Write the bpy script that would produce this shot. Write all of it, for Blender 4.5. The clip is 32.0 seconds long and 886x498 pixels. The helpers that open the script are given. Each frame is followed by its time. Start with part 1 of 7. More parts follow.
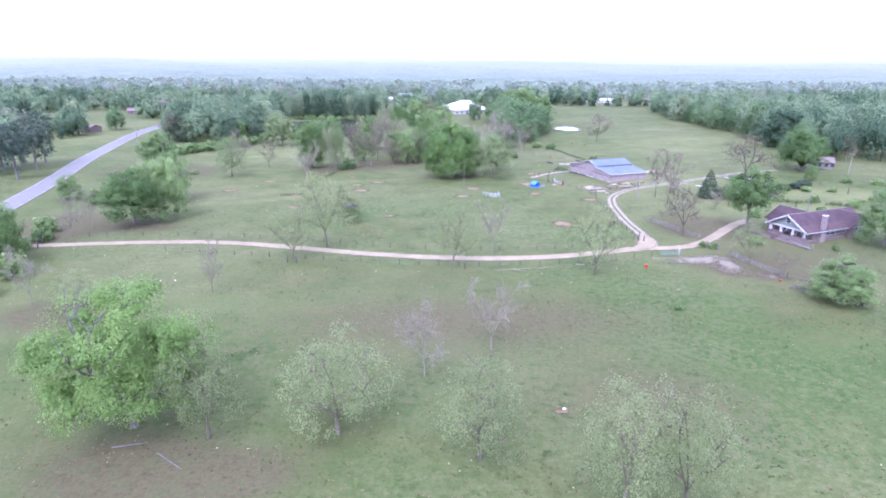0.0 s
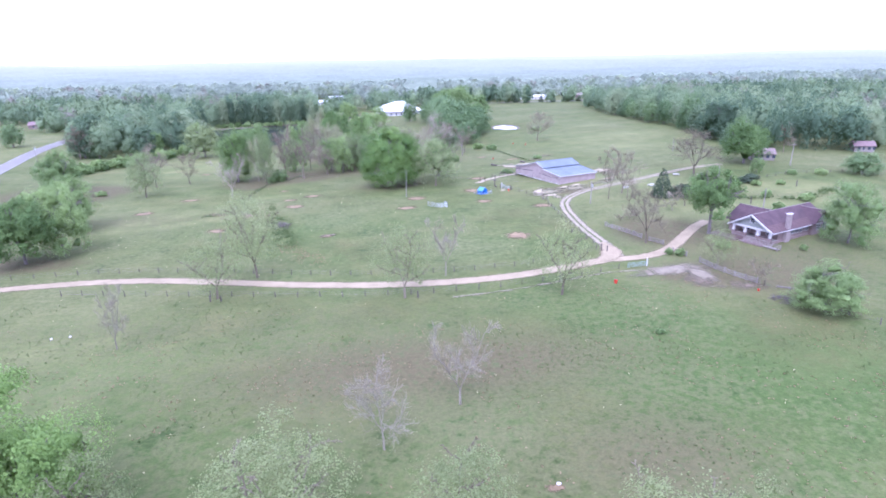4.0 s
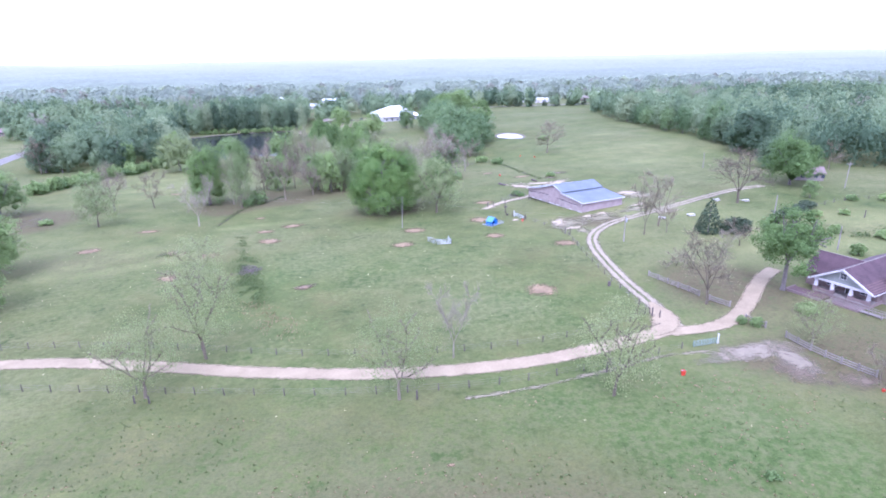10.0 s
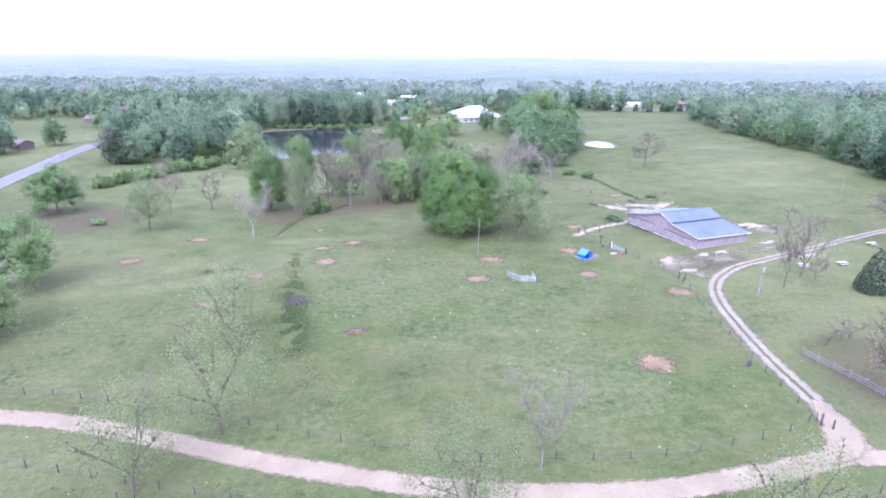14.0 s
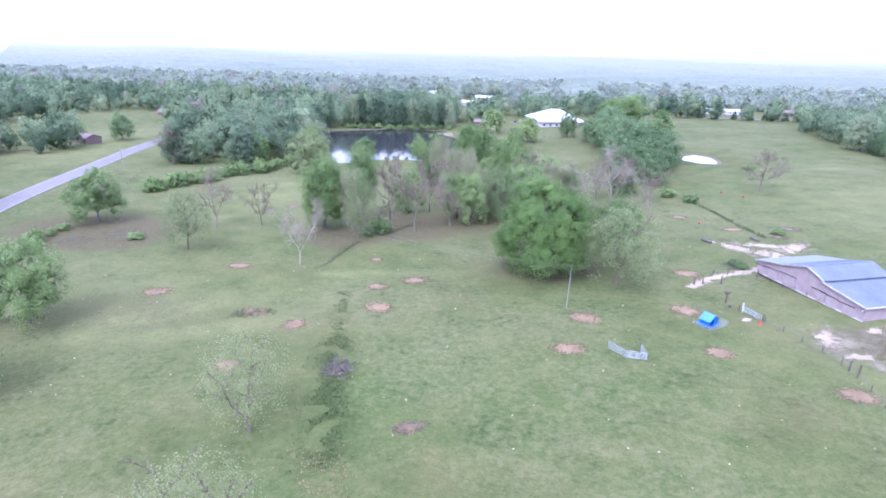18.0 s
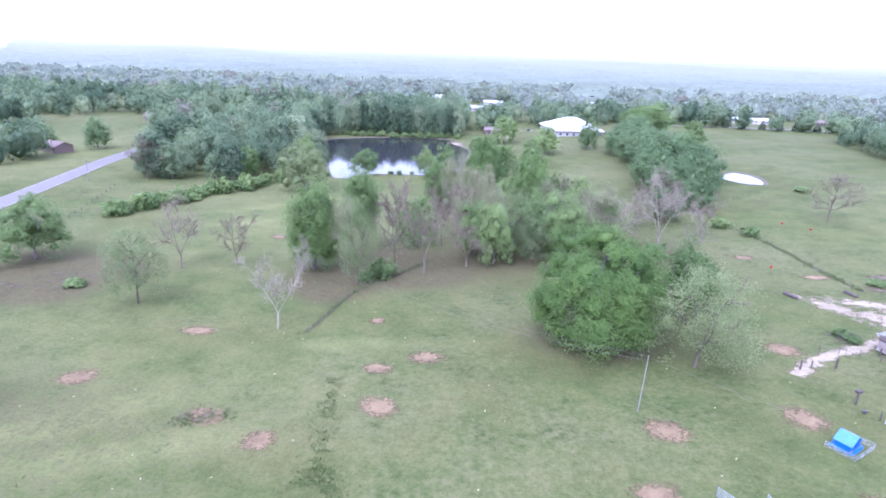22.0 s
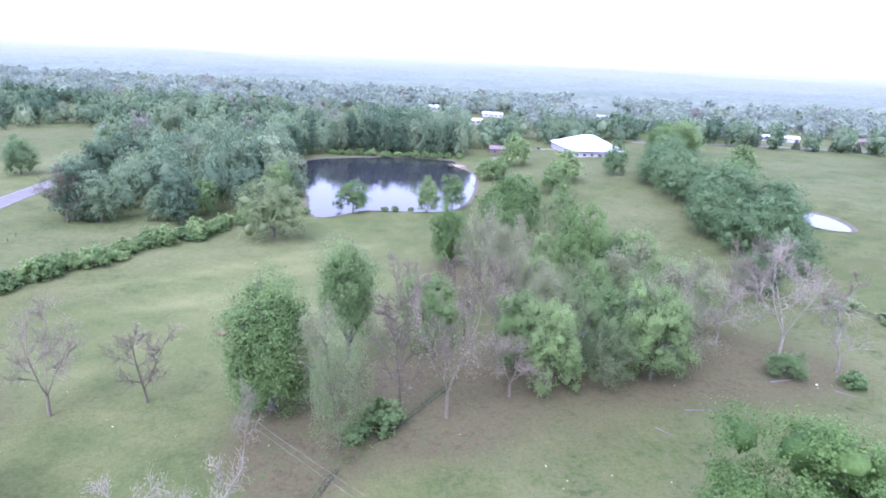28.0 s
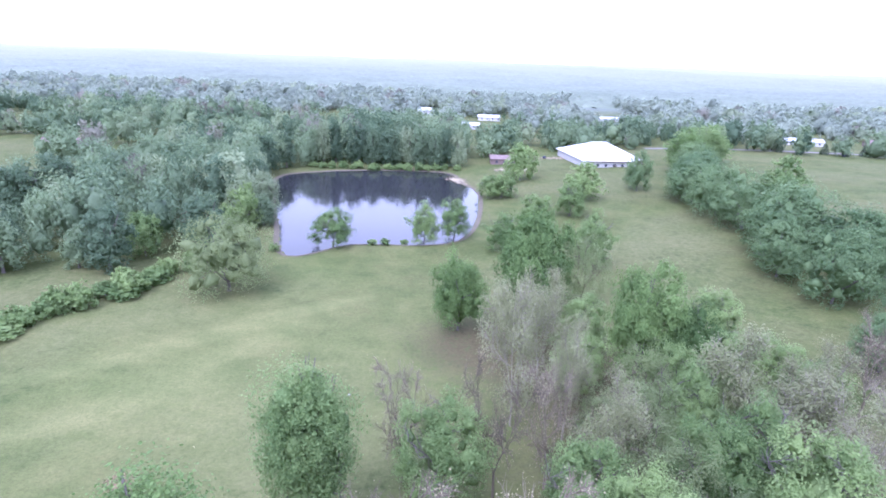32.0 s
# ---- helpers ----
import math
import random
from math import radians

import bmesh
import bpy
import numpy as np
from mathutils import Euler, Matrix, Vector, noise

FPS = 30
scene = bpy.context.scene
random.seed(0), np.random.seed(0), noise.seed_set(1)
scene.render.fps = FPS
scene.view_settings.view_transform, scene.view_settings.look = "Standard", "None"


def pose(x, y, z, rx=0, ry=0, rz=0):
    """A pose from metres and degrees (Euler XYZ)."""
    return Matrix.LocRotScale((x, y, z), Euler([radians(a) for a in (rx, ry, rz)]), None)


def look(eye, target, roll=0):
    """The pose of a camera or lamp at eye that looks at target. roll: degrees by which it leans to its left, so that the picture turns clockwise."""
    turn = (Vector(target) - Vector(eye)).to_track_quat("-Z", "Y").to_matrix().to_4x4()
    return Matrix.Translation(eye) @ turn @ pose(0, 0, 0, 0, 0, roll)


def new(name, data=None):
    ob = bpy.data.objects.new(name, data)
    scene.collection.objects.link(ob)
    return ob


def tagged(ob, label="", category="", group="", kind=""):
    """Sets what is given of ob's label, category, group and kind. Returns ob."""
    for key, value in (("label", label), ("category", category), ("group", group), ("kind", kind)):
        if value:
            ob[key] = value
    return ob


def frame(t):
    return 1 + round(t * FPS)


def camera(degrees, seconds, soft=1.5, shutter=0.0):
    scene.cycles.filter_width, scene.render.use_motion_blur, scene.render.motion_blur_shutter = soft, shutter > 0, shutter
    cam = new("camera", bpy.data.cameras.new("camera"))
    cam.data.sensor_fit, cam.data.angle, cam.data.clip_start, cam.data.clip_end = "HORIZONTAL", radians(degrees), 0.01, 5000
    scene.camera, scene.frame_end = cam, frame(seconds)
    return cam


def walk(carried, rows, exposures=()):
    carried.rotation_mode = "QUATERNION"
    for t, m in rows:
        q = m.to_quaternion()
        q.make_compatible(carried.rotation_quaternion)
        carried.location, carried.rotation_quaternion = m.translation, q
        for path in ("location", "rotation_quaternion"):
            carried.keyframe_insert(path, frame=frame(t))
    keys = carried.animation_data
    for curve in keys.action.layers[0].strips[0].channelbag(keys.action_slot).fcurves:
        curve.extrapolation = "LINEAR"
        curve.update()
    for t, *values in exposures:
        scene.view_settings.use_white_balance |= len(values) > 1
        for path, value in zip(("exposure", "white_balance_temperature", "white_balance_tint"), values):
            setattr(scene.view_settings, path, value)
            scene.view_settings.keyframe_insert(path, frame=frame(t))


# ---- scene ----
cam = camera(74.3, 32.0, soft=1.8)
PATH = [
    (0, (0.00, 0.00, 46.00), (-0.001, 19.041, 39.883), 0.37),
    (0.5, (-0.24, 1.64, 45.96), (-0.251, 20.667, 39.806), 0.40),
    (1, (-0.43, 3.40, 45.94), (-0.525, 22.427, 39.773), 0.43),
    (1.5, (-0.59, 5.32, 45.95), (-0.828, 24.342, 39.786), 0.41),
    (2, (-0.72, 7.38, 45.99), (-1.119, 26.398, 39.811), 0.43),
    (2.5, (-0.88, 9.56, 46.06), (-1.154, 28.578, 39.888), 0.34),
    (3, (-1.07, 11.81, 46.16), (-0.674, 30.836, 39.994), -0.10),
    (3.5, (-1.28, 14.16, 46.27), (-0.206, 33.161, 40.107), -0.55),
    (4, (-1.49, 16.61, 46.34), (0.549, 35.534, 40.188), -1.11),
    (4.5, (-1.66, 19.15, 46.36), (0.914, 38.009, 40.228), -1.42),
    (6.5, (-1.33, 29.90, 46.09), (1.372, 48.790, 40.105), -1.40),
    (7, (-1.11, 32.76, 46.26), (1.619, 51.645, 40.275), -1.32),
    (7.5, (-0.86, 35.65, 46.53), (1.900, 54.528, 40.547), -1.19),
    (8, (-0.59, 38.54, 46.92), (2.191, 57.413, 40.898), -1.08),
    (8.5, (-0.30, 41.43, 47.39), (2.388, 60.308, 41.342), -1.22),
    (9, (0.04, 44.34, 47.86), (2.615, 63.212, 41.748), -1.13),
    (9.5, (0.43, 47.28, 48.26), (2.807, 66.158, 42.119), -1.16),
    (10, (0.76, 50.27, 48.56), (2.895, 69.173, 42.388), -1.08),
    (10.5, (0.99, 53.37, 48.73), (2.827, 72.304, 42.547), -0.90),
    (11, (1.11, 56.62, 48.78), (2.729, 75.577, 42.595), -0.82),
    (11.5, (1.15, 60.01, 48.73), (2.545, 78.981, 42.547), -0.65),
    (12, (1.11, 63.49, 48.66), (2.259, 82.475, 42.479), -0.51),
    (12.5, (1.04, 67.01, 48.60), (1.876, 86.012, 42.412), -0.23),
    (13, (0.94, 70.54, 48.58), (1.412, 89.553, 42.399), 0.07),
    (13.5, (0.80, 74.05, 48.62), (0.953, 93.061, 42.413), 0.14),
    (14, (0.63, 77.57, 48.72), (0.391, 96.569, 42.496), 0.37),
    (14.5, (0.40, 81.17, 48.89), (-0.258, 100.161, 42.645), 0.65),
    (15, (0.09, 84.92, 49.10), (-1.041, 103.871, 42.820), 0.86),
    (15.5, (-0.30, 88.72, 49.29), (-1.911, 107.635, 42.981), 1.01),
    (17.5, (-2.75, 103.98, 49.70), (-5.142, 122.792, 43.358), 1.36),
    (18, (-3.52, 108.00, 49.70), (-5.962, 126.813, 43.357), 1.35),
    (18.5, (-4.35, 112.11, 49.69), (-6.828, 130.922, 43.360), 1.52),
    (19, (-5.25, 116.29, 49.70), (-7.752, 135.100, 43.384), 1.59),
    (19.5, (-6.23, 120.56, 49.76), (-8.743, 139.366, 43.446), 1.68),
    (20, (-7.27, 124.87, 49.84), (-9.800, 143.676, 43.521), 1.76),
    (20.5, (-8.37, 129.21, 49.92), (-10.899, 148.022, 43.606), 1.78),
    (21, (-9.54, 133.60, 49.99), (-12.061, 152.401, 43.667), 1.88),
    (21.5, (-10.77, 138.02, 50.04), (-13.277, 156.830, 43.730), 1.95),
    (22, (-11.99, 142.48, 50.06), (-14.495, 161.301, 43.771), 1.92),
    (22.5, (-13.20, 147.01, 50.09), (-15.682, 165.831, 43.797), 1.93),
    (23, (-14.42, 151.63, 50.11), (-16.877, 170.464, 43.842), 1.98),
    (23.5, (-15.68, 156.35, 50.15), (-18.126, 175.191, 43.892), 2.12),
    (24, (-16.99, 161.11, 50.21), (-19.413, 179.955, 43.973), 2.23),
    (24.5, (-18.31, 165.83, 50.29), (-20.716, 184.689, 44.065), 2.40),
    (25, (-19.64, 170.51, 50.36), (-22.003, 189.379, 44.163), 2.42),
    (25.5, (-20.96, 175.19, 50.45), (-23.297, 194.061, 44.266), 2.46),
    (27.5, (-26.52, 194.24, 51.17), (-28.639, 213.163, 45.040), 2.60),
    (28, (-27.77, 199.16, 51.33), (-29.851, 218.090, 45.215), 2.58),
    (28.5, (-28.95, 204.16, 51.47), (-30.983, 223.101, 45.361), 2.59),
    (29, (-30.07, 209.27, 51.53), (-32.065, 228.204, 45.411), 2.55),
    (29.5, (-31.12, 214.53, 51.49), (-33.085, 233.471, 45.377), 2.43),
    (30, (-32.14, 219.98, 51.41), (-34.055, 238.924, 45.295), 2.36),
    (30.5, (-33.16, 225.57, 51.37), (-35.035, 244.518, 45.249), 2.30),
    (31, (-34.19, 231.21, 51.36), (-36.024, 250.157, 45.236), 2.24),
    (31.5, (-35.25, 236.85, 51.34), (-37.045, 255.802, 45.218), 2.17),
    (32, (-36.31, 242.49, 51.30), (-38.078, 261.446, 45.182), 2.15),
]
walk(cam, [(t, look(eye, target, roll)) for t, eye, target, roll in PATH], [(0, 1.66, 4920, 38), (32, 1.66, 4920, 38)])

# ---- light: a bright overcast spring day ----
world = bpy.data.worlds.new("sky")
scene.world = world
world.use_nodes = True
wn, wl = world.node_tree.nodes, world.node_tree.links
sky = wn.new("ShaderNodeTexSky")
sky.sky_type, sky.sun_disc = "NISHITA", False
sky.sun_elevation, sky.sun_rotation = radians(52), radians(200)
sky.air_density, sky.dust_density, sky.ozone_density = 1.0, 1.0, 1.0
veil = wn.new("ShaderNodeHueSaturation")
veil.inputs["Saturation"].default_value = 0.3
wl.new(sky.outputs[0], veil.inputs["Color"])
cloud = wn.new("ShaderNodeMix")
cloud.data_type, cloud.inputs[0].default_value, cloud.inputs[7].default_value = "RGBA", 0.55, (7.0, 7.3, 7.8, 1)
wl.new(veil.outputs[0], cloud.inputs[6])
wl.new(cloud.outputs[2], wn["Background"].inputs[0])
wn["Background"].inputs[1].default_value = 0.15
sun_data = bpy.data.lights.new("sun", "SUN")
sun_data.energy, sun_data.angle, sun_data.color = 1.3, radians(25), (1.0, 0.97, 0.92)
sun = new("sun", sun_data)
sun.matrix_world = look((math.sin(radians(200)) * 60, math.cos(radians(200)) * 60, 80), (0, 0, 0))


# ---- materials ----
def nodes_of(name):
    m = bpy.data.materials.new(name)
    m.use_nodes = True
    return m, m.node_tree.nodes, m.node_tree.links, m.node_tree.nodes["Principled BSDF"]


def noise_node(n, l, scale, detail=4.0, rough=0.6, vector=None):
    t = n.new("ShaderNodeTexNoise")
    t.inputs["Scale"].default_value, t.inputs["Detail"].default_value, t.inputs["Roughness"].default_value = scale, detail, rough
    if vector is not None:
        l.new(vector, t.inputs["Vector"])
    return t


def ramp(n, l, source, stops):
    r = n.new("ShaderNodeValToRGB")
    while len(r.color_ramp.elements) < len(stops):
        r.color_ramp.elements.new(0.5)
    for e, (p, c) in zip(r.color_ramp.elements, stops):
        e.position, e.color = p, (*c, 1) if len(c) == 3 else c
    l.new(source, r.inputs[0])
    return r


def blend(n, l, fac, a, b, kind="MIX"):
    m = n.new("ShaderNodeMix")
    m.data_type, m.blend_type = "RGBA", kind
    for value, socket in ((fac, m.inputs[0]), (a, m.inputs[6]), (b, m.inputs[7])):
        if isinstance(value, (int, float)):
            socket.default_value = value
        elif isinstance(value, tuple):
            socket.default_value = (*value, 1)
        else:
            l.new(value, socket)
    return m.outputs[2]


def calc(n, l, op, a, b=0.0, clamp=False):
    m = n.new("ShaderNodeMath")
    m.operation, m.use_clamp = op, clamp
    for value, socket in ((a, m.inputs[0]), (b, m.inputs[1])):
        if isinstance(value, (int, float)):
            socket.default_value = value
        else:
            l.new(value, socket)
    return m.outputs[0]


def relief(n, l, p, source, strength, distance):
    b = n.new("ShaderNodeBump")
    b.inputs["Strength"].default_value, b.inputs["Distance"].default_value = strength, distance
    l.new(source, b.inputs["Height"])
    l.new(b.outputs[0], p.inputs["Normal"])


def surface(name, dark, light, scale=1.0, rough=0.8, metal=0.0, bump=0.3, depth=0.02, fine=8.0, world_space=False, per_object=0.0):
    """A material that varies between two colours at two scales, with fine relief."""
    m, n, l, p = nodes_of(name)
    vector = n.new("ShaderNodeNewGeometry").outputs["Position"] if world_space else n.new("ShaderNodeTexCoord").outputs["Object"]
    a, b = noise_node(n, l, scale, 3, 0.6, vector), noise_node(n, l, scale * fine, 4, 0.7, vector)
    both = calc(n, l, "ADD", calc(n, l, "MULTIPLY", a.outputs[0], 0.6), calc(n, l, "MULTIPLY", b.outputs[0], 0.4))
    if per_object:
        rnd = n.new("ShaderNodeObjectInfo").outputs["Random"]
        both = calc(n, l, "ADD", both, calc(n, l, "MULTIPLY", calc(n, l, "SUBTRACT", rnd, 0.5), per_object))
    col = ramp(n, l, both, [(0.3, dark), (0.7, light)])
    l.new(col.outputs[0], p.inputs["Base Color"])
    p.inputs["Roughness"].default_value, p.inputs["Metallic"].default_value = rough, metal
    if bump:
        relief(n, l, p, b.outputs[0], bump, depth)
    return m


def foliage(name, dark, light, through_light=0.3, patch=0.12):
    """Leaves: each differs a little, each tree differs, and light passes through."""
    m, n, l, p = nodes_of(name)
    dark, light = (tuple(v * w for v, w in zip(c, (1.17, 1.1, 0.86))) for c in (dark, light))
    geo = n.new("ShaderNodeNewGeometry")
    leaf = geo.outputs["Random Per Island"]
    tree = n.new("ShaderNodeObjectInfo").outputs["Random"]
    clump = noise_node(n, l, patch, 2, 0.5, geo.outputs["Position"])
    if patch < 0.1:
        tone, sort = n.new("ShaderNodeAttribute"), n.new("ShaderNodeAttribute")
        tone.attribute_name, sort.attribute_name = "tone", "sort"
        tree = tone.outputs["Fac"]
        broad = noise_node(n, l, 0.006, 3, 0.6, geo.outputs["Position"])
        tree = calc(n, l, "ADD", tree, calc(n, l, "MULTIPLY", calc(n, l, "SUBTRACT", broad.outputs[0], 0.5), 1.6))
    speck = noise_node(n, l, 2.2 if patch > 0.05 else 0.5, 4, 0.75, geo.outputs["Position"])
    leaf = calc(n, l, "ADD", calc(n, l, "MULTIPLY", leaf, 0.6), calc(n, l, "MULTIPLY", calc(n, l, "SUBTRACT", speck.outputs[0], 0.4), 1.6))
    mixed = calc(n, l, "ADD", calc(n, l, "MULTIPLY", leaf, 0.35), calc(n, l, "ADD", calc(n, l, "MULTIPLY", tree, 0.3), calc(n, l, "MULTIPLY", clump.outputs[0], 0.5)))
    if patch < 0.1:
        mixed = calc(n, l, "ADD", calc(n, l, "MULTIPLY", leaf, 0.3), calc(n, l, "ADD", calc(n, l, "MULTIPLY", tree, 0.55), calc(n, l, "MULTIPLY", clump.outputs[0], 0.25)))
    col = ramp(n, l, mixed, [(0.25, dark), (0.85, light)])
    shade = col.outputs[0]
    if 0.025 < patch < 0.1:
        twiggy_tree = calc(n, l, "GREATER_THAN", sort.outputs["Fac"], 0.95)
        shade = blend(n, l, calc(n, l, "MULTIPLY", twiggy_tree, 0.75), shade, ramp(n, l, mixed, [(0.25, (0.16, 0.14, 0.11)), (0.85, (0.33, 0.3, 0.24))]).outputs[0])
        fresh_tree = calc(n, l, "LESS_THAN", sort.outputs["Fac"], 0.14)
        shade = blend(n, l, calc(n, l, "MULTIPLY", fresh_tree, 0.6), shade, ramp(n, l, mixed, [(0.25, (0.17, 0.23, 0.11)), (0.85, (0.38, 0.43, 0.24))]).outputs[0])
    l.new(shade, p.inputs["Base Color"])
    p.inputs["Roughness"].default_value = 0.65
    p.inputs["Specular IOR Level"].default_value = 0.25
    grain = noise_node(n, l, 1.6, 5, 0.75, geo.outputs["Position"])
    relief(n, l, p, grain.outputs[0], 0.7 if patch > 0.1 else 0.15, 0.5)
    t = n.new("ShaderNodeBsdfTranslucent")
    l.new(shade, t.inputs[0])
    mix = n.new("ShaderNodeMixShader")
    mix.inputs[0].default_value = through_light
    l.new(p.outputs[0], mix.inputs[1])
    l.new(t.outputs[0], mix.inputs[2])
    l.new(mix.outputs[0], n["Material Output"].inputs[0])
    return m


def worn_edge(name, dark, light, scale=0.6, edge=0.75, ragged=0.5, ragged_scale=0.5, middle=None, soft=0.35):
    """Bare soil, sand or gravel that breaks up into the grass along its rim (attribute rim: 0 inside, 1 at the rim)."""
    m, n, l, p = nodes_of(name)
    pos = n.new("ShaderNodeNewGeometry").outputs["Position"]
    a, b = noise_node(n, l, scale * 0.3, 3, 0.6, pos), noise_node(n, l, scale * 5, 5, 0.75, pos)
    both = calc(n, l, "ADD", calc(n, l, "MULTIPLY", a.outputs[0], 0.5), calc(n, l, "MULTIPLY", b.outputs[0], 0.5))
    dark, light = (tuple(0.8 * v * w for v, w in zip(c, (1.0, 0.98, 0.81))) for c in (dark, light))
    col = ramp(n, l, both, [(0.32, dark), (0.66, light)])
    rim = n.new("ShaderNodeAttribute")
    rim.attribute_name = "rim"
    l.new(col.outputs[0], p.inputs["Base Color"])
    p.inputs["Roughness"].default_value = 0.95
    relief(n, l, p, b.outputs[0], 0.5, 0.05)
    chew = noise_node(n, l, ragged_scale, 6, 0.72, pos)
    value = calc(n, l, "ADD", rim.outputs["Fac"], calc(n, l, "MULTIPLY", calc(n, l, "SUBTRACT", chew.outputs[0], 0.5), ragged * 2))
    if middle:
        strip = n.new("ShaderNodeAttribute")
        strip.attribute_name = "middle"
        value = calc(n, l, "MAXIMUM", value, calc(n, l, "ADD", calc(n, l, "MULTIPLY", strip.outputs["Fac"], middle), calc(n, l, "MULTIPLY", calc(n, l, "SUBTRACT", chew.outputs[0], 0.5), 1.2)))
    cut = calc(n, l, "MULTIPLY", calc(n, l, "SUBTRACT", value, edge - 0.5 * soft), 1 / soft, True)
    clear = n.new("ShaderNodeBsdfTransparent")
    mix = n.new("ShaderNodeMixShader")
    l.new(cut, mix.inputs[0])
    l.new(p.outputs[0], mix.inputs[1])
    l.new(clear.outputs[0], mix.inputs[2])
    l.new(mix.outputs[0], n["Material Output"].inputs[0])
    return m


def grass_material():
    m, n, l, p = nodes_of("pasture_grass")
    pos = n.new("ShaderNodeNewGeometry").outputs["Position"]
    wide, mid, small, fine = (noise_node(n, l, s, 5, r, pos) for s, r in ((0.018, 0.6), (0.11, 0.65), (0.7, 0.7), (4.0, 0.75)))
    clump = noise_node(n, l, 1.7, 3, 0.7, pos)
    patchy = noise_node(n, l, 0.035, 4, 0.6, pos)
    green = ramp(n, l, mid.outputs[0], [(0.3, (0.074, 0.099, 0.036)), (0.5, (0.104, 0.128, 0.05)), (0.7, (0.146, 0.154, 0.07))])
    lush = n.new("ShaderNodeAttribute")
    lush.attribute_name = "lush"
    fresh = calc(n, l, "ADD", lush.outputs["Fac"], calc(n, l, "MULTIPLY", calc(n, l, "SUBTRACT", patchy.outputs[0], 0.52), 3.0), True)
    green_now = blend(n, l, calc(n, l, "MULTIPLY", fresh, 0.6), green.outputs[0], ramp(n, l, small.outputs[0], [(0.3, (0.042, 0.085, 0.022)), (0.7, (0.095, 0.155, 0.05))]).outputs[0])
    olive = ramp(n, l, calc(n, l, "ADD", calc(n, l, "MULTIPLY", patchy.outputs[0], 0.55), calc(n, l, "MULTIPLY", small.outputs[0], 0.45)), [(0.36, (0.6, 0.6, 0.6)), (0.48, (0, 0, 0))])
    green_now = blend(n, l, olive.outputs[0], green_now, (0.125, 0.115, 0.062))
    straw = ramp(n, l, small.outputs[0], [(0.3, (0.14, 0.15, 0.085)), (0.7, (0.22, 0.205, 0.13))])
    wear = ramp(n, l, calc(n, l, "ADD", calc(n, l, "MULTIPLY", wide.outputs[0], 0.6), calc(n, l, "MULTIPLY", small.outputs[0], 0.4)), [(0.45, (0, 0, 0)), (0.62, (0.7, 0.7, 0.7))])
    col = blend(n, l, wear.outputs[0], green_now, straw.outputs[0])
    weed = ramp(n, l, calc(n, l, "ADD", calc(n, l, "MULTIPLY", small.outputs[0], 0.55), calc(n, l, "MULTIPLY", mid.outputs[0], 0.45)), [(0.34, (1, 1, 1)), (0.42, (0, 0, 0))])
    col = blend(n, l, calc(n, l, "MULTIPLY", weed.outputs[0], 0.75), col, (0.045, 0.07, 0.025))
    dry = n.new("ShaderNodeAttribute")
    dry.attribute_name = "dry"
    col = blend(n, l, calc(n, l, "MULTIPLY", dry.outputs["Fac"], 0.75), col, ramp(n, l, mid.outputs[0], [(0.3, (0.15, 0.175, 0.08)), (0.7, (0.24, 0.24, 0.125))]).outputs[0])
    bare = n.new("ShaderNodeAttribute")
    bare.attribute_name = "bare"
    soil = ramp(n, l, small.outputs[0], [(0.3, (0.085, 0.075, 0.045)), (0.5, (0.13, 0.11, 0.072)), (0.65, (0.105, 0.12, 0.06))])
    cover = calc(n, l, "MULTIPLY", calc(n, l, "ADD", bare.outputs["Fac"], calc(n, l, "MULTIPLY", calc(n, l, "SUBTRACT", small.outputs[0], 0.62), 1.4)), 2.2, True)
    col = blend(n, l, cover, col, soil.outputs[0])
    grain = ramp(n, l, fine.outputs[0], [(0.25, (0.34, 0.34, 0.34)), (0.75, (1.12, 1.12, 1.12))])
    col = blend(n, l, 0.5, col, grain.outputs[0], "MULTIPLY")
    clods = ramp(n, l, clump.outputs[0], [(0.3, (0.55, 0.6, 0.5)), (0.5, (1.0, 1.0, 1.0)), (0.72, (1.3, 1.25, 1.2))])
    col = blend(n, l, 0.45, col, clods.outputs[0], "MULTIPLY")
    col = blend(n, l, 1.0, col, (0.92, 0.915, 0.69), "MULTIPLY")
    # far ground: haze painted in as blue-grey, in two steps by distance
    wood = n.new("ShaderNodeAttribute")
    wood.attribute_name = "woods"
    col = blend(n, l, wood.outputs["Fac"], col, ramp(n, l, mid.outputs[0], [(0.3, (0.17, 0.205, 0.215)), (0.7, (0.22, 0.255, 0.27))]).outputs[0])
    far_haze = n.new("ShaderNodeAttribute")
    far_haze.attribute_name = "horizon"
    col = blend(n, l, far_haze.outputs["Fac"], col, (0.245, 0.268, 0.305))
    l.new(col, p.inputs["Base Color"])
    p.inputs["Roughness"].default_value = 0.95
    p.inputs["Specular IOR Level"].default_value = 0.15
    relief(n, l, p, small.outputs[0], 0.6, 0.25)
    return m


def metal_roof_material(name, dark, light):
    m, n, l, p = nodes_of(name)
    pos = n.new("ShaderNodeTexCoord").outputs["Object"]
    a, b = noise_node(n, l, 0.25, 4, 0.6, pos), noise_node(n, l, 3.0, 4, 0.7, pos)
    both = calc(n, l, "ADD", calc(n, l, "MULTIPLY", a.outputs[0], 0.6), calc(n, l, "MULTIPLY", b.outputs[0], 0.4))
    l.new(ramp(n, l, both, [(0.35, dark), (0.65, light)]).outputs[0], p.inputs["Base Color"])
    p.inputs["Metallic"].default_value, p.inputs["Roughness"].default_value = 0.35, 0.5
    return m


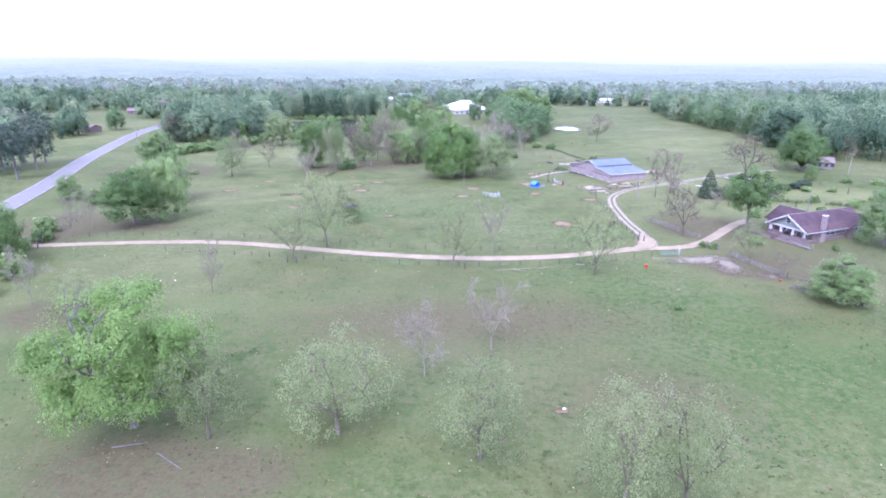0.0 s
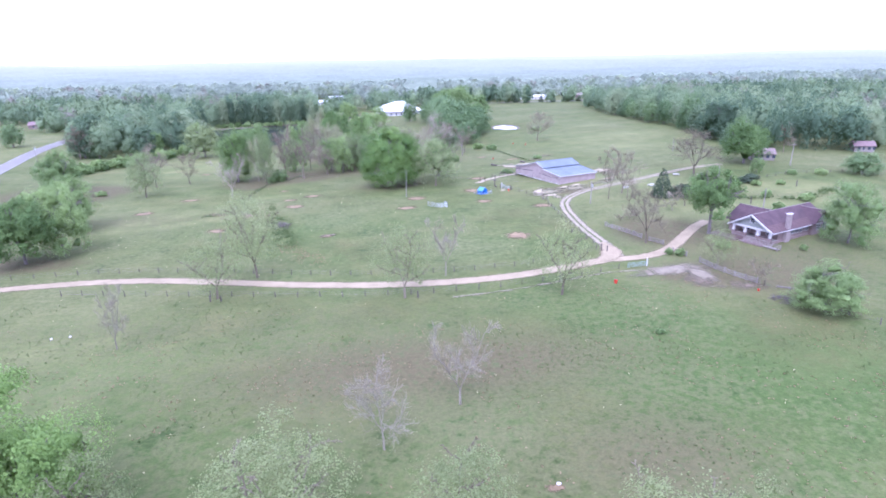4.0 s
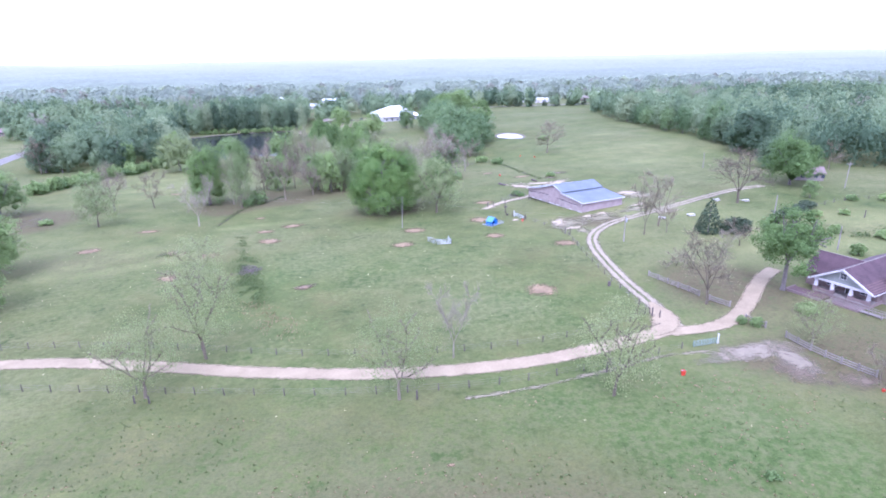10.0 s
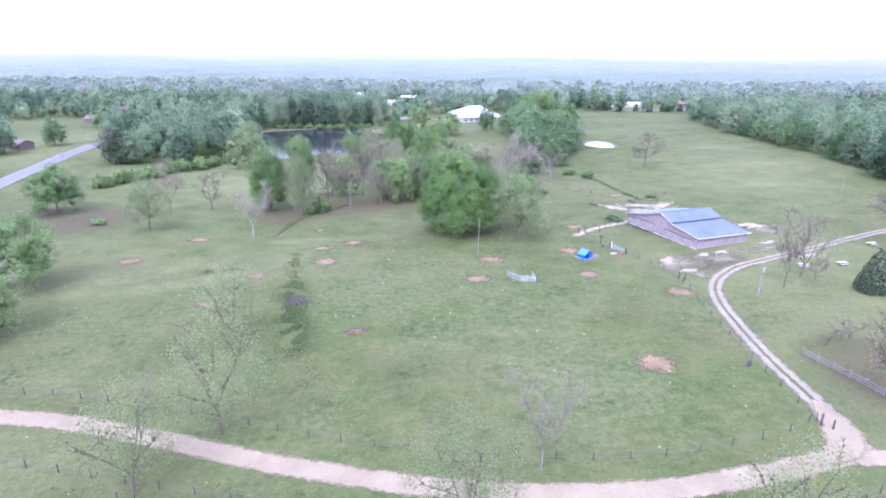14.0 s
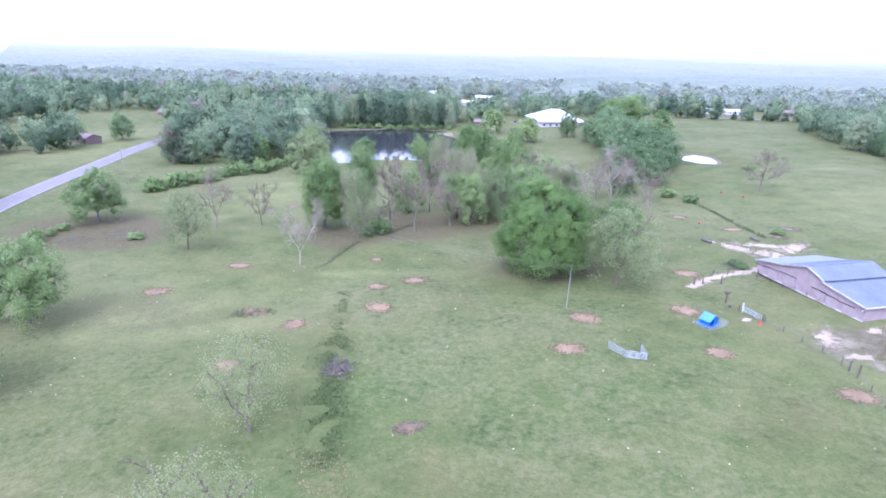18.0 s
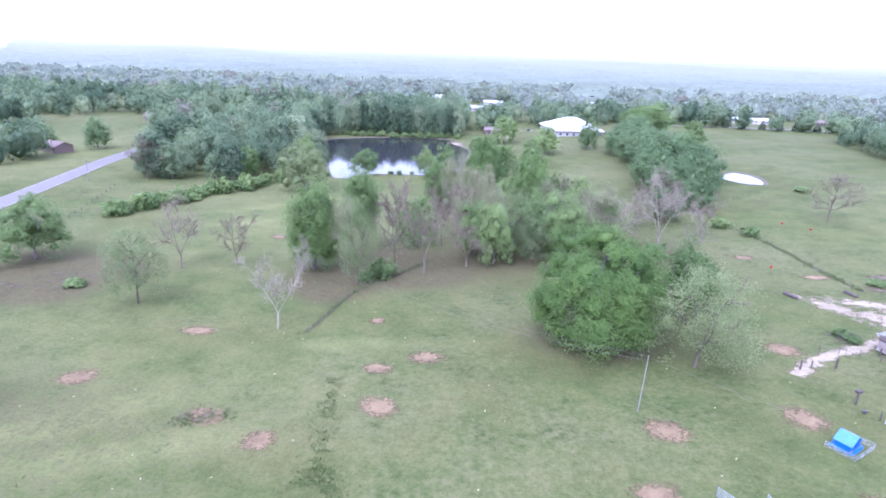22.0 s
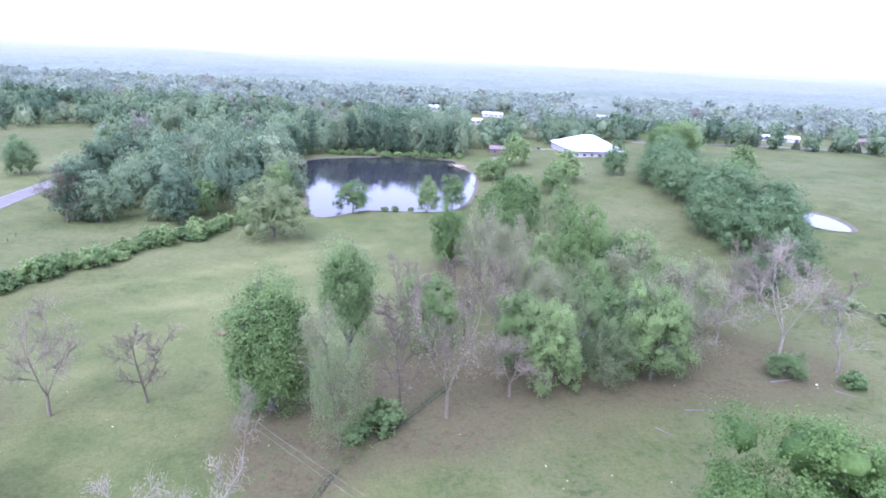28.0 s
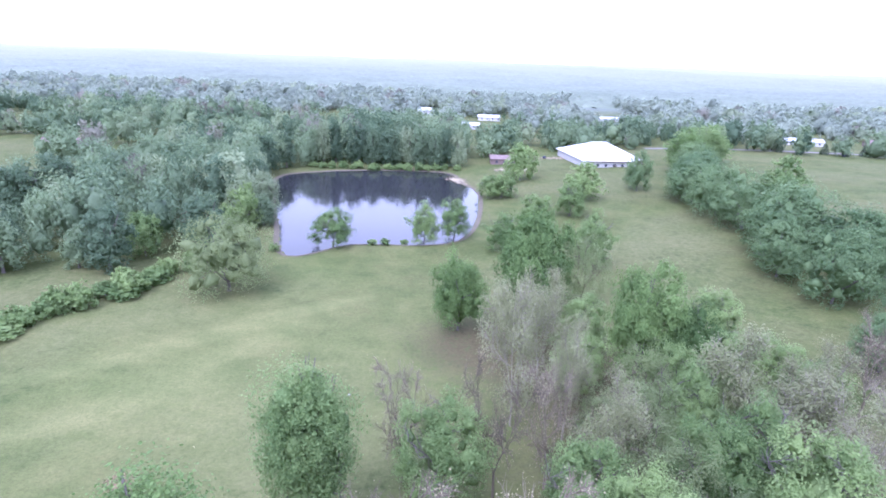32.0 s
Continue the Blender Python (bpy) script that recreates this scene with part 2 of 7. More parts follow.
def water_material(name, tint):
    m, n, l, p = nodes_of(name)
    pos = n.new("ShaderNodeNewGeometry").outputs["Position"]
    a, b = noise_node(n, l, 0.05, 3, 0.5, pos), noise_node(n, l, 1.5, 3, 0.6, pos)
    l.new(ramp(n, l, a.outputs[0], [(0.35, tuple(0.7 * v for v in tint)), (0.65, tint)]).outputs[0], p.inputs["Base Color"])
    p.inputs["Roughness"].default_value, p.inputs["IOR"].default_value = 0.06, 1.33
    p.inputs["Specular IOR Level"].default_value = 0.6
    p.inputs["Specular Tint"].default_value = (1.0, 0.96, 0.88, 1)
    relief(n, l, p, b.outputs[0], 0.1, 0.03)
    return m


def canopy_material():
    """Closed woodland canopy far off; haze painted into its colour makes it bluer and paler with distance (attribute
    far: 0 near, 1 on the skyline).
    """
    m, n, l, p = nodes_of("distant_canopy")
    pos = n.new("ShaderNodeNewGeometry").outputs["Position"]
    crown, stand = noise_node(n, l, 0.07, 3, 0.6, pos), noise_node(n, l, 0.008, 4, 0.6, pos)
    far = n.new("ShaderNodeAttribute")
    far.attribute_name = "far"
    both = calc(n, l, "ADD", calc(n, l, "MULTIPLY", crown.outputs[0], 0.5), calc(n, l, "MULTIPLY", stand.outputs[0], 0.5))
    # the haze is in these base colours, stronger towards the skyline
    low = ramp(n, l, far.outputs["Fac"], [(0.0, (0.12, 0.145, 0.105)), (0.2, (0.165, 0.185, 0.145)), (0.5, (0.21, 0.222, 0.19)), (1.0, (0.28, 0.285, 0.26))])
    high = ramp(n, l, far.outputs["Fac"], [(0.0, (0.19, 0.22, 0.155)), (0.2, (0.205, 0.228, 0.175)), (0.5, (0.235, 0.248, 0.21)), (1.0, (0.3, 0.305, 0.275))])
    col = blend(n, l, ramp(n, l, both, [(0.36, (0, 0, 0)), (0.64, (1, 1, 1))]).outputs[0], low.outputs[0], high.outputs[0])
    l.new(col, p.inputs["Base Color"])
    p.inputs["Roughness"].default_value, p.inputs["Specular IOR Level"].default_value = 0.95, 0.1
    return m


GRASS = grass_material()
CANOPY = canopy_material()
DIRT_ROAD = worn_edge("packed_sandy_dirt", (0.23, 0.18, 0.122), (0.4, 0.325, 0.235), 0.8, 0.78, 0.45, 0.8, soft=0.3)
LANE = worn_edge("sandy_wheel_tracks", (0.22, 0.185, 0.14), (0.36, 0.312, 0.245), 0.8, 0.72, 0.55, 0.9, middle=0.95)
FAINT = worn_edge("faint_track", (0.19, 0.17, 0.115), (0.27, 0.24, 0.175), 0.8, 0.2, 1.2, 0.5, soft=0.7)
GRAVEL = worn_edge("pale_gravel", (0.17, 0.145, 0.115), (0.3, 0.255, 0.205), 1.2, 0.55, 0.9, 0.8, soft=0.6)
HAY = worn_edge("trampled_hay_soil", (0.1, 0.066, 0.036), (0.33, 0.24, 0.148), 0.9, 0.55, 0.9, 1.6)
SAND = worn_edge("pale_sand", (0.23, 0.19, 0.14), (0.46, 0.395, 0.305), 1.6, 0.5, 1.2, 0.55, soft=0.45)
DITCH = worn_edge("dark_gully_soil", (0.05, 0.05, 0.028), (0.12, 0.1, 0.06), 1.5, 0.5, 1.0, 0.7)
STRAW = worn_edge("dry_worn_ground", (0.165, 0.15, 0.098), (0.27, 0.24, 0.165), 0.9, 0.45, 1.2, 0.35, soft=0.9)
RED_SOIL = worn_edge("reddish_bare_soil", (0.12, 0.092, 0.066), (0.2, 0.158, 0.12), 0.8, 0.45, 0.9, 0.5, soft=0.9)
ASPHALT = surface("asphalt", (0.13, 0.118, 0.102), (0.195, 0.178, 0.155), 0.4, 0.85, bump=0.2, world_space=True)
LINE = surface("worn_road_paint", (0.24, 0.23, 0.22), (0.4, 0.39, 0.37), 2, 0.6, bump=0)
WATER = water_material("lake_water", (0.03, 0.03, 0.035))
POND = water_material("pond_water", (0.07, 0.065, 0.055))
BANK = surface("muddy_bank", (0.075, 0.065, 0.04), (0.15, 0.125, 0.08), 0.5, 0.95, world_space=True, depth=0.1)
BARK = surface("grey_bark", (0.09, 0.075, 0.065), (0.2, 0.175, 0.155), 3, 0.95, depth=0.03)
TWIG = surface("grey_twigs", (0.105, 0.085, 0.056), (0.21, 0.178, 0.118), 0.4, 0.95, bump=0, per_object=0.35)
PALE_BARK = surface("bleached_bark", (0.15, 0.128, 0.1), (0.28, 0.245, 0.2), 0.8, 0.95, bump=0, per_object=0.2)
PALE_TWIG = surface("pale_grey_twigs", (0.15, 0.13, 0.092), (0.3, 0.266, 0.196), 0.4, 0.95, bump=0, per_object=0.3)
OAK = foliage("oak_leaves", (0.08, 0.16, 0.05), (0.275, 0.405, 0.14), 0.45)
BELT = foliage("dark_oak_leaves", (0.075, 0.142, 0.075), (0.215, 0.312, 0.165), 0.45)
DEEP = foliage("deep_green_oak_leaves", (0.055, 0.112, 0.042), (0.185, 0.285, 0.11), 0.4)
MID = foliage("spring_leaves", (0.1, 0.18, 0.075), (0.285, 0.39, 0.18), 0.45)
AIRY = foliage("pale_new_leaves", (0.12, 0.175, 0.09), (0.265, 0.33, 0.178), 0.45)
LIME = foliage("young_pecan_leaves", (0.155, 0.205, 0.1), (0.3, 0.352, 0.2), 0.45)
DARK = foliage("cedar_needles", (0.025, 0.045, 0.028), (0.06, 0.09, 0.055), 0.1)
PINE = foliage("pine_needles", (0.05, 0.08, 0.065), (0.1, 0.135, 0.105), 0.15)
BUDS = foliage("pale_buds", (0.27, 0.25, 0.18), (0.42, 0.4, 0.3), 0.3)
CATKINS = foliage("tan_green_catkins", (0.165, 0.19, 0.11), (0.3, 0.335, 0.215), 0.35)
SPECKS = foliage("bleached_leaf_litter", (0.38, 0.36, 0.25), (0.6, 0.57, 0.42), 0.2)
STALKS = foliage("dry_weed_stalks", (0.16, 0.125, 0.085), (0.26, 0.205, 0.14), 0.2)
# the extra blue in these leaf colours stands for thin haze
WOODS = foliage("woodland_leaves", (0.082, 0.138, 0.095), (0.215, 0.298, 0.195), 0.45, 0.06)
# haze of distance put into the leaf colours: paler, bluer, less contrast
HAZED_WOODS = foliage("distant_woodland_leaves", (0.22, 0.275, 0.27), (0.315, 0.38, 0.36), 0.5, 0.03)
WEEDS = foliage("weeds", (0.06, 0.1, 0.035), (0.12, 0.165, 0.065), 0.2)
WHITE = surface("white_paint", (0.42, 0.4, 0.39), (0.6, 0.58, 0.56), 1.5, 0.6, bump=0.05)
GREY_SIDING = surface("grey_green_siding", (0.2, 0.21, 0.19), (0.29, 0.3, 0.27), 1.5, 0.7, bump=0.1)
BRICK = surface("old_red_brick", (0.115, 0.082, 0.072), (0.23, 0.17, 0.15), 2.5, 0.9, depth=0.02)
SHINGLE = surface("weathered_red_shingle", (0.04, 0.023, 0.026), (0.09, 0.052, 0.056), 0.5, 0.9, depth=0.02, fine=6)
RUST = surface("rusty_leaf_strewn_shingle", (0.07, 0.04, 0.038), (0.13, 0.08, 0.07), 0.7, 0.95, depth=0.02)
TIN = metal_roof_material("blue_grey_sheet_roof", (0.12, 0.145, 0.165), (0.185, 0.212, 0.235))
WHITE_ROOF = surface("white_sheet_roof", (0.55, 0.53, 0.53), (0.7, 0.68, 0.68), 0.2, 0.5, bump=0)
BARN_WALL = surface("weathered_pinkish_boards", (0.22, 0.17, 0.155), (0.35, 0.285, 0.265), 0.6, 0.9, depth=0.02)
BARN_DOOR = surface("pale_board_door", (0.24, 0.195, 0.175), (0.37, 0.31, 0.285), 0.8, 0.9, depth=0.02)
DARK_GAP = surface("unlit_interior", (0.02, 0.018, 0.016), (0.04, 0.036, 0.03), 1, 0.9, bump=0)
WOOD = surface("grey_weathered_wood", (0.14, 0.12, 0.1), (0.27, 0.24, 0.205), 2, 0.95, depth=0.02)
POLE_WOOD = surface("utility_pole_wood", (0.17, 0.15, 0.13), (0.3, 0.27, 0.24), 2, 0.95)
POST = surface("dark_fence_post", (0.05, 0.04, 0.035), (0.13, 0.105, 0.09), 3, 0.95)
STEEL = surface("galvanised_steel", (0.35, 0.37, 0.39), (0.55, 0.57, 0.59), 2, 0.45, 0.8, bump=0)
GREEN_STEEL = surface("green_painted_steel", (0.13, 0.19, 0.165), (0.2, 0.27, 0.24), 2, 0.5, 0.2, bump=0)
BLUE = surface("blue_tarpaulin", (0.008, 0.085, 0.36), (0.02, 0.15, 0.48), 1.5, 0.45, bump=0.2, depth=0.05)
PALE_BLUE = surface("pale_blue_plastic", (0.05, 0.17, 0.33), (0.1, 0.26, 0.42), 1.5, 0.5, bump=0)
RED = surface("red_plastic", (0.35, 0.03, 0.015), (0.5, 0.06, 0.03), 2, 0.45, bump=0)
GLASS = surface("dark_window_glass", (0.03, 0.035, 0.045), (0.07, 0.08, 0.1), 0.5, 0.1, bump=0)
CONCRETE = surface("pale_concrete", (0.42, 0.4, 0.37), (0.6, 0.57, 0.53), 1, 0.9)
CHIMNEY = surface("weathered_chimney_brick", (0.17, 0.13, 0.115), (0.3, 0.25, 0.23), 2.5, 0.9)
STONE = surface("pale_stone", (0.5, 0.46, 0.42), (0.7, 0.66, 0.62), 2, 0.9)
BROWN_ROOF = surface("brown_shingle", (0.14, 0.1, 0.09), (0.24, 0.18, 0.16), 0.8, 0.9)
RED_ROOF = surface("faded_red_roof", (0.14, 0.09, 0.085), (0.21, 0.145, 0.135), 0.8, 0.85)
GREY_ROOF = surface("pale_grey_roof", (0.4, 0.41, 0.43), (0.58, 0.58, 0.6), 0.8, 0.7)
CAR_PAINT = surface("dark_car_paint", (0.05, 0.055, 0.07), (0.09, 0.095, 0.12), 2, 0.25, 0.3, bump=0)
RUBBER = surface("tyre_rubber", (0.02, 0.02, 0.02), (0.04, 0.04, 0.04), 4, 0.9, bump=0)


# ---- ground ----
HILL_X, HILL_Y, HILL_S = (-125, -35, 58, 150), (45, 135, 230, 320, 415, 520, 610), 86.0
HILL = [0.80, 1.13, 0.58, 0.24, -0.45, -1.30, 0.16, 0.65, 1.16, -0.35, 1.81, 1.72, 0.75, -2.81, -0.95, 1.80, -2.16, -3.22, -0.20, 2.14, -2.20, -1.08, 0.80, 1.01, -2.01, -1.23, 0.09, 0.01]
LAKE_Z, POND_Z = -6.6, 0.4
LAKE = [(-99, 405), (-83, 420), (-62, 424), (-49, 432), (-44, 460), (-46, 508), (-56, 532), (-66, 556), (-102, 553), (-130, 540), (-145, 520), (-128, 470), (-114, 437)]
POND_RIM = [(83, 435), (79, 424), (81, 417), (87, 412), (93, 413), (96, 422), (96, 432), (91, 441)]


def spline(points, closed=False, step=3.0):
    """Points on a smooth curve through the given ones."""
    p = np.array(points, float)
    count, out = len(p), []
    for i in range(count if closed else count - 1):
        a, b, c, d = (p[(i + k) % count] if closed else p[min(max(i + k, 0), count - 1)] for k in (-1, 0, 1, 2))
        for t in np.arange(0, 1, 1 / max(1, int(np.linalg.norm(c - b) / step))):
            out.append(0.5 * (2 * b + (c - a) * t + (2 * a - 5 * b + 4 * c - d) * t**2 + (3 * b - a - 3 * c + d) * t**3))
    if not closed:
        out.append(p[-1])
    return np.array(out)


def rim_distance(x, y, ring):
    """Distance to a closed ring of points, negative inside."""
    q = np.stack([np.ravel(x), np.ravel(y)], -1).astype(float)
    a, b = ring, np.roll(ring, -1, 0)
    best, inside = np.full(len(q), 1e9), np.zeros(len(q), bool)
    for (ax, ay), (bx, by) in zip(a, b):
        e = np.array([bx - ax, by - ay])
        t = np.clip(((q - (ax, ay)) @ e) / (e @ e + 1e-9), 0, 1)
        best = np.minimum(best, np.hypot(*(q - (ax, ay) - t[:, None] * e).T))
        cross = (ay > q[:, 1]) != (by > q[:, 1])
        inside ^= cross & (q[:, 0] < (bx - ax) * (q[:, 1] - ay) / (by - ay + 1e-12) + ax)
    return np.where(inside, -best, best).reshape(np.shape(x))


LAKE_RING, POND_RING = spline(LAKE, True, 4.0), spline(POND_RIM, True, 2.0)


def gz(x, y):
    """Height of the ground."""
    x, y = np.asarray(x, float), np.asarray(y, float)
    z = np.zeros(np.broadcast(x, y).shape)
    centres = [(cx, cy) for cy in HILL_Y for cx in HILL_X]
    for a, (cx, cy) in zip(HILL, centres):
        z = z + a * np.exp(-((x - cx) ** 2 + (y - cy) ** 2) / (2 * HILL_S**2))
    far = np.clip((np.hypot(x, y) - 900) / 1500, 0, 1)
    z = z + far * (5 * np.sin(x / 310 + 0.6) * np.sin(y / 420 + 1) + 3 * np.sin(x / 170 + y / 260))
    for ring, level, reach in ((LAKE_RING, LAKE_Z, 14.0), (POND_RING, POND_Z, 5.0)):
        d = rim_distance(x, y, ring)
        k = np.clip((d - 1) / reach, 0, 1)
        k = k * k * (3 - 2 * k)
        z = (level - 0.12 + 0.25 * np.clip(d, 0, 2)) * (1 - k) + z * k
    return z


def put_mesh(name, verts, faces, material, smooth=False):
    me = bpy.data.meshes.new(name)
    verts, faces = np.asarray(verts, np.float32), np.asarray(faces, np.int32)
    if faces.ndim == 2:
        size = faces.shape[1]
        me.vertices.add(len(verts))
        me.vertices.foreach_set("co", verts.ravel())
        me.loops.add(faces.size)
        me.loops.foreach_set("vertex_index", faces.ravel())
        me.polygons.add(len(faces))
        me.polygons.foreach_set("loop_start", np.arange(len(faces), dtype=np.int32) * size)
        me.update(calc_edges=True)
    me.materials.append(material)
    if smooth:
        me.polygons.foreach_set("use_smooth", np.ones(len(me.polygons), bool))
    return me


def mark(me, name, values):
    at = me.attributes.new(name, "FLOAT", "POINT")
    at.data.foreach_set("value", np.asarray(values, np.float32).ravel())


def spot(x, y, cx, cy, rx, ry=None, turn=0.0):
    c, s = math.cos(radians(turn)), math.sin(radians(turn))
    u, v = (x - cx) * c + (y - cy) * s, -(x - cx) * s + (y - cy) * c
    return np.exp(-((u / rx) ** 2 + (v / (ry or rx)) ** 2))


def outward(start, end, step, growth=1.22):
    out, s = [], step
    while start < end:
        s *= growth
        start += s
        out.append(start)
    return out


def build_ground():
    xs = np.array([-v for v in outward(262, 4600, 3)][::-1] + list(np.arange(-262, 263, 3)) + outward(262, 4600, 3))
    ys = np.array([-v for v in outward(-10, 700, 3)][::-1] + list(np.arange(10, 622, 3)) + outward(622, 4900, 3))
    gx, gy = np.meshgrid(xs, ys)
    z = gz(gx, gy)
    terrace = spot(gx, gy, -85, 325, 55, 50) * 0.25 * np.sin((gx * 0.45 + gy * 0.89) / 5.5)
    z = z + terrace
    w, h = len(xs), len(ys)
    i = np.arange(w * h).reshape(h, w)
    faces = np.stack([i[:-1, :-1], i[:-1, 1:], i[1:, 1:], i[1:, :-1]], -1).reshape(-1, 4)
    me = put_mesh("ground", np.stack([gx, gy, z], -1).reshape(-1, 3), faces, GRASS, True)
    bare = sum(spot(gx, gy, *s) for s in ((-54, 264, 6, 9), (-37, 276, 7, 6), (-44, 290, 8, 9), (-36, 56, 9, 6), (-24, 55, 7, 4), (-40, 285, 16, 10), (-10, 300, 20, 10), (22, 306, 16, 12), (-55, 268, 10, 8), (5, 247, 12, 9), (-128, 255, 20, 16), (-118, 246, 14, 8), (-110, 262, 10, 8), (-35, 355, 16, 14), (-88, 163, 12, 5), (-110, 160, 14, 20), (-4, 330, 25, 25), (74, 124, 8, 6), (72, 158, 9, 9), (64, 212, 6, 5), (62, 128, 5, 4), (-72, 100, 10, 6)))
    bare = bare + 0.3 * spot(gx, gy, -20, 278, 50, 20) + 0.5 * spot(gx, gy, 6, 98, 30, 9) + 0.4 * spot(gx, gy, 30, 70, 14, 10) + 0.15 * spot(gx, gy, -60, 45, 35, 25) + 0.5 * spot(gx, gy, 88, 132, 28, 22) + 0.4 * spot(gx, gy, 70, 160, 14, 16) + 0.4 * spot(gx, gy, 62, 212, 18, 9) + 0.35 * spot(gx, gy, -75, 205, 30, 16) + 0.28 * spot(gx, gy, -5, 88, 80, 30) + 0.3 * spot(gx, gy, 122, 186, 32, 12) + 0.25 * spot(gx, gy, -30, 120, 60, 12)
    dry = 0.75 * spot(gx, gy, -85, 330, 45, 70) + 0.3 * spot(gx, gy, -70, 215, 35, 20) + 1.3 * spot(gx, gy, 122, 186, 32, 14) + 0.5 * spot(gx, gy, 75, 224, 25, 18) + 0.6 * spot(gx, gy, 130, 330, 50, 40) + 0.5 * spot(gx, gy, -60, 110, 40, 20) + 0.9 * spot(gx, gy, -240, 400, 60, 60) + 0.8 * spot(gx, gy, 78, 150, 18, 22) + 0.7 * spot(gx, gy, 60, 208, 16, 12) + 0.6 * spot(gx, gy, 85, 215, 25, 12)
    for s in ((-70, 208, 11, 2.6, 38), (-77, 199, 9, 2.2, 50), (-42, 236.5, 10, 1.6, 14), (-62, 200, 14, 2.5, 25), (-97, 318, 14, 2.2, 48), (-86, 343, 14, 2.2, 62), (-112, 327, 12, 1.8, 40), (-94, 348, 12, 2.0, 44), (-80, 366, 14, 2.0, 45), (150, 350, 9, 3, 0), (140, 400, 10, 3, 10), (120, 300, 9, 3, 20), (108, 187, 20, 14, 0), (130, 190, 18, 10, 0)):
        dry = dry + 1.4 * spot(gx, gy, *s)
    lush = sum(spot(gx, gy, *s) for s in ((50, 88, 16, 9), (27, 117, 10, 5), (-10, 156, 8, 6), (-20, 183, 7, 6), (60, 95, 20, 10), (10, 190, 30, 16), (-30, 182, 8, 20), (40, 108, 20, 9), (25, 155, 22, 10), (70, 75, 25, 14))) * 0.5 + 0.7 * spot(gx, gy, 10, 75, 130, 60)
    # first step of painted haze on the ground below the far woods
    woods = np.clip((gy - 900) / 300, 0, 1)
    mark(me, "bare", np.clip(bare, 0, 1))
    mark(me, "dry", np.clip(dry, 0, 1))
    mark(me, "lush", np.clip(lush, 0, 1))
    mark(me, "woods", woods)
    # second, paler step of painted haze out to the skyline
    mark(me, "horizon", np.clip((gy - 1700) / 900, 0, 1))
    tagged(new("ground", me), "rolling green pasture with worn and dry patches", "ground", kind="structure")


build_ground()


def ribbon(name, points, width, material, label, category, lift=0.05, cells=8, taper=False, kind="structure"):
    c = spline(points, step=2.0)
    d = np.gradient(c, axis=0)
    d /= np.linalg.norm(d, axis=1)[:, None] + 1e-9
    side = np.stack([d[:, 1], -d[:, 0]], -1)
    k = np.linspace(-1, 1, cells + 1)
    wide = np.full(len(c), width / 2)
    if taper:
        wide = wide * np.clip(np.minimum(np.arange(len(c)), np.arange(len(c))[::-1]) / (len(c) * 0.3), 0.15, 1)
    x = c[:, :1] + side[:, :1] * wide[:, None] * k
    y = c[:, 1:] + side[:, 1:] * wide[:, None] * k
    z = gz(x, y) + lift
    i = np.arange(x.size).reshape(x.shape)
    faces = np.stack([i[:-1, :-1], i[:-1, 1:], i[1:, 1:], i[1:, :-1]], -1).reshape(-1, 4)[:, ::-1]
    me = put_mesh(name, np.stack([x, y, z], -1).reshape(-1, 3), faces, material, True)
    mark(me, "rim", np.broadcast_to(np.abs(k), x.shape))
    mark(me, "middle", np.broadcast_to(np.exp(-((k / 0.27) ** 2)), x.shape))
    return tagged(new(name, me), label, category, kind=kind)


ROAD_LINE = [(-135, 139), (-102, 144), (-86, 146.5), (-67, 148), (-51, 146.5), (-34, 142), (-20, 138), (-3, 134.5), (13, 133), (28, 134), (43, 137.5), (53, 140.5)]
BARN_LINE = [(53, 139), (53.5, 151), (53.3, 163), (54, 176), (55.5, 188), (59, 198), (67, 207), (78, 213), (92, 220), (107, 228), (121, 235), (137, 240)]
HOUSE_LINE = [(51, 139), (59, 139.5), (65.5, 142.5), (71.5, 148), (77, 154), (83, 160), (88, 163.5)]
PAVED_LINE = [(-124, 110), (-135, 158), (-147, 204), (-159, 242), (-175, 288), (-194, 350), (-208, 400), (-216, 450), (-222, 520)]
ribbon("dirt_road", ROAD_LINE, 4.5, DIRT_ROAD, "pale sandy dirt road curving through the pasture", "road", 0.06)
ribbon("farm_lane", BARN_LINE, 4.1, LANE, "two pale wheel tracks leading past the barn", "road", 0.075, 12)
ribbon("house_drive", HOUSE_LINE, 4.0, DIRT_ROAD, "sandy driveway to the brick house", "road", 0.09, 12)
ribbon("faint_track", [(12, 124.5), (18, 125), (27, 126.5), (37, 129), (45, 131), (54, 131.5)], 2.2, FAINT, "faint worn track along the fence", "track", 0.05)
ribbon("lane_mouth", [(46, 138), (50.5, 140.5), (53, 145), (53.4, 152)], 6.0, DIRT_ROAD, "worn sandy fork where lane and road meet", "road", 0.1, taper=True)
ribbon("paved_road", PAVED_LINE, 8.2, ASPHALT, "grey two-lane paved country road", "road", 0.12)
for off in (-3.6, 3.6):
    c = spline(PAVED_LINE, step=6.0)
    d = np.gradient(c, axis=0)
    d /= np.linalg.norm(d, axis=1)[:, None]
    ribbon("road_line", (c + np.stack([d[:, 1], -d[:, 0]], -1) * off).tolist(), 0.22, LINE, "white painted edge line on asphalt", "road marking", 0.14, 1)
ribbon("ditch", [(-51, 240), (-50, 247), (-49, 258), (-47.5, 265), (-44, 272), (-41, 278), (-36, 289), (-30, 300)], 1.5, DITCH, "narrow dark gully through the grass", "ditch", 0.03)
ribbon("pasture_gully", [(58, 338), (60.8, 326.4), (63.3, 312.8), (65.3, 295.4), (67.8, 280.2)], 1.6, DITCH, "dark eroded gully across the pasture", "ditch", 0.03)


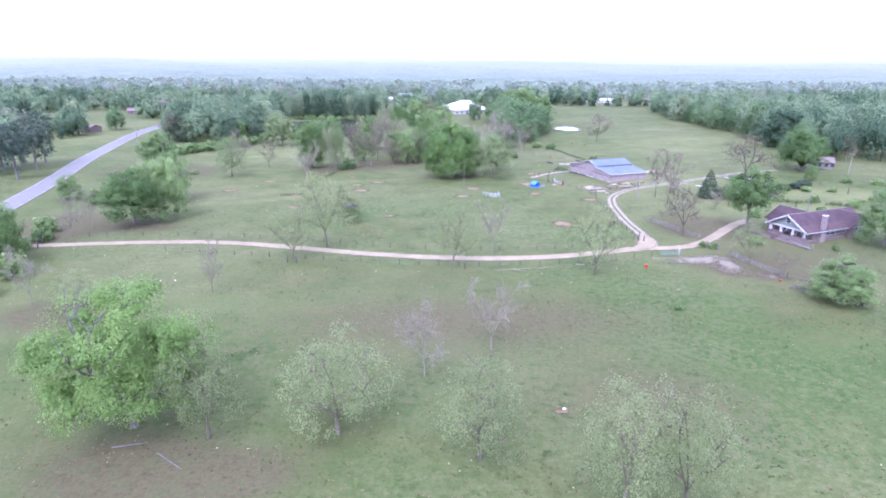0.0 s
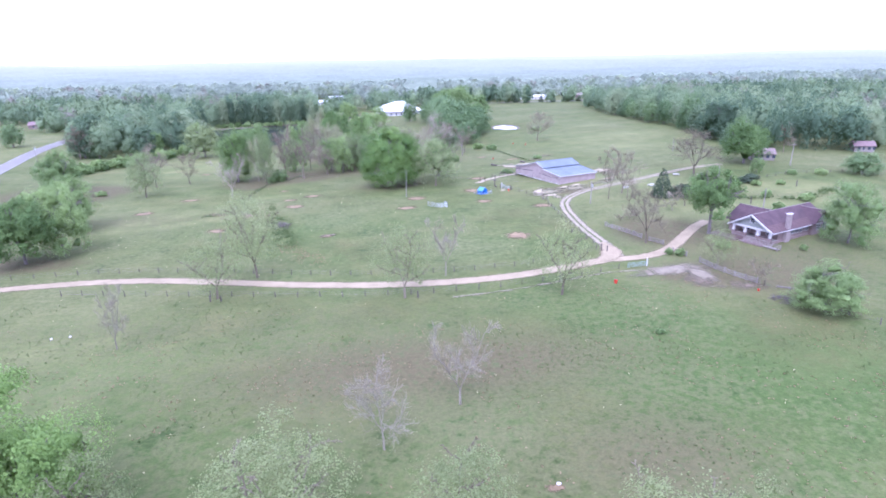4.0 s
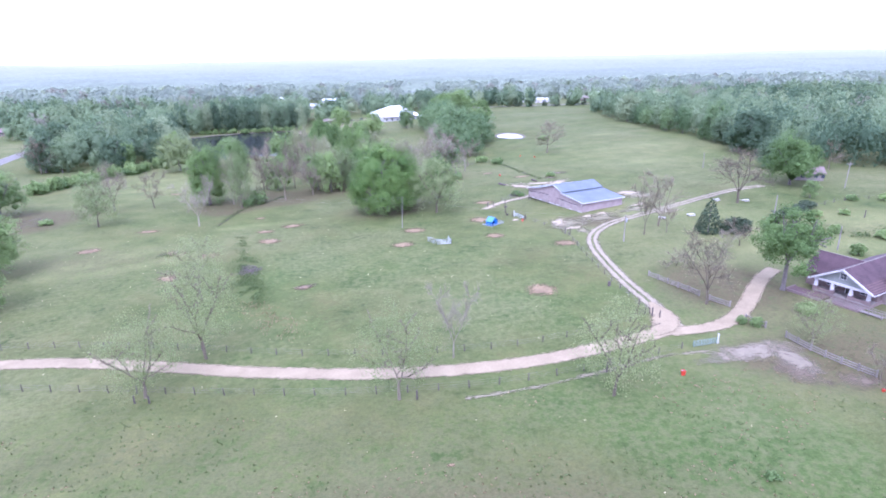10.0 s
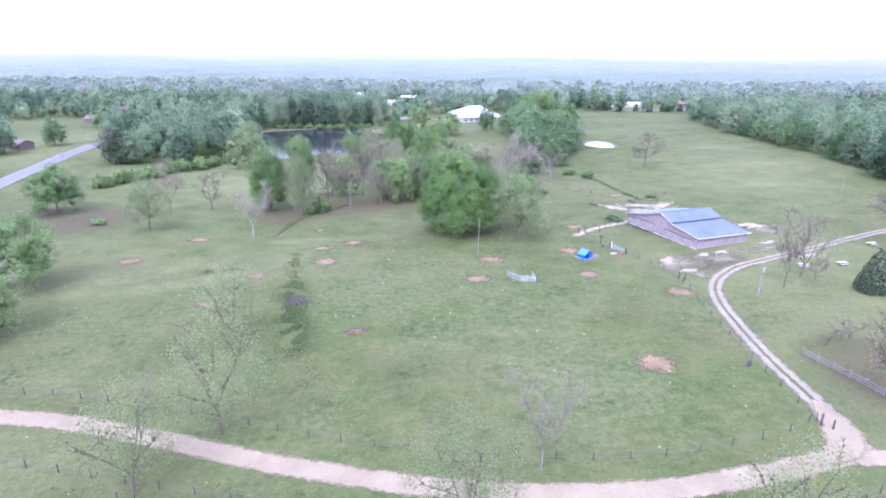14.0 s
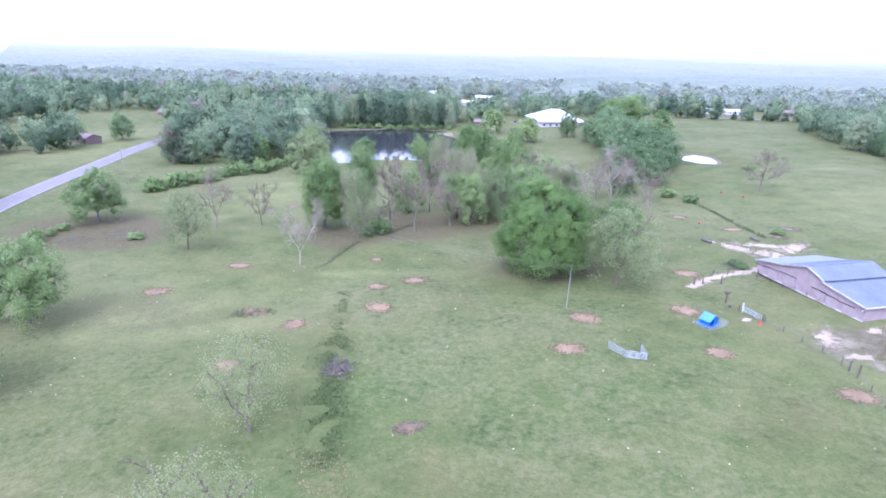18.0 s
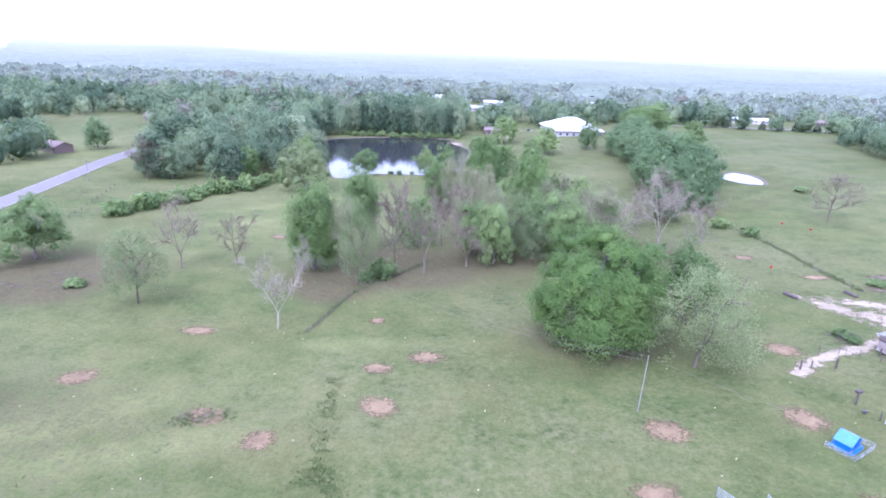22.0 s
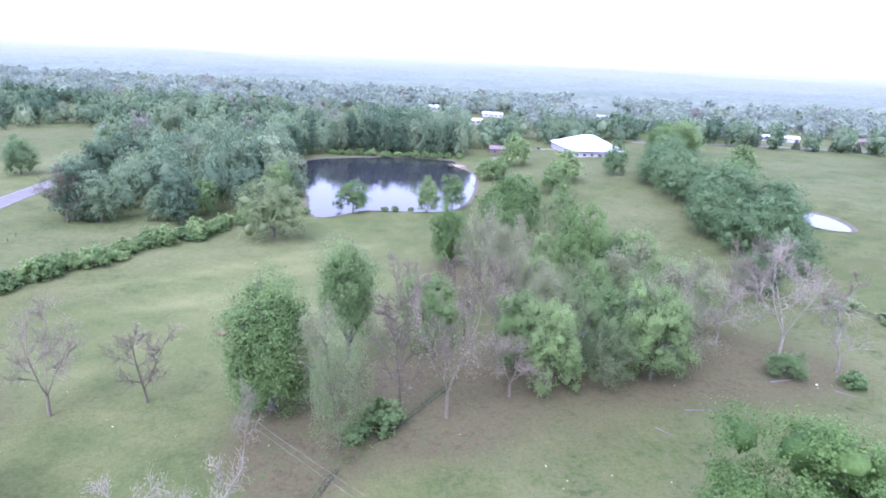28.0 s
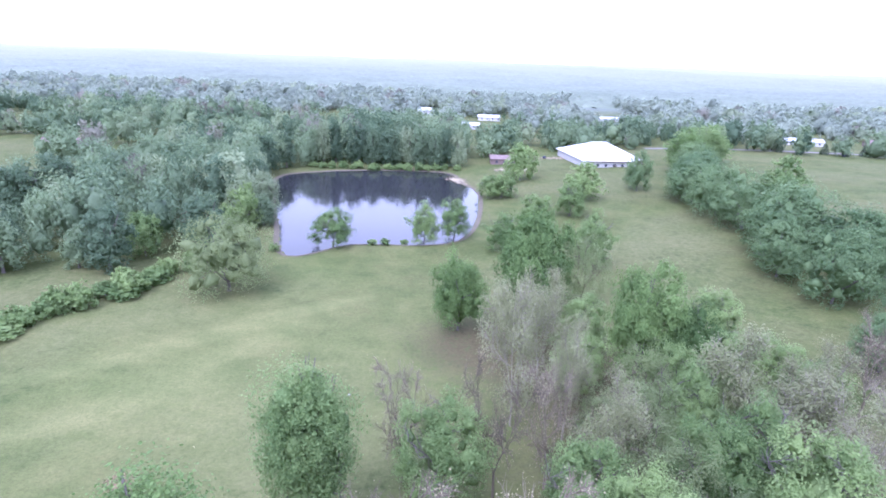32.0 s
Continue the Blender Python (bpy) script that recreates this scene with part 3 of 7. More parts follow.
def blob(name, cx, cy, rx, ry, material, label, category, turn=0.0, seed=0, lift=0.05, wild=1.0):
    """An irregular worn area lying on the ground."""
    rng = np.random.default_rng(seed + int(cx * 7 + cy * 13) % 9999)
    rings, around = 5, 28
    wob = 1 + wild * 0.08 * np.sin(np.arange(around) * 2 * np.pi / around * 2 + rng.uniform(0, 6)) + wild * 0.04 * np.sin(np.arange(around) * 2 * np.pi / around * 5 + rng.uniform(0, 6))
    a = np.arange(around) * 2 * np.pi / around
    r = np.linspace(0.12, 1, rings)[:, None] * wob
    u, v = r * np.cos(a) * rx, r * np.sin(a) * ry
    c, s = math.cos(radians(turn)), math.sin(radians(turn))
    x, y = cx + u * c - v * s, cy + u * s + v * c
    x, y = np.r_[[cx], x.ravel()], np.r_[[cy], y.ravel()]
    z = gz(x, y) + lift
    faces = [(0, 1 + k, 1 + (k + 1) % around) for k in range(around)]
    for i in range(rings - 1):
        for k in range(around):
            a0, a1 = 1 + i * around + k, 1 + i * around + (k + 1) % around
            faces += [(a0, a0 + around, a1 + around), (a0, a1 + around, a1)]
    me = put_mesh(name, np.stack([x, y, z], -1), faces, material, True)
    mark(me, "rim", np.r_[[0], np.repeat(np.linspace(0.12, 1, rings), around)])
    return tagged(new(name, me), label, category, kind="structure")


for cx, cy, r, q in ((-50, 189, 3.2, 2.6), (-31, 217, 3.8, 3.2), (-26.5, 234, 4.0, 2.7), (-34, 228.5, 3.2, 2.2), (7, 203.5, 3.4, 3.0), (11, 217.5, 4.0, 3.2), (33, 205, 3.2, 2.6), (49.5, 193, 3.4, 3.0), (34.5, 163, 4.0, 3.6), (-80, 216, 3.6, 3.0), (32, 223.5, 3.6, 3.6), (38, 247, 3.6, 3.4), (-39, 248, 2.0, 1.9), (-45, 206, 2.6, 3.0), (-17, 176, 2.2, 1.6), (50, 306, 3.2, 2.4), (-71, 236, 3.6, 2.4), (-55, 210, 3.6, 2.6), (-83, 302, 3.0, 2.6), (62, 290, 4, 2.5), (20, 330, 3, 2)):
    blob("hay_patch", cx, cy, r * 1.3, q * 1.3, HAY, "pinkish circle of trampled hay on grass", "hay patch")
for cx, cy, r, q, turn in ((57, 269, 9, 5, -55), (63, 264, 9, 5, -20), (71, 270, 9, 5, 60), (66, 272, 12, 3.4, -10), (64, 217, 3.4, 1.6, 20), (69, 219, 4.5, 1.6, 30), (56, 206, 3.6, 2.4, 10), (54, 213, 6, 3.2, 60), (84, 226, 5, 2.4, 30), (88, 243, 6, 4, 20), (89, 215, 6, 2.5, 25), (42.5, 220, 1.8, 1.4, 0)):
    blob("sand_patch", cx, cy, r * 1.15, q * 1.1, SAND, "pale bare sand beside the barn", "sand patch", turn, wild=3.0)
ribbon("sandy_track", [(36, 237), (40, 241.5), (44, 245), (50, 248.2), (57, 252.5), (62, 258), (65, 266)], 4.6, SAND, "pale washed-out sand track behind the barn", "sand", 0.07)
for cx, cy, r, q in ((78, 291, 5, 4), (72, 282, 4, 3.4), (-16.5, 176.5, 3, 2.2), (-56, 210, 3.6, 2.4), (-31.3, 190.3, 3.0, 4.2)):
    blob("soil_patch", cx, cy, r, q, RED_SOIL, "thin reddish soil showing through grass", "soil", wild=2.5)
blob("gravel_pad", 61, 130, 11, 4.4, GRAVEL, "pale gravel apron beside the gate and board fence", "gravel", 8, lift=0.08, wild=2.0)
blob("gravel_pad", 65.5, 126.5, 3.6, 5.5, GRAVEL, "pale gravel thinning into reddish soil", "gravel", 15, lift=0.09, wild=2.0)
blob("soil_patch", 63.5, 123, 4.5, 5, RED_SOIL, "thin reddish soil below the gravel", "soil", 20, wild=2.5)
for cx, cy, r, q, turn in ((57, 211, 10, 7, 55), (68, 214.5, 11, 4, 25), (81, 221, 9, 4, 25), (90, 238, 9, 7, 20), (58, 203, 5, 3, 60)):
    blob("worn_ground", cx, cy, r, q, STRAW, "dry tan worn ground with thin grass", "worn ground", turn, wild=2.0, lift=0.04)
blob("soil_patch", 71, 119, 5, 3, RED_SOIL, "reddish bare soil by the fence", "soil")
for k, (cx, cy, r, q) in enumerate(((16, 68, 1.6, 1), (8, 110, 0.8, 0.5))):
    blob("soil_patch", cx, cy, r, q, HAY, "small bare scrape in the pasture", "soil")


def sheet(name, ring, level, material, label):
    bm = bmesh.new()
    bm.faces.new([bm.verts.new((x, y, level)) for x, y in ring])
    bmesh.ops.triangulate(bm, faces=bm.faces)
    me = bpy.data.meshes.new(name)
    bm.to_mesh(me)
    bm.free()
    me.materials.append(material)
    tagged(new(name, me), label, "water", kind="structure")


def shore(name, ring, level, wide, label):
    c = ring.mean(0)
    d = np.roll(ring, -1, 0) - np.roll(ring, 1, 0)
    d /= np.linalg.norm(d, axis=1)[:, None]
    out = np.stack([d[:, 1], -d[:, 0]], -1)
    if ((ring - c) * out).sum() < 0:
        out = -out
    n, rows = len(ring), []
    for off, up in ((-0.6, -0.1), (0.1, 0.22), (wide * 0.6, 0.5), (wide, 0.1)):
        p = ring + out * off
        base = np.maximum(gz(p[:, 0], p[:, 1]), level - 0.05) if off > 1 else np.full(n, level)
        rows.append(np.c_[p, base + up * (0.7 + 0.3 * np.sin(np.arange(n) * 1.7))])
    i = np.arange(4 * n).reshape(4, n)
    faces = np.stack([i[:-1], np.roll(i[:-1], -1, 1), np.roll(i[1:], -1, 1), i[1:]], -1).reshape(-1, 4)
    tagged(new(name, put_mesh(name, np.concatenate(rows), faces, BANK, True)), label, "bank", kind="structure")


sheet("lake", LAKE_RING, LAKE_Z, WATER, "still dark lake mirroring the woods and sky")
sheet("stock_pond", POND_RING, POND_Z, POND, "small pale stock pond in the pasture")
shore("lake_bank", LAKE_RING, LAKE_Z, 1.5, "low muddy bank of the lake")
shore("pond_bank", POND_RING, POND_Z, 1.6, "muddy rim of the stock pond")
blob("mud_flat", -58, 537, 6, 17, SAND, "pale mud flat at the lake's shallow corner", "mud", 28, lift=0.25)


# ---- building blocks ----
def part(name, bm, material, parent, label=""):
    me = bpy.data.meshes.new(name)
    bm.to_mesh(me)
    bm.free()
    me.materials.append(material)
    ob = new(name, me)
    ob.parent = parent
    return tagged(ob, label)


def share(name, me, parent, m=None, label=""):
    ob = new(name, me)
    ob.parent = parent
    if m is not None:
        ob.matrix_local = m
    return tagged(ob, label)


def thing(name, label, category, m, group="", kind=""):
    ob = new(name)
    ob.empty_display_size = 0.3
    ob.matrix_world = m
    return tagged(ob, label, category, group, kind)


def on_ground(x, y, turn=0.0, up=0.0, scale=None):
    m = pose(x, y, float(gz(x, y)) + up, 0, 0, turn)
    return m @ Matrix.Diagonal((*scale, 1)) if scale else m


def box(x0, x1, y0, y1, z0, z1, bm=None, bevel=0.0):
    bm = bm or bmesh.new()
    v = [bm.verts.new((x, y, z)) for x in (x0, x1) for y in (y0, y1) for z in (z0, z1)]
    faces = [bm.faces.new([v[i] for i in q]) for q in ((0, 1, 3, 2), (4, 6, 7, 5), (0, 4, 5, 1), (2, 3, 7, 6), (0, 2, 6, 4), (1, 5, 7, 3))]
    if bevel:
        edges = {e for f in faces for e in f.edges}
        bmesh.ops.bevel(bm, geom=list(edges), offset=bevel, segments=1, affect="EDGES")
    return bm


def slab(corners, thick, bm=None):
    """A plate with the given top corners, thick below them along its normal."""
    bm = bm or bmesh.new()
    p = [Vector(c) for c in corners]
    nrm = (p[1] - p[0]).cross(p[2] - p[0]).normalized()
    if nrm.z < 0:
        p.reverse()
        nrm = -nrm
    top, low = [bm.verts.new(q) for q in p], [bm.verts.new(q - nrm * thick) for q in p]
    bm.faces.new(top)
    bm.faces.new(low[::-1])
    for i in range(len(p)):
        j = (i + 1) % len(p)
        bm.faces.new((top[j], top[i], low[i], low[j]))
    return bm


def bar(a, b, r0, r1=None, sides=6, bm=None):
    """A round bar from a to b."""
    bm = bm or bmesh.new()
    a, b, r1 = Vector(a), Vector(b), r0 if r1 is None else r1
    q = (b - a).to_track_quat("Z", "Y")
    rings = [[bm.verts.new(p + q @ Vector((r * math.cos(t), r * math.sin(t), 0))) for t in (2 * math.pi * k / sides for k in range(sides))] for p, r in ((a, r0), (b, r1))]
    for k in range(sides):
        bm.faces.new((rings[0][k], rings[0][(k + 1) % sides], rings[1][(k + 1) % sides], rings[1][k]))
    bm.faces.new(rings[0][::-1])
    bm.faces.new(rings[1])
    return bm


def prism(outline, y0, y1, bm=None):
    """An outline of (x, z), pushed from y0 to y1."""
    bm = bm or bmesh.new()
    a, b = [[bm.verts.new((x, y, z)) for x, z in outline] for y in (y0, y1)]
    bm.faces.new(a)
    bm.faces.new(b[::-1])
    for i in range(len(a)):
        j = (i + 1) % len(a)
        bm.faces.new((a[j], a[i], b[i], b[j]))
    bmesh.ops.recalc_face_normals(bm, faces=bm.faces)
    return bm


# ---- trees ----
def leaf_quads(rng, centres, normals, size, wild=0.55):
    """Small leaf sprays at the centres, facing roughly along the normals."""
    n = len(centres)
    nrm = normals + rng.normal(0, wild, (n, 3))
    nrm /= np.linalg.norm(nrm, axis=1)[:, None] + 1e-9
    u = np.cross(nrm, rng.normal(0, 1, (n, 3)))
    u /= np.linalg.norm(u, axis=1)[:, None] + 1e-9
    v = np.cross(nrm, u)
    s = size * rng.uniform(0.55, 1.3, (n, 1))
    k = rng.uniform(0.45, 0.9, (n, 1))
    bend = nrm * s * rng.uniform(-0.3, 0.3, (n, 1))
    verts = np.stack([centres - u * s, centres + v * s * k + bend, centres + u * s, centres - v * s * k + bend], 1)
    return verts.reshape(-1, 3), np.arange(4 * n).reshape(n, 4)


def branch_mesh(name, segments, material, sides=5):
    verts, faces = [], []
    for a, b, r0, r1 in segments:
        k = sides if r0 > 0.16 else 3
        axis = b - a
        axis = axis / (np.linalg.norm(axis) + 1e-9)
        u = np.cross(axis, (0.3, 0.9, 0.2) if abs(axis[2]) > 0.8 else (0, 0, 1.0))
        u /= np.linalg.norm(u)
        v = np.cross(axis, u)
        t = np.arange(k) * 2 * np.pi / k
        ring = np.outer(np.cos(t), u) + np.outer(np.sin(t), v)
        base = len(verts)
        verts += list(a + ring * r0) + list(b + ring * r1)
        faces += [(base + i, base + (i + 1) % k, base + k + (i + 1) % k, base + k + i) for i in range(k)]
    return put_mesh(name, np.array(verts), faces, material, True)


def skeleton_of(rng, height, width, low, limbs, levels, spread=0.9, lean=0.0, wobble=0.16):
    """Trunk, limbs and twigs; returns the segments and the tips with their directions."""
    segs, tips = [], []

    def shoot(p, d, length, r, level):
        steps = 3 if level < levels else 2
        for s in range(steps):
            d = d + rng.normal(0, wobble, 3) + (0, 0, 0.03)
            d /= np.linalg.norm(d)
            q = p + d * length / steps
            segs.append((p, q, r * (1 - 0.25 * s / steps), r * (1 - 0.25 * (s + 1) / steps)))
            p = q
            if level >= levels:
                tips.append((p, d))
            elif s:
                for _ in range(1 if level == levels - 1 else 2 if level > 1 else 1):
                    fork(p, d, length, r, level)
        if level < levels:
            fork(p, d, length, r, level)
            fork(p, d, length, r, level)

    def fork(p, d, length, r, level):
        side = np.cross(d, rng.normal(0, 1, 3))
        side /= np.linalg.norm(side) + 1e-9
        shoot(p, d * 0.75 + side * spread * rng.uniform(0.5, 0.9), length * rng.uniform(0.5, 0.75), max(r * rng.uniform(0.42, 0.6), 0.018), level + 1)

    r = height * 0.022
    top = np.array([lean * height * low, 0, height * low])
    segs.append((np.array([0, 0, -0.3]), top * 0.15, r * 1.6, r * 1.1))
    segs.append((top * 0.15, top, r * 1.1, r * 0.9))
    for k in range(limbs):
        a = 2 * math.pi * k / limbs + rng.uniform(-0.4, 0.4)
        out = rng.uniform(0.6, 1.5) * width / height * 1.3 if k else 0.15
        start = top * rng.uniform(0.75, 1.0)
        shoot(start, np.array([math.cos(a) * out, math.sin(a) * out, 0.75]), height * (1 - low) * rng.uniform(0.42, 0.6), r * rng.uniform(0.45, 0.7), 1)
    pts = np.array([s[1] for s in segs])
    fit_z, fit_w = height / pts[:, 2].max(), width / 2 / np.percentile(np.hypot(pts[:, 0], pts[:, 1]), 96)
    f = np.array([fit_w, fit_w, fit_z])
    return [(a * f, b * f, r0, r1) for a, b, r0, r1 in segs], [(p * f, d) for p, d in tips]


def unit_ball(detail):
    bm = bmesh.new()
    bmesh.ops.create_icosphere(bm, subdivisions=detail, radius=1.0)
    v, f = np.array([p.co[:] for p in bm.verts]), np.array([[p.index for p in q.verts] for q in bm.faces])
    bm.free()
    return v, f


BALLS = {k: unit_ball(k) for k in (1, 2)}


def lumps(rng, mids, radii, detail, rough=0.16):
    """Uneven leafy masses round the given places."""
    v, f = BALLS[detail]
    verts, faces = [], []
    for k, (m, r) in enumerate(zip(mids, radii)):
        w = v * (1 + rng.normal(0, rough, (len(v), 1)))
        verts.append(w * r + m)
        faces.append(f + k * len(v))
    return np.concatenate(verts), np.concatenate(faces)


def crown_points(rng, height, width, low, clumps, leaves, flat=0.8, shape=1.0, rad=(0.13, 0.23), core=0.5, body=0.34):
    """Leaf places on lumpy clumps that make up a crown, their outward directions, and the clumps."""
    z0, rz, rx = height * low, height * (1 - low) / 2, width / 2
    centre = np.array([0, 0, z0 + rz])
    pts, nrm, mids, radii = [], [], [], []
    per = leaves // clumps
    swing = rng.uniform(0, 6, 4)
    for k in range(clumps):
        t = k * 2.39996 + rng.uniform(-0.25, 0.25)
        c = np.clip(1 - 1.9 * (k + 0.5) / clumps + rng.uniform(-0.05, 0.05), -0.94, 1)
        s = math.sqrt(1 - c * c) ** (shape if c > 0 else 0.55 * shape)
        size = rng.uniform(*rad) * 1.25
        far = 0.76 + 0.09 * math.sin(2 * t + swing[0]) * math.sin(3 * c + swing[1]) + 0.09 * math.sin(3 * t + swing[2] + 2 * c) + rng.uniform(-0.12, 0.1)
        mid = centre + np.array([s * math.cos(t) * rx, s * math.sin(t) * rx, c * rz]) * far
        reach = np.array([rx, rx, rz * flat]) * size
        d = rng.normal(0, 1, (per, 3))
        d /= np.linalg.norm(d, axis=1)[:, None]
        d[:, 2] = np.where(d[:, 2] < -0.35, -d[:, 2] * 0.6, d[:, 2])
        pts.append(mid + d * reach * rng.uniform(0.72, 1.25, (per, 1)))
        nrm.append(d + (0, 0, 0.35))
        mids.append(mid + reach * (0, 0, 0.18))
        radii.append(reach * body)
    pts, nrm, mids, radii = np.concatenate(pts), np.concatenate(nrm), np.array(mids), np.array(radii)
    zmin, zmax, fw = pts[:, 2].min(), pts[:, 2].max(), np.percentile(np.hypot(pts[:, 0], pts[:, 1]), 98)
    up, out = (height - z0) / (zmax - zmin), rx / fw
    if core:
        mids, radii = np.vstack([mids, centre]), np.vstack([radii, np.array([rx, rx, rz]) * core])
    for p in (pts, mids):
        p[:, 2] = z0 + (p[:, 2] - zmin) * up
        p[:, :2] *= out
    return pts, nrm, mids, radii * (out, out, up)


def lobed_points(rng, height, width, low, lobes, subs, per, lobe=(0.22, 0.44), flat=0.8, skirt=0.55, crest=1.0, gather=0.5, ragged=0.11, core=0.5, body=0.4, reach=0.64):
    """Leaf places of a crown built of lobes, each of many small clumps on its outer and upper side; with directions and inner masses."""
    z0, rz, rx = height * low, height * (1 - low) / 2, width / 2
    centre = np.array([0, 0, z0 + rz * 0.92])
    swing = rng.uniform(0, 6, 4)
    pts, nrm, mids, radii = [], [], [], []
    for k in range(lobes):
        t = k * 2.39996 + rng.uniform(-0.35, 0.35)
        c = np.clip(1 - 1.78 * (k + 0.5) / lobes + rng.uniform(-0.08, 0.08), -0.9, 1)
        s = math.sqrt(1 - c * c) ** (crest if c > 0 else skirt)
        away = reach + ragged * math.sin(2 * t + swing[0]) * math.sin(3 * c + swing[1]) + ragged * math.sin(3 * t + swing[2] + 2 * c) + rng.uniform(-ragged, ragged)
        mid = centre + np.array([s * math.cos(t) * rx, s * math.sin(t) * rx, c * rz]) * away
        r = rng.uniform(*lobe) * rx
        out = mid - centre
        out = out / (np.linalg.norm(out) + 1e-9) + (0, 0, 0.5)
        d = rng.normal(0, 1, (subs, 3)) + out * 0.6
        d /= np.linalg.norm(d, axis=1)[:, None]
        hubs = mid + d * r * (1, 1, flat) * rng.uniform(0.6, 1.0, (subs, 1))
        size = r * gather * rng.uniform(0.65, 1.35, (subs, 1, 1))
        e = rng.normal(0, 1, (subs, per, 3)) + d[:, None] * 0.7
        e /= np.linalg.norm(e, axis=2)[:, :, None]
        pts.append((hubs[:, None] + e * size * rng.uniform(0.35, 1.3, (subs, per, 1)) * (1, 1, 0.85)).reshape(-1, 3))
        nrm.append((e * 0.5 + d[:, None] * 0.6 + out * 0.35 + (0, 0, 0.25)).reshape(-1, 3))
        mids.append(mid)
        radii.append(np.array([r, r, r * flat]) * body)
    pts, nrm, mids, radii = np.concatenate(pts), np.concatenate(nrm), np.array(mids), np.array(radii)
    if core:
        mids, radii = np.vstack([mids, centre]), np.vstack([radii, np.array([rx, rx, rz]) * core])
    zmin, zmax, fw = np.percentile(pts[:, 2], 0.5), pts[:, 2].max(), np.percentile(np.hypot(pts[:, 0], pts[:, 1]), 98)
    up, wide = (height - z0) / (zmax - zmin), rx / fw
    for p in (pts, mids):
        p[:, 2] = z0 + (p[:, 2] - zmin) * up
        p[:, :2] *= wide
    return pts, nrm, mids, radii * (wide, wide, up)


def lobed_mesh(name, rng, height, width, low, lobes, subs, per, size, material, solid=1.0, wild=0.75, **kw):
    v, f = leafy(rng, lobed_points(rng, height, width, low, lobes, subs, per, **kw), size, wild=wild, solid=solid)
    return put_mesh(name, v, f, material)


def leafy(rng, points, size, detail=1, wild=0.6, solid=1.0):
    """Leaves over solid masses, as triangles."""
    pts, nrm, mids, radii = points
    v, f = leaf_quads(rng, pts, nrm, size, wild)
    f = np.concatenate([f[:, :3], f[:, [0, 2, 3]]])
    if solid > 0:
        keep = rng.uniform(0, 1, len(mids)) < solid
        lv, lf = lumps(rng, mids[keep], radii[keep], detail, 0.3)
        f = np.concatenate([f, lf + len(v)])
        v = np.concatenate([v, lv])
    return v, f


def crown_mesh(name, rng, height, width, low, clumps, leaves, size, material, solid=1.0, **kw):
    v, f = leafy(rng, crown_points(rng, height, width, low, clumps, leaves, **kw), size, solid=solid)
    return put_mesh(name, v, f, material, True)


def spray_mesh(name, rng, tips, per, reach, size, material):
    p = np.repeat(np.array([t[0] for t in tips]), per, 0)
    d = np.repeat(np.array([t[1] for t in tips]), per, 0)
    p = p + rng.normal(0, reach, p.shape)
    v, f = leaf_quads(rng, p, d + (0, 0, 0.5), size)
    return put_mesh(name, v, f, material)


def twiggy(rng, height, width, leaders, limbs, sub=2, twigs=2, low=0.18, rise=0.7):
    """Trunk, leaders, limbs and fine twigs of an open-grown tree; segments and twig tips."""
    segs, tips = [], []

    def run(p, d, length, r0, r1, steps, bend=0.14, lift=0.05):
        places = []
        for s in range(steps):
            d = d + rng.normal(0, bend, 3) + (0, 0, lift)
            d = d / np.linalg.norm(d)
            q = p + d * length / steps
            segs.append((p, q, r0 + (r1 - r0) * s / steps, r0 + (r1 - r0) * (s + 1) / steps))
            places.append((q, d))
            p = q
        return places

    def away(d, angle):
        side = np.cross(d, rng.normal(0, 1, 3))
        side /= np.linalg.norm(side) + 1e-9
        return d * math.cos(angle) + side * math.sin(angle)

    r = height * 0.0135
    base = run(np.array([0, 0, -0.3]), np.array([0, 0, 1.0]), height * low + 0.3, r * 1.35, r, 3, 0.05)
    for k in range(leaders):
        a = 6.283 * k / leaders + rng.uniform(-0.4, 0.4)
        out = rng.uniform(0.25, 0.55) * width / height * 1.4 if leaders > 1 else 0.05
        lead = run(base[-1][0], np.array([math.cos(a) * out, math.sin(a) * out, 1.0]), height * (1 - low) * rng.uniform(0.72, 0.95), r * (0.9 if leaders == 1 else 0.62), 0.05, 7, 0.1)
        per = max(1, limbs // leaders)
        for j in range(per):
            f = (j + rng.uniform(0.1, 0.9)) / per
            p, d = lead[min(6, int(f * 7))]
            b = j * 2.4 + rng.uniform(-0.5, 0.5) + k
            up = rise * rng.uniform(0.5, 1.3) + 0.3 * f
            dirn = np.array([math.cos(b), math.sin(b), up])
            size = width * rng.uniform(0.34, 0.5) * (1.1 - 0.55 * f)
            limb = run(p, dirn / np.linalg.norm(dirn), size, r * 0.46 * (1.1 - 0.5 * f), 0.04, 5, 0.17)
            for p2, d2 in limb:
                for _ in range(sub):
                    shoot = run(p2, away(d2, rng.uniform(0.5, 1.0)), size * rng.uniform(0.28, 0.5), 0.045, 0.025, 3, 0.2)
                    for p3, d3 in shoot:
                        for _ in range(twigs):
                            q = run(p3, away(d3, rng.uniform(0.4, 1.0)), size * rng.uniform(0.14, 0.28), 0.026, 0.012, 1, 0.2)
                            tips.append(q[-1])
                        tips.append((p3, d3))
    pts = np.array([s[1] for s in segs])
    f = np.array([1, 1, 0.0]) * (width / 2 / np.percentile(np.hypot(pts[:, 0], pts[:, 1]), 97)) + np.array([0, 0, 1.0]) * height / pts[:, 2].max()
    return [(a * f, b * f, r0, r1) for a, b, r0, r1 in segs], [(p * f, d) for p, d in tips]


SPECIES = {}


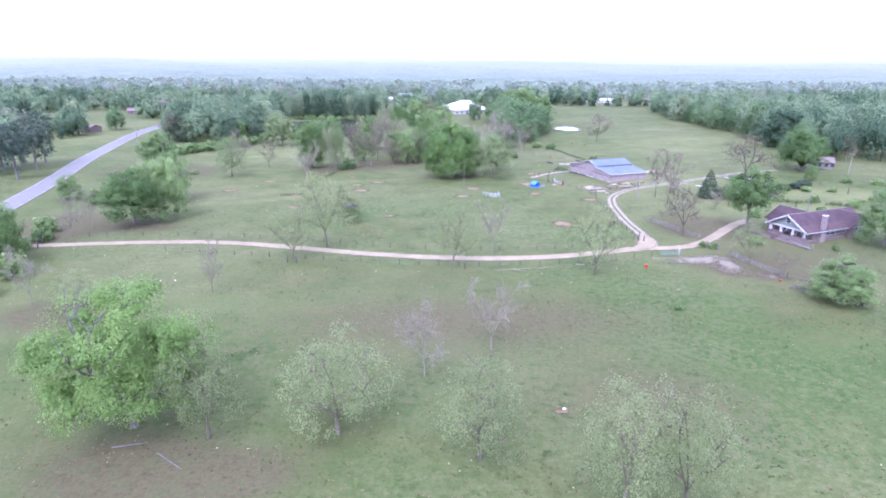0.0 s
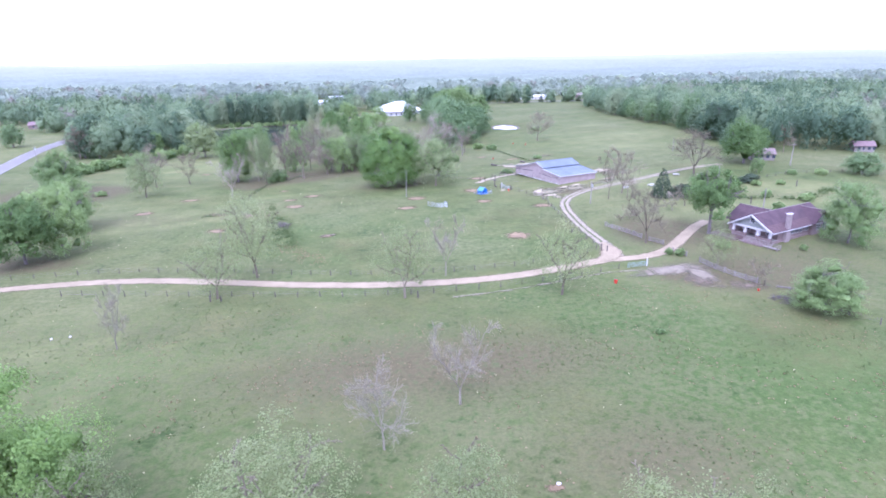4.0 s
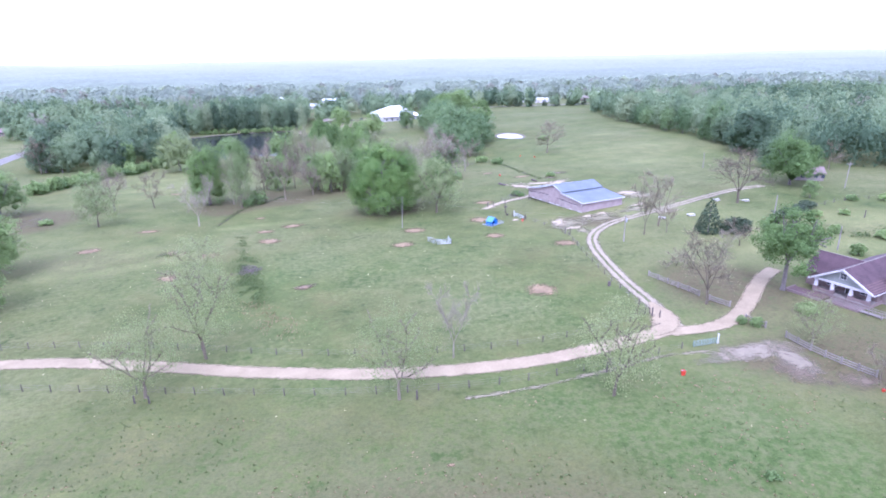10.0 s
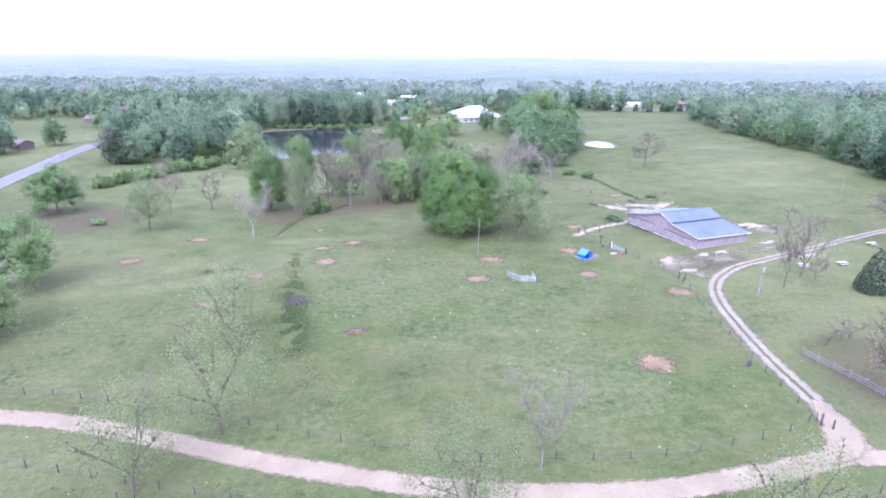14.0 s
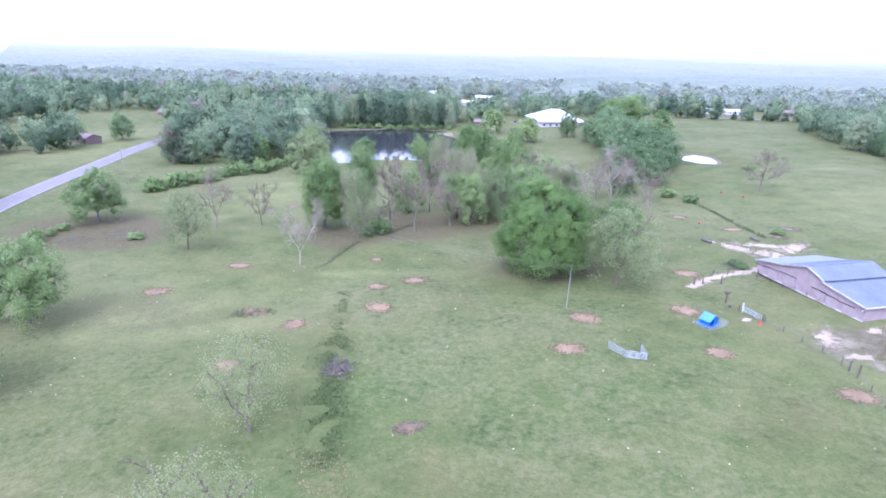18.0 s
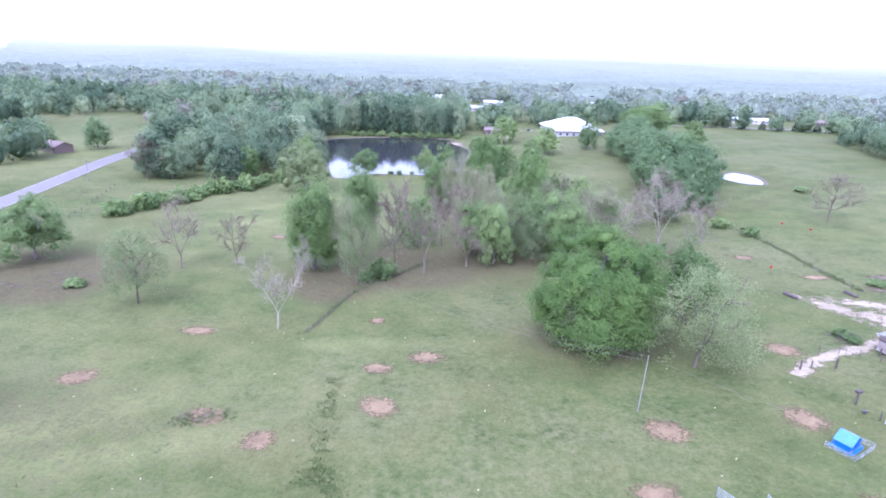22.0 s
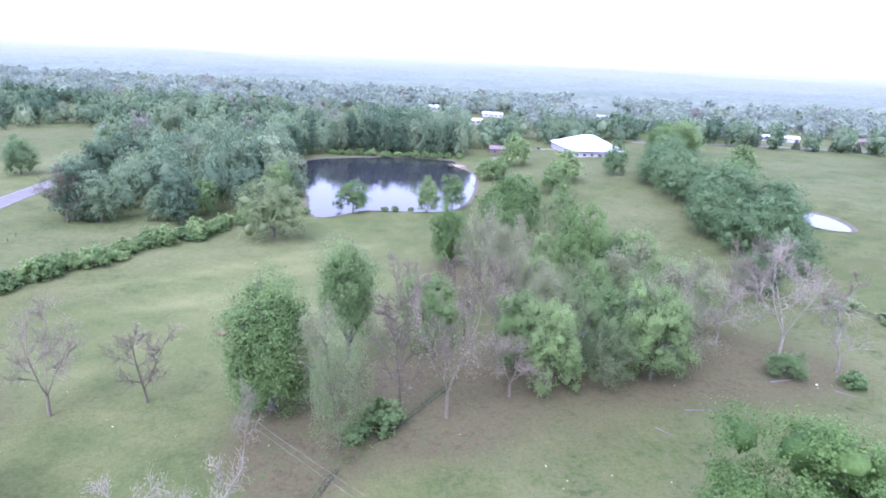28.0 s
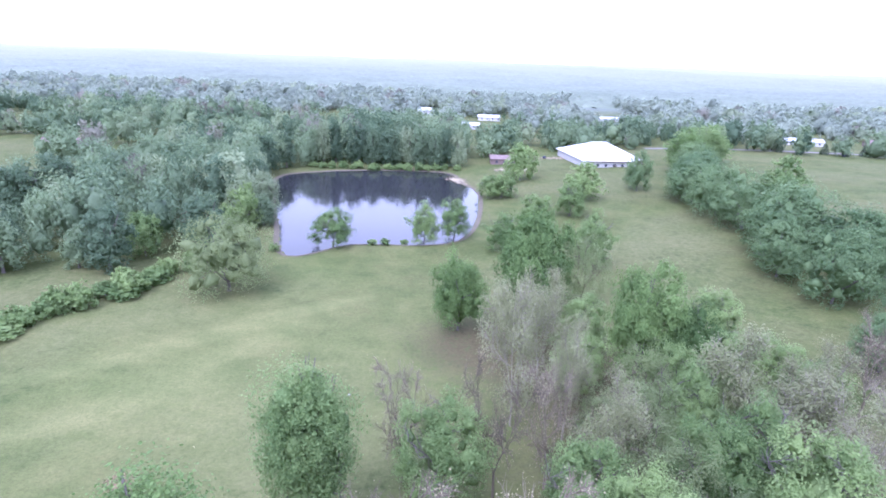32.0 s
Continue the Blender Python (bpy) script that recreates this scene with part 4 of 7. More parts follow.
def species(kind, trunk, crown, height, width):
    SPECIES.setdefault(kind, []).append((trunk, crown, height, width))


def make_species():
    for k in range(3):
        rng = np.random.default_rng(10 + k)
        segs, _ = skeleton_of(rng, 17, 13, 0.16, 5, 2)
        species("oak", branch_mesh("trunk", segs, BARK), lobed_mesh("crown", rng, 20, 19, 0.13, 34 + 2 * k, 14, 34, 0.23, DEEP, ragged=0.14, skirt=0.75, reach=0.68, wild=0.5, flat=0.7), 20, 19)
        species("belt", branch_mesh("trunk", segs[:40], BARK, 4), lobed_mesh("crown", rng, 20, 19, 0.03, 32, 10, 30, 0.25, BELT, wild=0.5, reach=0.67), 20, 19)
    rng = np.random.default_rng(17)
    segs, _ = skeleton_of(rng, 17, 12, 0.34, 6, 2)
    species("high_oak", branch_mesh("trunk", segs, BARK, 7), lobed_mesh("crown", rng, 18, 14.5, 0.3, 30, 13, 36, 0.19, DEEP, ragged=0.17, skirt=0.8, reach=0.68, wild=0.5, flat=0.7), 18, 14.5)
    segs, _ = skeleton_of(rng, 17, 15, 0.14, 6, 2)
    species("pale_oak", branch_mesh("trunk", segs, BARK), lobed_mesh("crown", rng, 20, 22, 0.05, 36, 12, 30, 0.21, AIRY, ragged=0.13, reach=0.67, wild=0.55, core=0.4), 20, 22)
    rng = np.random.default_rng(15)
    segs, _ = skeleton_of(rng, 21, 20, 0.13, 6, 3)
    species("field_oak", branch_mesh("trunk", segs, BARK), lobed_mesh("crown", rng, 21, 22, 0.16, 46, 20, 48, 0.15, OAK, lobe=(0.15, 0.3), ragged=0.19, skirt=0.9, core=0.3, body=0.4, flat=0.55, reach=0.68, wild=0.45, gather=0.42), 21, 22)
    species("great_oak", branch_mesh("trunk", segs, BARK), lobed_mesh("crown", rng, 25, 28, 0.05, 58, 24, 58, 0.155, OAK, lobe=(0.17, 0.31), ragged=0.12, reach=0.7, wild=0.4, gather=0.42, flat=0.66, body=0.5), 25, 28)
    for k in range(3):
        rng = np.random.default_rng(20 + k)
        segs, tips = twiggy(rng, 15, 11, 2 + k % 2, 10, 1, 1)
        species("mid", branch_mesh("trunk", segs, BARK), lobed_mesh("crown", rng, 17, 13, 0.06, 30 + 3 * k, 10, 60, 0.14, MID, core=0.35, ragged=0.14, wild=0.55, reach=0.67), 17, 13)
        species("mid_far", branch_mesh("trunk", segs[:60], BARK, 4), lobed_mesh("crown", rng, 17, 13, 0.05, 26, 6, 18, 0.38, MID, core=0.4), 17, 13)
    for k in range(3):
        rng = np.random.default_rng(30 + k)
        segs, tips = twiggy(rng, 15, 12, 3 - k % 2, 14, 3, 1)
        species("lime", branch_mesh("trunk", [g for g in segs if g[2] > 0.04], TWIG), lobed_mesh("crown", rng, 15, 12, 0.14, 34, 9, 30, 0.115, LIME, solid=0, wild=0.6, gather=0.5, skirt=0.7), 15, 12)
        species("airy", branch_mesh("trunk", [g for g in segs if g[2] > 0.04], TWIG), lobed_mesh("crown", rng, 16, 12.5, 0.1, 40, 10, 44, 0.1, AIRY, solid=0, wild=0.6, gather=0.5), 16, 12.5)
        species("thin", branch_mesh("trunk", [g for g in segs if g[2] > 0.04], TWIG), lobed_mesh("crown", rng, 15, 12, 0.2, 28, 9, 28, 0.105, LIME, solid=0, wild=0.7, gather=0.6, skirt=0.8), 15, 12)
    for k in range(4):
        rng = np.random.default_rng(40 + k)
        segs, tips = twiggy(rng, 16, 13, (1, 2, 3, 4)[k], 13, 3, 2, 0.16 + 0.03 * (k % 2), 0.5 if k else 0.35)
        tips = [tips[i] for i in rng.permutation(len(tips))[:700]]
        slim = [(a, b, r0 * 0.75, r1 * 0.75) for a, b, r0, r1 in segs]
        species("pale_bare", branch_mesh("trunk", slim, PALE_TWIG), spray_mesh("bud_spray", rng, tips, 3, 0.25, 0.06, BUDS), 16, 13)
        species("budding", branch_mesh("trunk", slim, PALE_TWIG), spray_mesh("crown", rng, tips, 20, 0.55, 0.11, CATKINS), 16, 13)
        species("bare", branch_mesh("trunk", segs, TWIG), spray_mesh("bud_spray", rng, tips, 2, 0.25, 0.07, BUDS), 16, 13)
    for k in range(2):
        rng = np.random.default_rng(50 + k)
        segs, tips = twiggy(rng, 15, 12, 2 + k, 8, 1, 1, 0.3, 0.6)
        species("dead", branch_mesh("trunk", segs, PALE_BARK), None, 15, 12)
    for k in range(2):
        rng = np.random.default_rng(60 + k)
        segs, tips = skeleton_of(rng, 20, 8, 0.1, 5, 3, 0.5)
        species("upright", branch_mesh("trunk", segs, BARK), lobed_mesh("crown", rng, 22, 11, 0.03 if not k else 0.25, 44, 16, 50, 0.135, DEEP if not k else MID, lobe=(0.38, 0.7), core=0.4, flat=0.9, crest=0.55, ragged=0.14), 22, 11)
    rng = np.random.default_rng(70)
    segs = [(np.array([0, 0, -0.3]), np.array([0, 0, 8.0]), 0.22, 0.05)]
    pts = []
    for z in np.linspace(0.3, 9, 40):
        n = int(90 * (1 - z / 9.6))
        a = rng.uniform(0, 2 * np.pi, n)
        r = 3.6 * (1 - z / 9.3) ** 0.75 * np.clip(0.5 + z / 1.5, 0, 1) * rng.uniform(0.75, 1.05, n)
        pts.append(np.c_[r * np.cos(a), r * np.sin(a), z + rng.normal(0, 0.15, n)])
    pts = np.concatenate(pts)
    v, f = leaf_quads(rng, pts, pts * (1, 1, 0) / 2 + (0, 0, 0.4), 0.24)
    species("cedar", branch_mesh("trunk", segs, BARK), put_mesh("crown", v, f, DARK), 9, 7.2)
    for k in range(2):
        rng = np.random.default_rng(80 + k)
        segs, _ = skeleton_of(rng, 18, 6, 0.5, 5, 2, 0.9)
        species("pine", branch_mesh("trunk", segs, BARK), crown_mesh("crown", rng, 22, 11, 0.16, 50, 2000, 0.34, PINE, core=0.4), 22, 11)
    for k in range(2):
        rng = np.random.default_rng(90 + k)
        segs, _ = skeleton_of(rng, 2.2, 2.2, 0.1, 5, 2)
        species("shrub", branch_mesh("stems", segs, BARK), lobed_mesh("leaves", rng, 3, 3.6, 0.0, 12, 6, 13, 0.18, MID, lobe=(0.32, 0.58)), 3, 3.6)
    rng = np.random.default_rng(95)
    segs, _ = skeleton_of(rng, 2.2, 2.2, 0.1, 5, 2)
    species("dark_shrub", branch_mesh("stems", segs, BARK), lobed_mesh("leaves", rng, 3, 3.6, 0.0, 14, 6, 14, 0.17, DARK, lobe=(0.32, 0.58)), 3, 3.6)
    for k in range(5):
        rng = np.random.default_rng(100 + k)
        segs, _ = skeleton_of(rng, 14, 6, 0.3, 3, 2)
        crown = lobed_mesh("crown", rng, 18, 10 + k % 3, 0.03, 26, 9, 24, 0.26, WOODS, lobe=(0.32, 0.6))
        mark(crown, "tone", np.full(len(crown.vertices), (0.15, 0.45, 0.7, 0.05, 0.95)[k]))
        mark(crown, "sort", np.full(len(crown.vertices), (0.5, 0.5, 0.1, 0.5, 0.5)[k]))
        species("woods", branch_mesh("trunk", segs, BARK, 4), crown, 18, 10 + k % 3)


make_species()
LOOKS = {
    "oak": ("tree", "broad oak with a dense green lumpy crown", "tree"),
    "great_oak": ("tree", "huge spreading oak with a dense lumpy crown", "tree"),
    "field_oak": ("tree", "spreading oak with layered green boughs", "tree"),
    "high_oak": ("tree", "tall oak with a thick bare lower trunk", "tree"),
    "pale_oak": ("tree", "broad tree with a full pale green crown", "tree"),
    "mid": ("tree", "leafy tree with a fresh green crown", "tree"),
    "lime": ("tree", "young pecan tree with sparse pale yellow-green leaves", "tree"),
    "belt": ("tree", "rounded dark green oak far across the pasture", "tree"),
    "mid_far": ("tree", "leafy green tree far across the pasture", "tree"),
    "airy": ("tree", "airy tree with thin pale green leaves", "tree"),
    "thin": ("tree", "pecan tree with sparse pale spring leaves", "tree"),
    "pale_bare": ("tree", "pale grey leafless tree with fine twigs", "tree"),
    "budding": ("tree", "grey tree hazy with tan-green catkins", "tree"),
    "bare": ("tree", "leafless grey tree with fine twigs", "tree"),
    "dead": ("tree", "dead bleached tree with gnarled branches", "tree"),
    "upright": ("tree", "tall upright tree leafy to the ground", "tree"),
    "cedar": ("cedar", "dark conical cedar on the lawn", "conifer"),
    "pine": ("pine", "dark pine with clumped needles beside the road", "conifer"),
    "dark_shrub": ("shrub", "dark evergreen shrub", "shrub"),
    "shrub": ("shrub", "low rounded green shrub", "shrub"),
    "woods": ("tree", "green woodland tree at the wood's edge", "tree"),
}
TURNS = np.random.default_rng(5)


def tree(kind, x, y, height, width, label="", group="", which=None, lean=0.0):
    name, text, category = LOOKS[kind]
    options = SPECIES[kind]
    trunk, crown, h0, w0 = options[int(TURNS.integers(len(options))) if which is None else which % len(options)]
    m = on_ground(x, y, float(TURNS.uniform(0, 360)))
    if lean:
        m = m @ pose(0, 0, 0, lean, 0, 0)
    ob = thing(name, label or text, category, m @ Matrix.Diagonal((width / w0, width / w0, height / h0, 1)), group)
    share(trunk.name.split(".")[0], trunk, ob)
    if crown:
        c = share(crown.name.split(".")[0], crown, ob)
        if c.name.startswith("bud_spray"):
            c["kind"] = "stuff"
    return ob


# the pasture in front of the road
tree("field_oak", -39.5, 64.5, 20.5, 21, "broad green oak over reddish bare soil", which=0)
tree("lime", -29, 62, 14.7, 9.5, "young tree with pale green leaves beside the oak", which=1)
for x, y, h, w, k in ((-13, 63, 14.8, 14.5, 0), (4.5, 58, 14.4, 11.8, 1), (18.8, 49.5, 16.2, 11.5, 2), (25.5, 50, 14.8, 9.5, 0), (-70, 103.5, 8.5, 9.5, 1)):
    tree("lime", x, y, h, w, group="pecan trees in the near pasture", which=k)
for x, y, h, w, k in ((-2.6, 77.6, 12.6, 9.6, 0), (8, 86, 13.4, 11, 1), (-47.4, 112, 11.7, 7.4, 2), (-80, 105, 12.1, 8.2, 3)):
    tree("pale_bare", x, y, h, w, group="bare trees in the near pasture", which=k)
tree("thin", -38, 172, 15.5, 13.5, "half-leafed pecan tree in the middle pasture", which=1)
# along the dirt road
for x, y, h, w, k in ((-30, 144.5, 19, 13.5, 2), (-36, 133, 14.3, 12.2, 0), (2.4, 126, 15.9, 12.5, 1), (33.5, 121.5, 15.8, 12, 2)):
    tree("thin", x, y, h, w, "pecan tree with sparse spring leaves by the dirt road", "pecan trees along the dirt road", k)
tree("pale_bare", 12, 137.2, 15, 9.4, "leafless grey tree behind the dirt road", which=1)
tree("oak", -103, 127, 19, 15, which=1)
tree("mid", -112, 137, 16, 13)
tree("pale_bare", -100.5, 151.7, 12.5, 8, which=0)
tree("pale_bare", -101, 162, 12.7, 6.5, which=2)
tree("oak", -90, 165, 17.5, 18, "dense green oak of a pair in the pasture", which=2)
tree("mid", -84, 171.5, 19.6, 15, "lighter green tree of a pair in the pasture", which=0)
# round the house and barn
tree("bare", 63.5, 149, 16, 12.5, "large leafless tree inside the board fence", which=3)
tree("cedar", 88.6, 192, 9.2, 7.6)
tree("high_oak", 82, 152.5, 18, 14.8, "tall leafy oak shading the house corner", which=0)
tree("thin", 71, 130, 9.8, 8.2, "small half-leafed tree beside the gate", which=0)
tree("bare", 73.6, 118.8, 5.8, 5.6, "small twiggy pinkish shrub at the fence end", which=1)
tree("mid", 77, 105, 9.8, 13.5, "wide rounded leafy tree on the lawn", which=2)
tree("mid", 109.5, 139, 15.5, 14.5, "leafy tree beside the brick house", which=0)
tree("belt", 176, 212, 9, 15)
tree("bare", 90, 348, 17.8, 19, "lone leafless tree in the far pasture", which=0)
tree("bare", 71.8, 194.5, 16.3, 7.5, which=1, group="bare trees by the barn")
tree("bare", 79, 201, 16.3, 13, which=2, group="bare trees by the barn")
tree("bare", 78.2, 194.6, 9.5, 5.5, which=3, group="bare trees by the barn")
tree("bare", 114, 219, 19.3, 21, "huge spreading bare oak by the lane", which=3)
tree("oak", 147, 240, 20.2, 21, which=1)
tree("mid", 139.5, 220, 6.2, 5.8)
tree("pale_bare", 84, 176, 6.5, 8, "low pinkish bare shrub tree", which=2)
tree("bare", 90, 180, 7, 9, which=1)
# the grove
tree("great_oak", 4, 246, 24.7, 28, "huge spreading oak at the grove's edge", which=0)
tree("oak", 23.5, 260, 18.5, 13, which=1)
tree("airy", 20, 238, 19.9, 19, "pale green leafy tree beside the huge oak", which=2)
tree("upright", -62.5, 276.5, 25.2, 15.5, which=0)
tree("airy", -49, 268, 22.3, 10, "slim light green tree beside the gully", which=1)
tree("upright", -55.6, 296, 26, 11.5, "tall green tree on a bare trunk in the grove", which=1)
tree("budding", -53.5, 275, 20, 9, "thin-leaved pale tree between two dense ones", which=0)
for x, y, h, w, k in ((-42.5, 280.5, 23, 14, 0), (-34.8, 279.5, 26, 17, 1), (-25, 288, 14, 14, 3), (-47, 308.5, 20, 10, 2), (-34.5, 307, 22, 10, 1), (-27.5, 310, 21, 11, 2)):
    tree("bare", x, y, h, w, "tall purplish-grey leafless tree in the grove", "bare trees in the grove", k)
for x, y, h, w in ((-18, 291.5, 18, 12), (-8, 294.5, 14, 12), (0.6, 298.5, 20, 14.5), (-41.5, 305, 16, 13), (-14, 301, 17, 12), (-12.5, 325, 17, 10), (-4.8, 331, 15, 11)):
    tree("airy" if h in (14, 17) else "mid", x, y, h, w, "leafy tree draped with vines in the grove")
for x, y, h, w in ((-9, 304, 17, 11), (-2, 309, 18, 12), (26, 303, 5, 8), (-19, 318, 12, 10), (-20, 338, 13, 12), (3, 334, 15, 12), (13, 338, 13, 12), (-18, 352, 15, 12), (8.8, 356, 15.5, 12), (-14, 315, 16, 12), (-24, 299, 17, 12), (-7, 319, 17, 12), (1, 323, 16, 12), (15, 329, 14, 12), (-34, 425, 13, 13), (-22, 450, 14, 14), (-8, 470, 15, 14), (-41, 498, 11, 11)):
    tree("airy" if h in (12, 16) else "mid", x, y, h, w, "leafy tree in the thick of the grove", "trees in the grove")
for x, y, h, w, k in ((26, 334, 18, 14, 2), (36, 343, 18, 16, 0)):
    tree("bare", x, y, h, w, "grey leafless tree in the grove", "bare trees in the grove", k)
for x, y, h, w, k in ((-32, 325, 27, 12, 0), (-24, 322, 22, 11, 1), (11, 324, 17, 14, 2), (-19, 308, 20, 11, 0), (-27, 342, 20, 12, 2), (7, 305, 16, 12, 0)):
    tree("budding", x, y, h, w, "slim tree with thin pale spring leaves", "thin-leaved trees in the grove", k)
tree("budding", 4.5, 316, 20.5, 23, which=1)
tree("oak", -9, 340, 26, 15.5, "tall rounded green tree above the grove", which=2)
tree("oak", -1.5, 338, 20, 13, which=1)
tree("oak", -43.5, 362, 20.6, 13.8, which=1)
tree("oak", -26.6, 373, 28, 20, which=0)
tree("airy", -14, 381, 20, 13, which=0)
tree("budding", -28, 352, 19, 14, which=1)
tree("mid", -8, 409, 19, 13)
for x, y, h, w, k in ((17.3, 315.7, 16.5, 14, 0), (28.4, 312, 24.4, 20, 3)):
    tree("pale_bare", x, y, h, w, "pale grey leafless tree over bare soil", "bare trees in the grove", k)
tree("dead", 36, 305.5, 11, 12.5)
tree("dead", 42, 318, 13, 12)
tree("bare", 45, 330, 15, 14, which=1)
for x, y, h, w in ((63, 408, 20.8, 25), (50, 419, 24, 30), (50, 452, 22, 27), (44, 490, 20, 27), (55, 520, 20, 25), (38, 350, 12, 13), (47, 385, 20, 20), (52, 365, 15, 16), (59, 392, 19, 20), (57, 434, 23, 24), (47, 470, 22, 24), (49, 507, 20, 24), (60, 545, 20, 24), (42, 404, 18, 18)):
    tree("belt", x, y, h, w, "dark rounded oak in the tree belt", "tree belt along the pasture")
tree("mid_far", 78, 600, 23, 38)
tree("upright", 60, 560, 24, 22)
tree("upright", 75, 575, 24, 22)
tree("mid_far", 82, 497, 19, 20)
tree("belt", 26.5, 515, 19.5, 14)
tree("mid_far", -26, 538, 20, 18)
tree("mid_far", 0, 498, 16.6, 19)
tree("mid_far", -35, 500, 12, 14)
# the meadow and lake shore
tree("mid", -128.5, 262.5, 17.3, 17.5)
tree("airy", -89.5, 245, 18, 13.5, which=1)
tree("bare", -93.3, 267.4, 18.4, 14.5, "open bare tree with pale opening buds", which=3)
tree("bare", -82, 274, 14.8, 12, "open leafless tree on the meadow", which=2)
tree("pale_bare", -56.8, 240.2, 17, 14, "leaning bare tree with pale buds", which=1, lean=8)
tree("pale_bare", -60.9, 262.7, 14, 4.5, "thin snag wrapped in bare vines", which=0, lean=5)
tree("mid", -93.5, 197, 17.8, 16.5)
for x, y, h, w in ((-88, 417, 13.7, 15), (-60, 427, 15, 12), (-50.5, 432, 15.6, 12)):
    tree("mid", x, y, h, w, "small green tree on the lake shore", "trees on the lake shore")
tree("pale_oak", -102, 373, 20.7, 23.5, "broad light green tree near the lake", which=0)
tree("belt", -261, 414, 14.2, 19)
tree("belt", -232, 420, 17.6, 15)
tree("mid", -128, 196, 9, 9)
rng = np.random.default_rng(33)
for k in range(13):
    x, y = -176 + rng.uniform(-22, 14), 262 + rng.uniform(-34, 34)
    if x < -0.27 * (y - 204) - 160:
        tree("pine", x, y, rng.uniform(19, 25), rng.uniform(11, 14), group="pines beside the paved road")
for k, t in enumerate(np.linspace(0, 1, 34)):
    p = spline([(-139, 306), (-136, 321), (-134, 340), (-127, 356), (-121, 376), (-118, 388)])
    x, y = p[int(t * (len(p) - 1))]
    tree("shrub", x + rng.uniform(-3, 3), y + rng.uniform(-3, 3), rng.uniform(2.6, 7), rng.uniform(5, 10), "dense shrub in the hedge line", "hedge line")
for k in range(12):
    t = k / 11
    tree("shrub", -118 - 14 * t + rng.uniform(-3, 3), 190 + 62 * t, rng.uniform(2, 4), rng.uniform(3, 6), "shrub along the field fence", "field hedge")
for x, y, h, w in ((-106, 148, 4, 6), (-110, 156, 5, 7), (-106, 140, 4, 5), (-94, 120, 6, 7), (-92, 108, 5, 6), (-100, 105, 8, 9), (-120, 124, 9, 9)):
    tree("shrub", x, y, h, w)
for k in range(12):
    t = k / 11
    tree("dark_shrub", 94 + (8 * t if k < 5 else 8 + 30 * t) + rng.uniform(-1, 1), 189 + (5 * t if k < 5 else 3 + 19 * t) + rng.uniform(-1, 1), rng.uniform(3, 4.6) if k < 5 else rng.uniform(1.6, 2.6), rng.uniform(4, 5.5), "dark evergreen shrub beside the lawn", "evergreen hedge")
for x, y, h, w in ((68.2, 170, 3.4, 5), (71, 171.5, 3.8, 5.5), (65, 168.5, 2.6, 4)):
    tree("bare", x, y, h, w, "twiggy purplish shrub behind the board fence", "twiggy shrubs")
for x, y, h, w in ((119.5, 184.6, 2.4, 3.6), (67, 138.5, 1.8, 2.5), (65, 140, 1.5, 2.2), (112, 168, 3, 4), (128, 178, 2.6, 5), (96, 136.2, 1.5, 2), (79, 141.5, 2.4, 4), (-104, 408, 2.5, 4), (-76, 421, 2, 4), (-72, 421, 2.5, 3.5), (-66, 424, 2, 3), (-44.4, 274.7, 5.2, 7.4), (-47.5, 271, 3, 5), (36, 300, 3, 5), (73, 285, 1.8, 4.5), (102, 396, 2.5, 7), (60, 330, 3, 7), (54, 340, 3.4, 7), (-108, 250, 2, 5), (51, 254, 1.8, 4), (52, 251.5, 1.5, 3), (44.5, 101.8, 0.8, 2), (150, 215, 2, 4), (160, 213, 2.2, 5), (135, 200, 1.8, 3.5), (126, 200, 2, 4), (120, 202, 2, 4)):
    tree("shrub", x, y, h, w)
for k in range(26):
    t = k / 25
    tree("shrub", -62 - 76 * t + rng.uniform(-3, 3), 560 - 14 * t + rng.uniform(0, 4), rng.uniform(2.5, 5), rng.uniform(4, 7), "shrub on the far lake bank", "bank shrubs")

for k in range(13):
    t = k / 12
    tree("woods", -142 + 82 * t + rng.uniform(-2, 2), 561 + 6 * t + rng.uniform(0, 4), rng.uniform(21, 26), rng.uniform(10, 13), "tall green tree on the far lake shore", "trees on the far lake shore")
for x, y, h, w in ((-124, 450, 17, 12), (-133, 466, 19, 12), (-141, 484, 18, 12), (-150, 503, 20, 12), (-152, 522, 21, 13), (-149, 541, 21, 12), (-118, 434, 12, 11)):
    tree("woods", x, y, h, w, "green tree at the lake's wooded side", "trees on the far lake shore")

# woods near enough to tell tree from tree
WOOD_AREAS = (
    ([(-172, 360), (-150, 366), (-134, 380), (-121, 396), (-119, 436), (-133, 470), (-151, 520), (-140, 552), (-165, 575), (-205, 545), (-196, 450), (-186, 390)], 10.0, 11, 25),
    ([(-150, 556), (-100, 566), (-64, 572), (-50, 600), (-70, 650), (-160, 650), (-175, 600)], 10.5, 15, 27),
    ([(168, 300), (150, 262), (176, 256), (235, 262), (300, 265), (310, 330), (300, 430), (290, 560), (225, 600), (190, 540), (183, 440), (179, 380), (179, 335)], 12.0, 12, 24),
    ([(-140, 120), (-112, 118), (-110, 100), (-100, 90), (-150, 80)], 8.0, 10, 17),
)


def fill(ring, gap, rng):
    """Places inside a ring, no two nearer than gap."""
    ring = np.array(ring, float)
    lo, hi = ring.min(0), ring.max(0)
    xs, ys = np.meshgrid(np.arange(lo[0], hi[0], gap), np.arange(lo[1], hi[1], gap))
    p = np.stack([xs.ravel(), ys.ravel()], -1) + rng.uniform(-0.38, 0.38, (xs.size, 2)) * gap
    return p[rim_distance(p[:, 0], p[:, 1], ring) < 0]


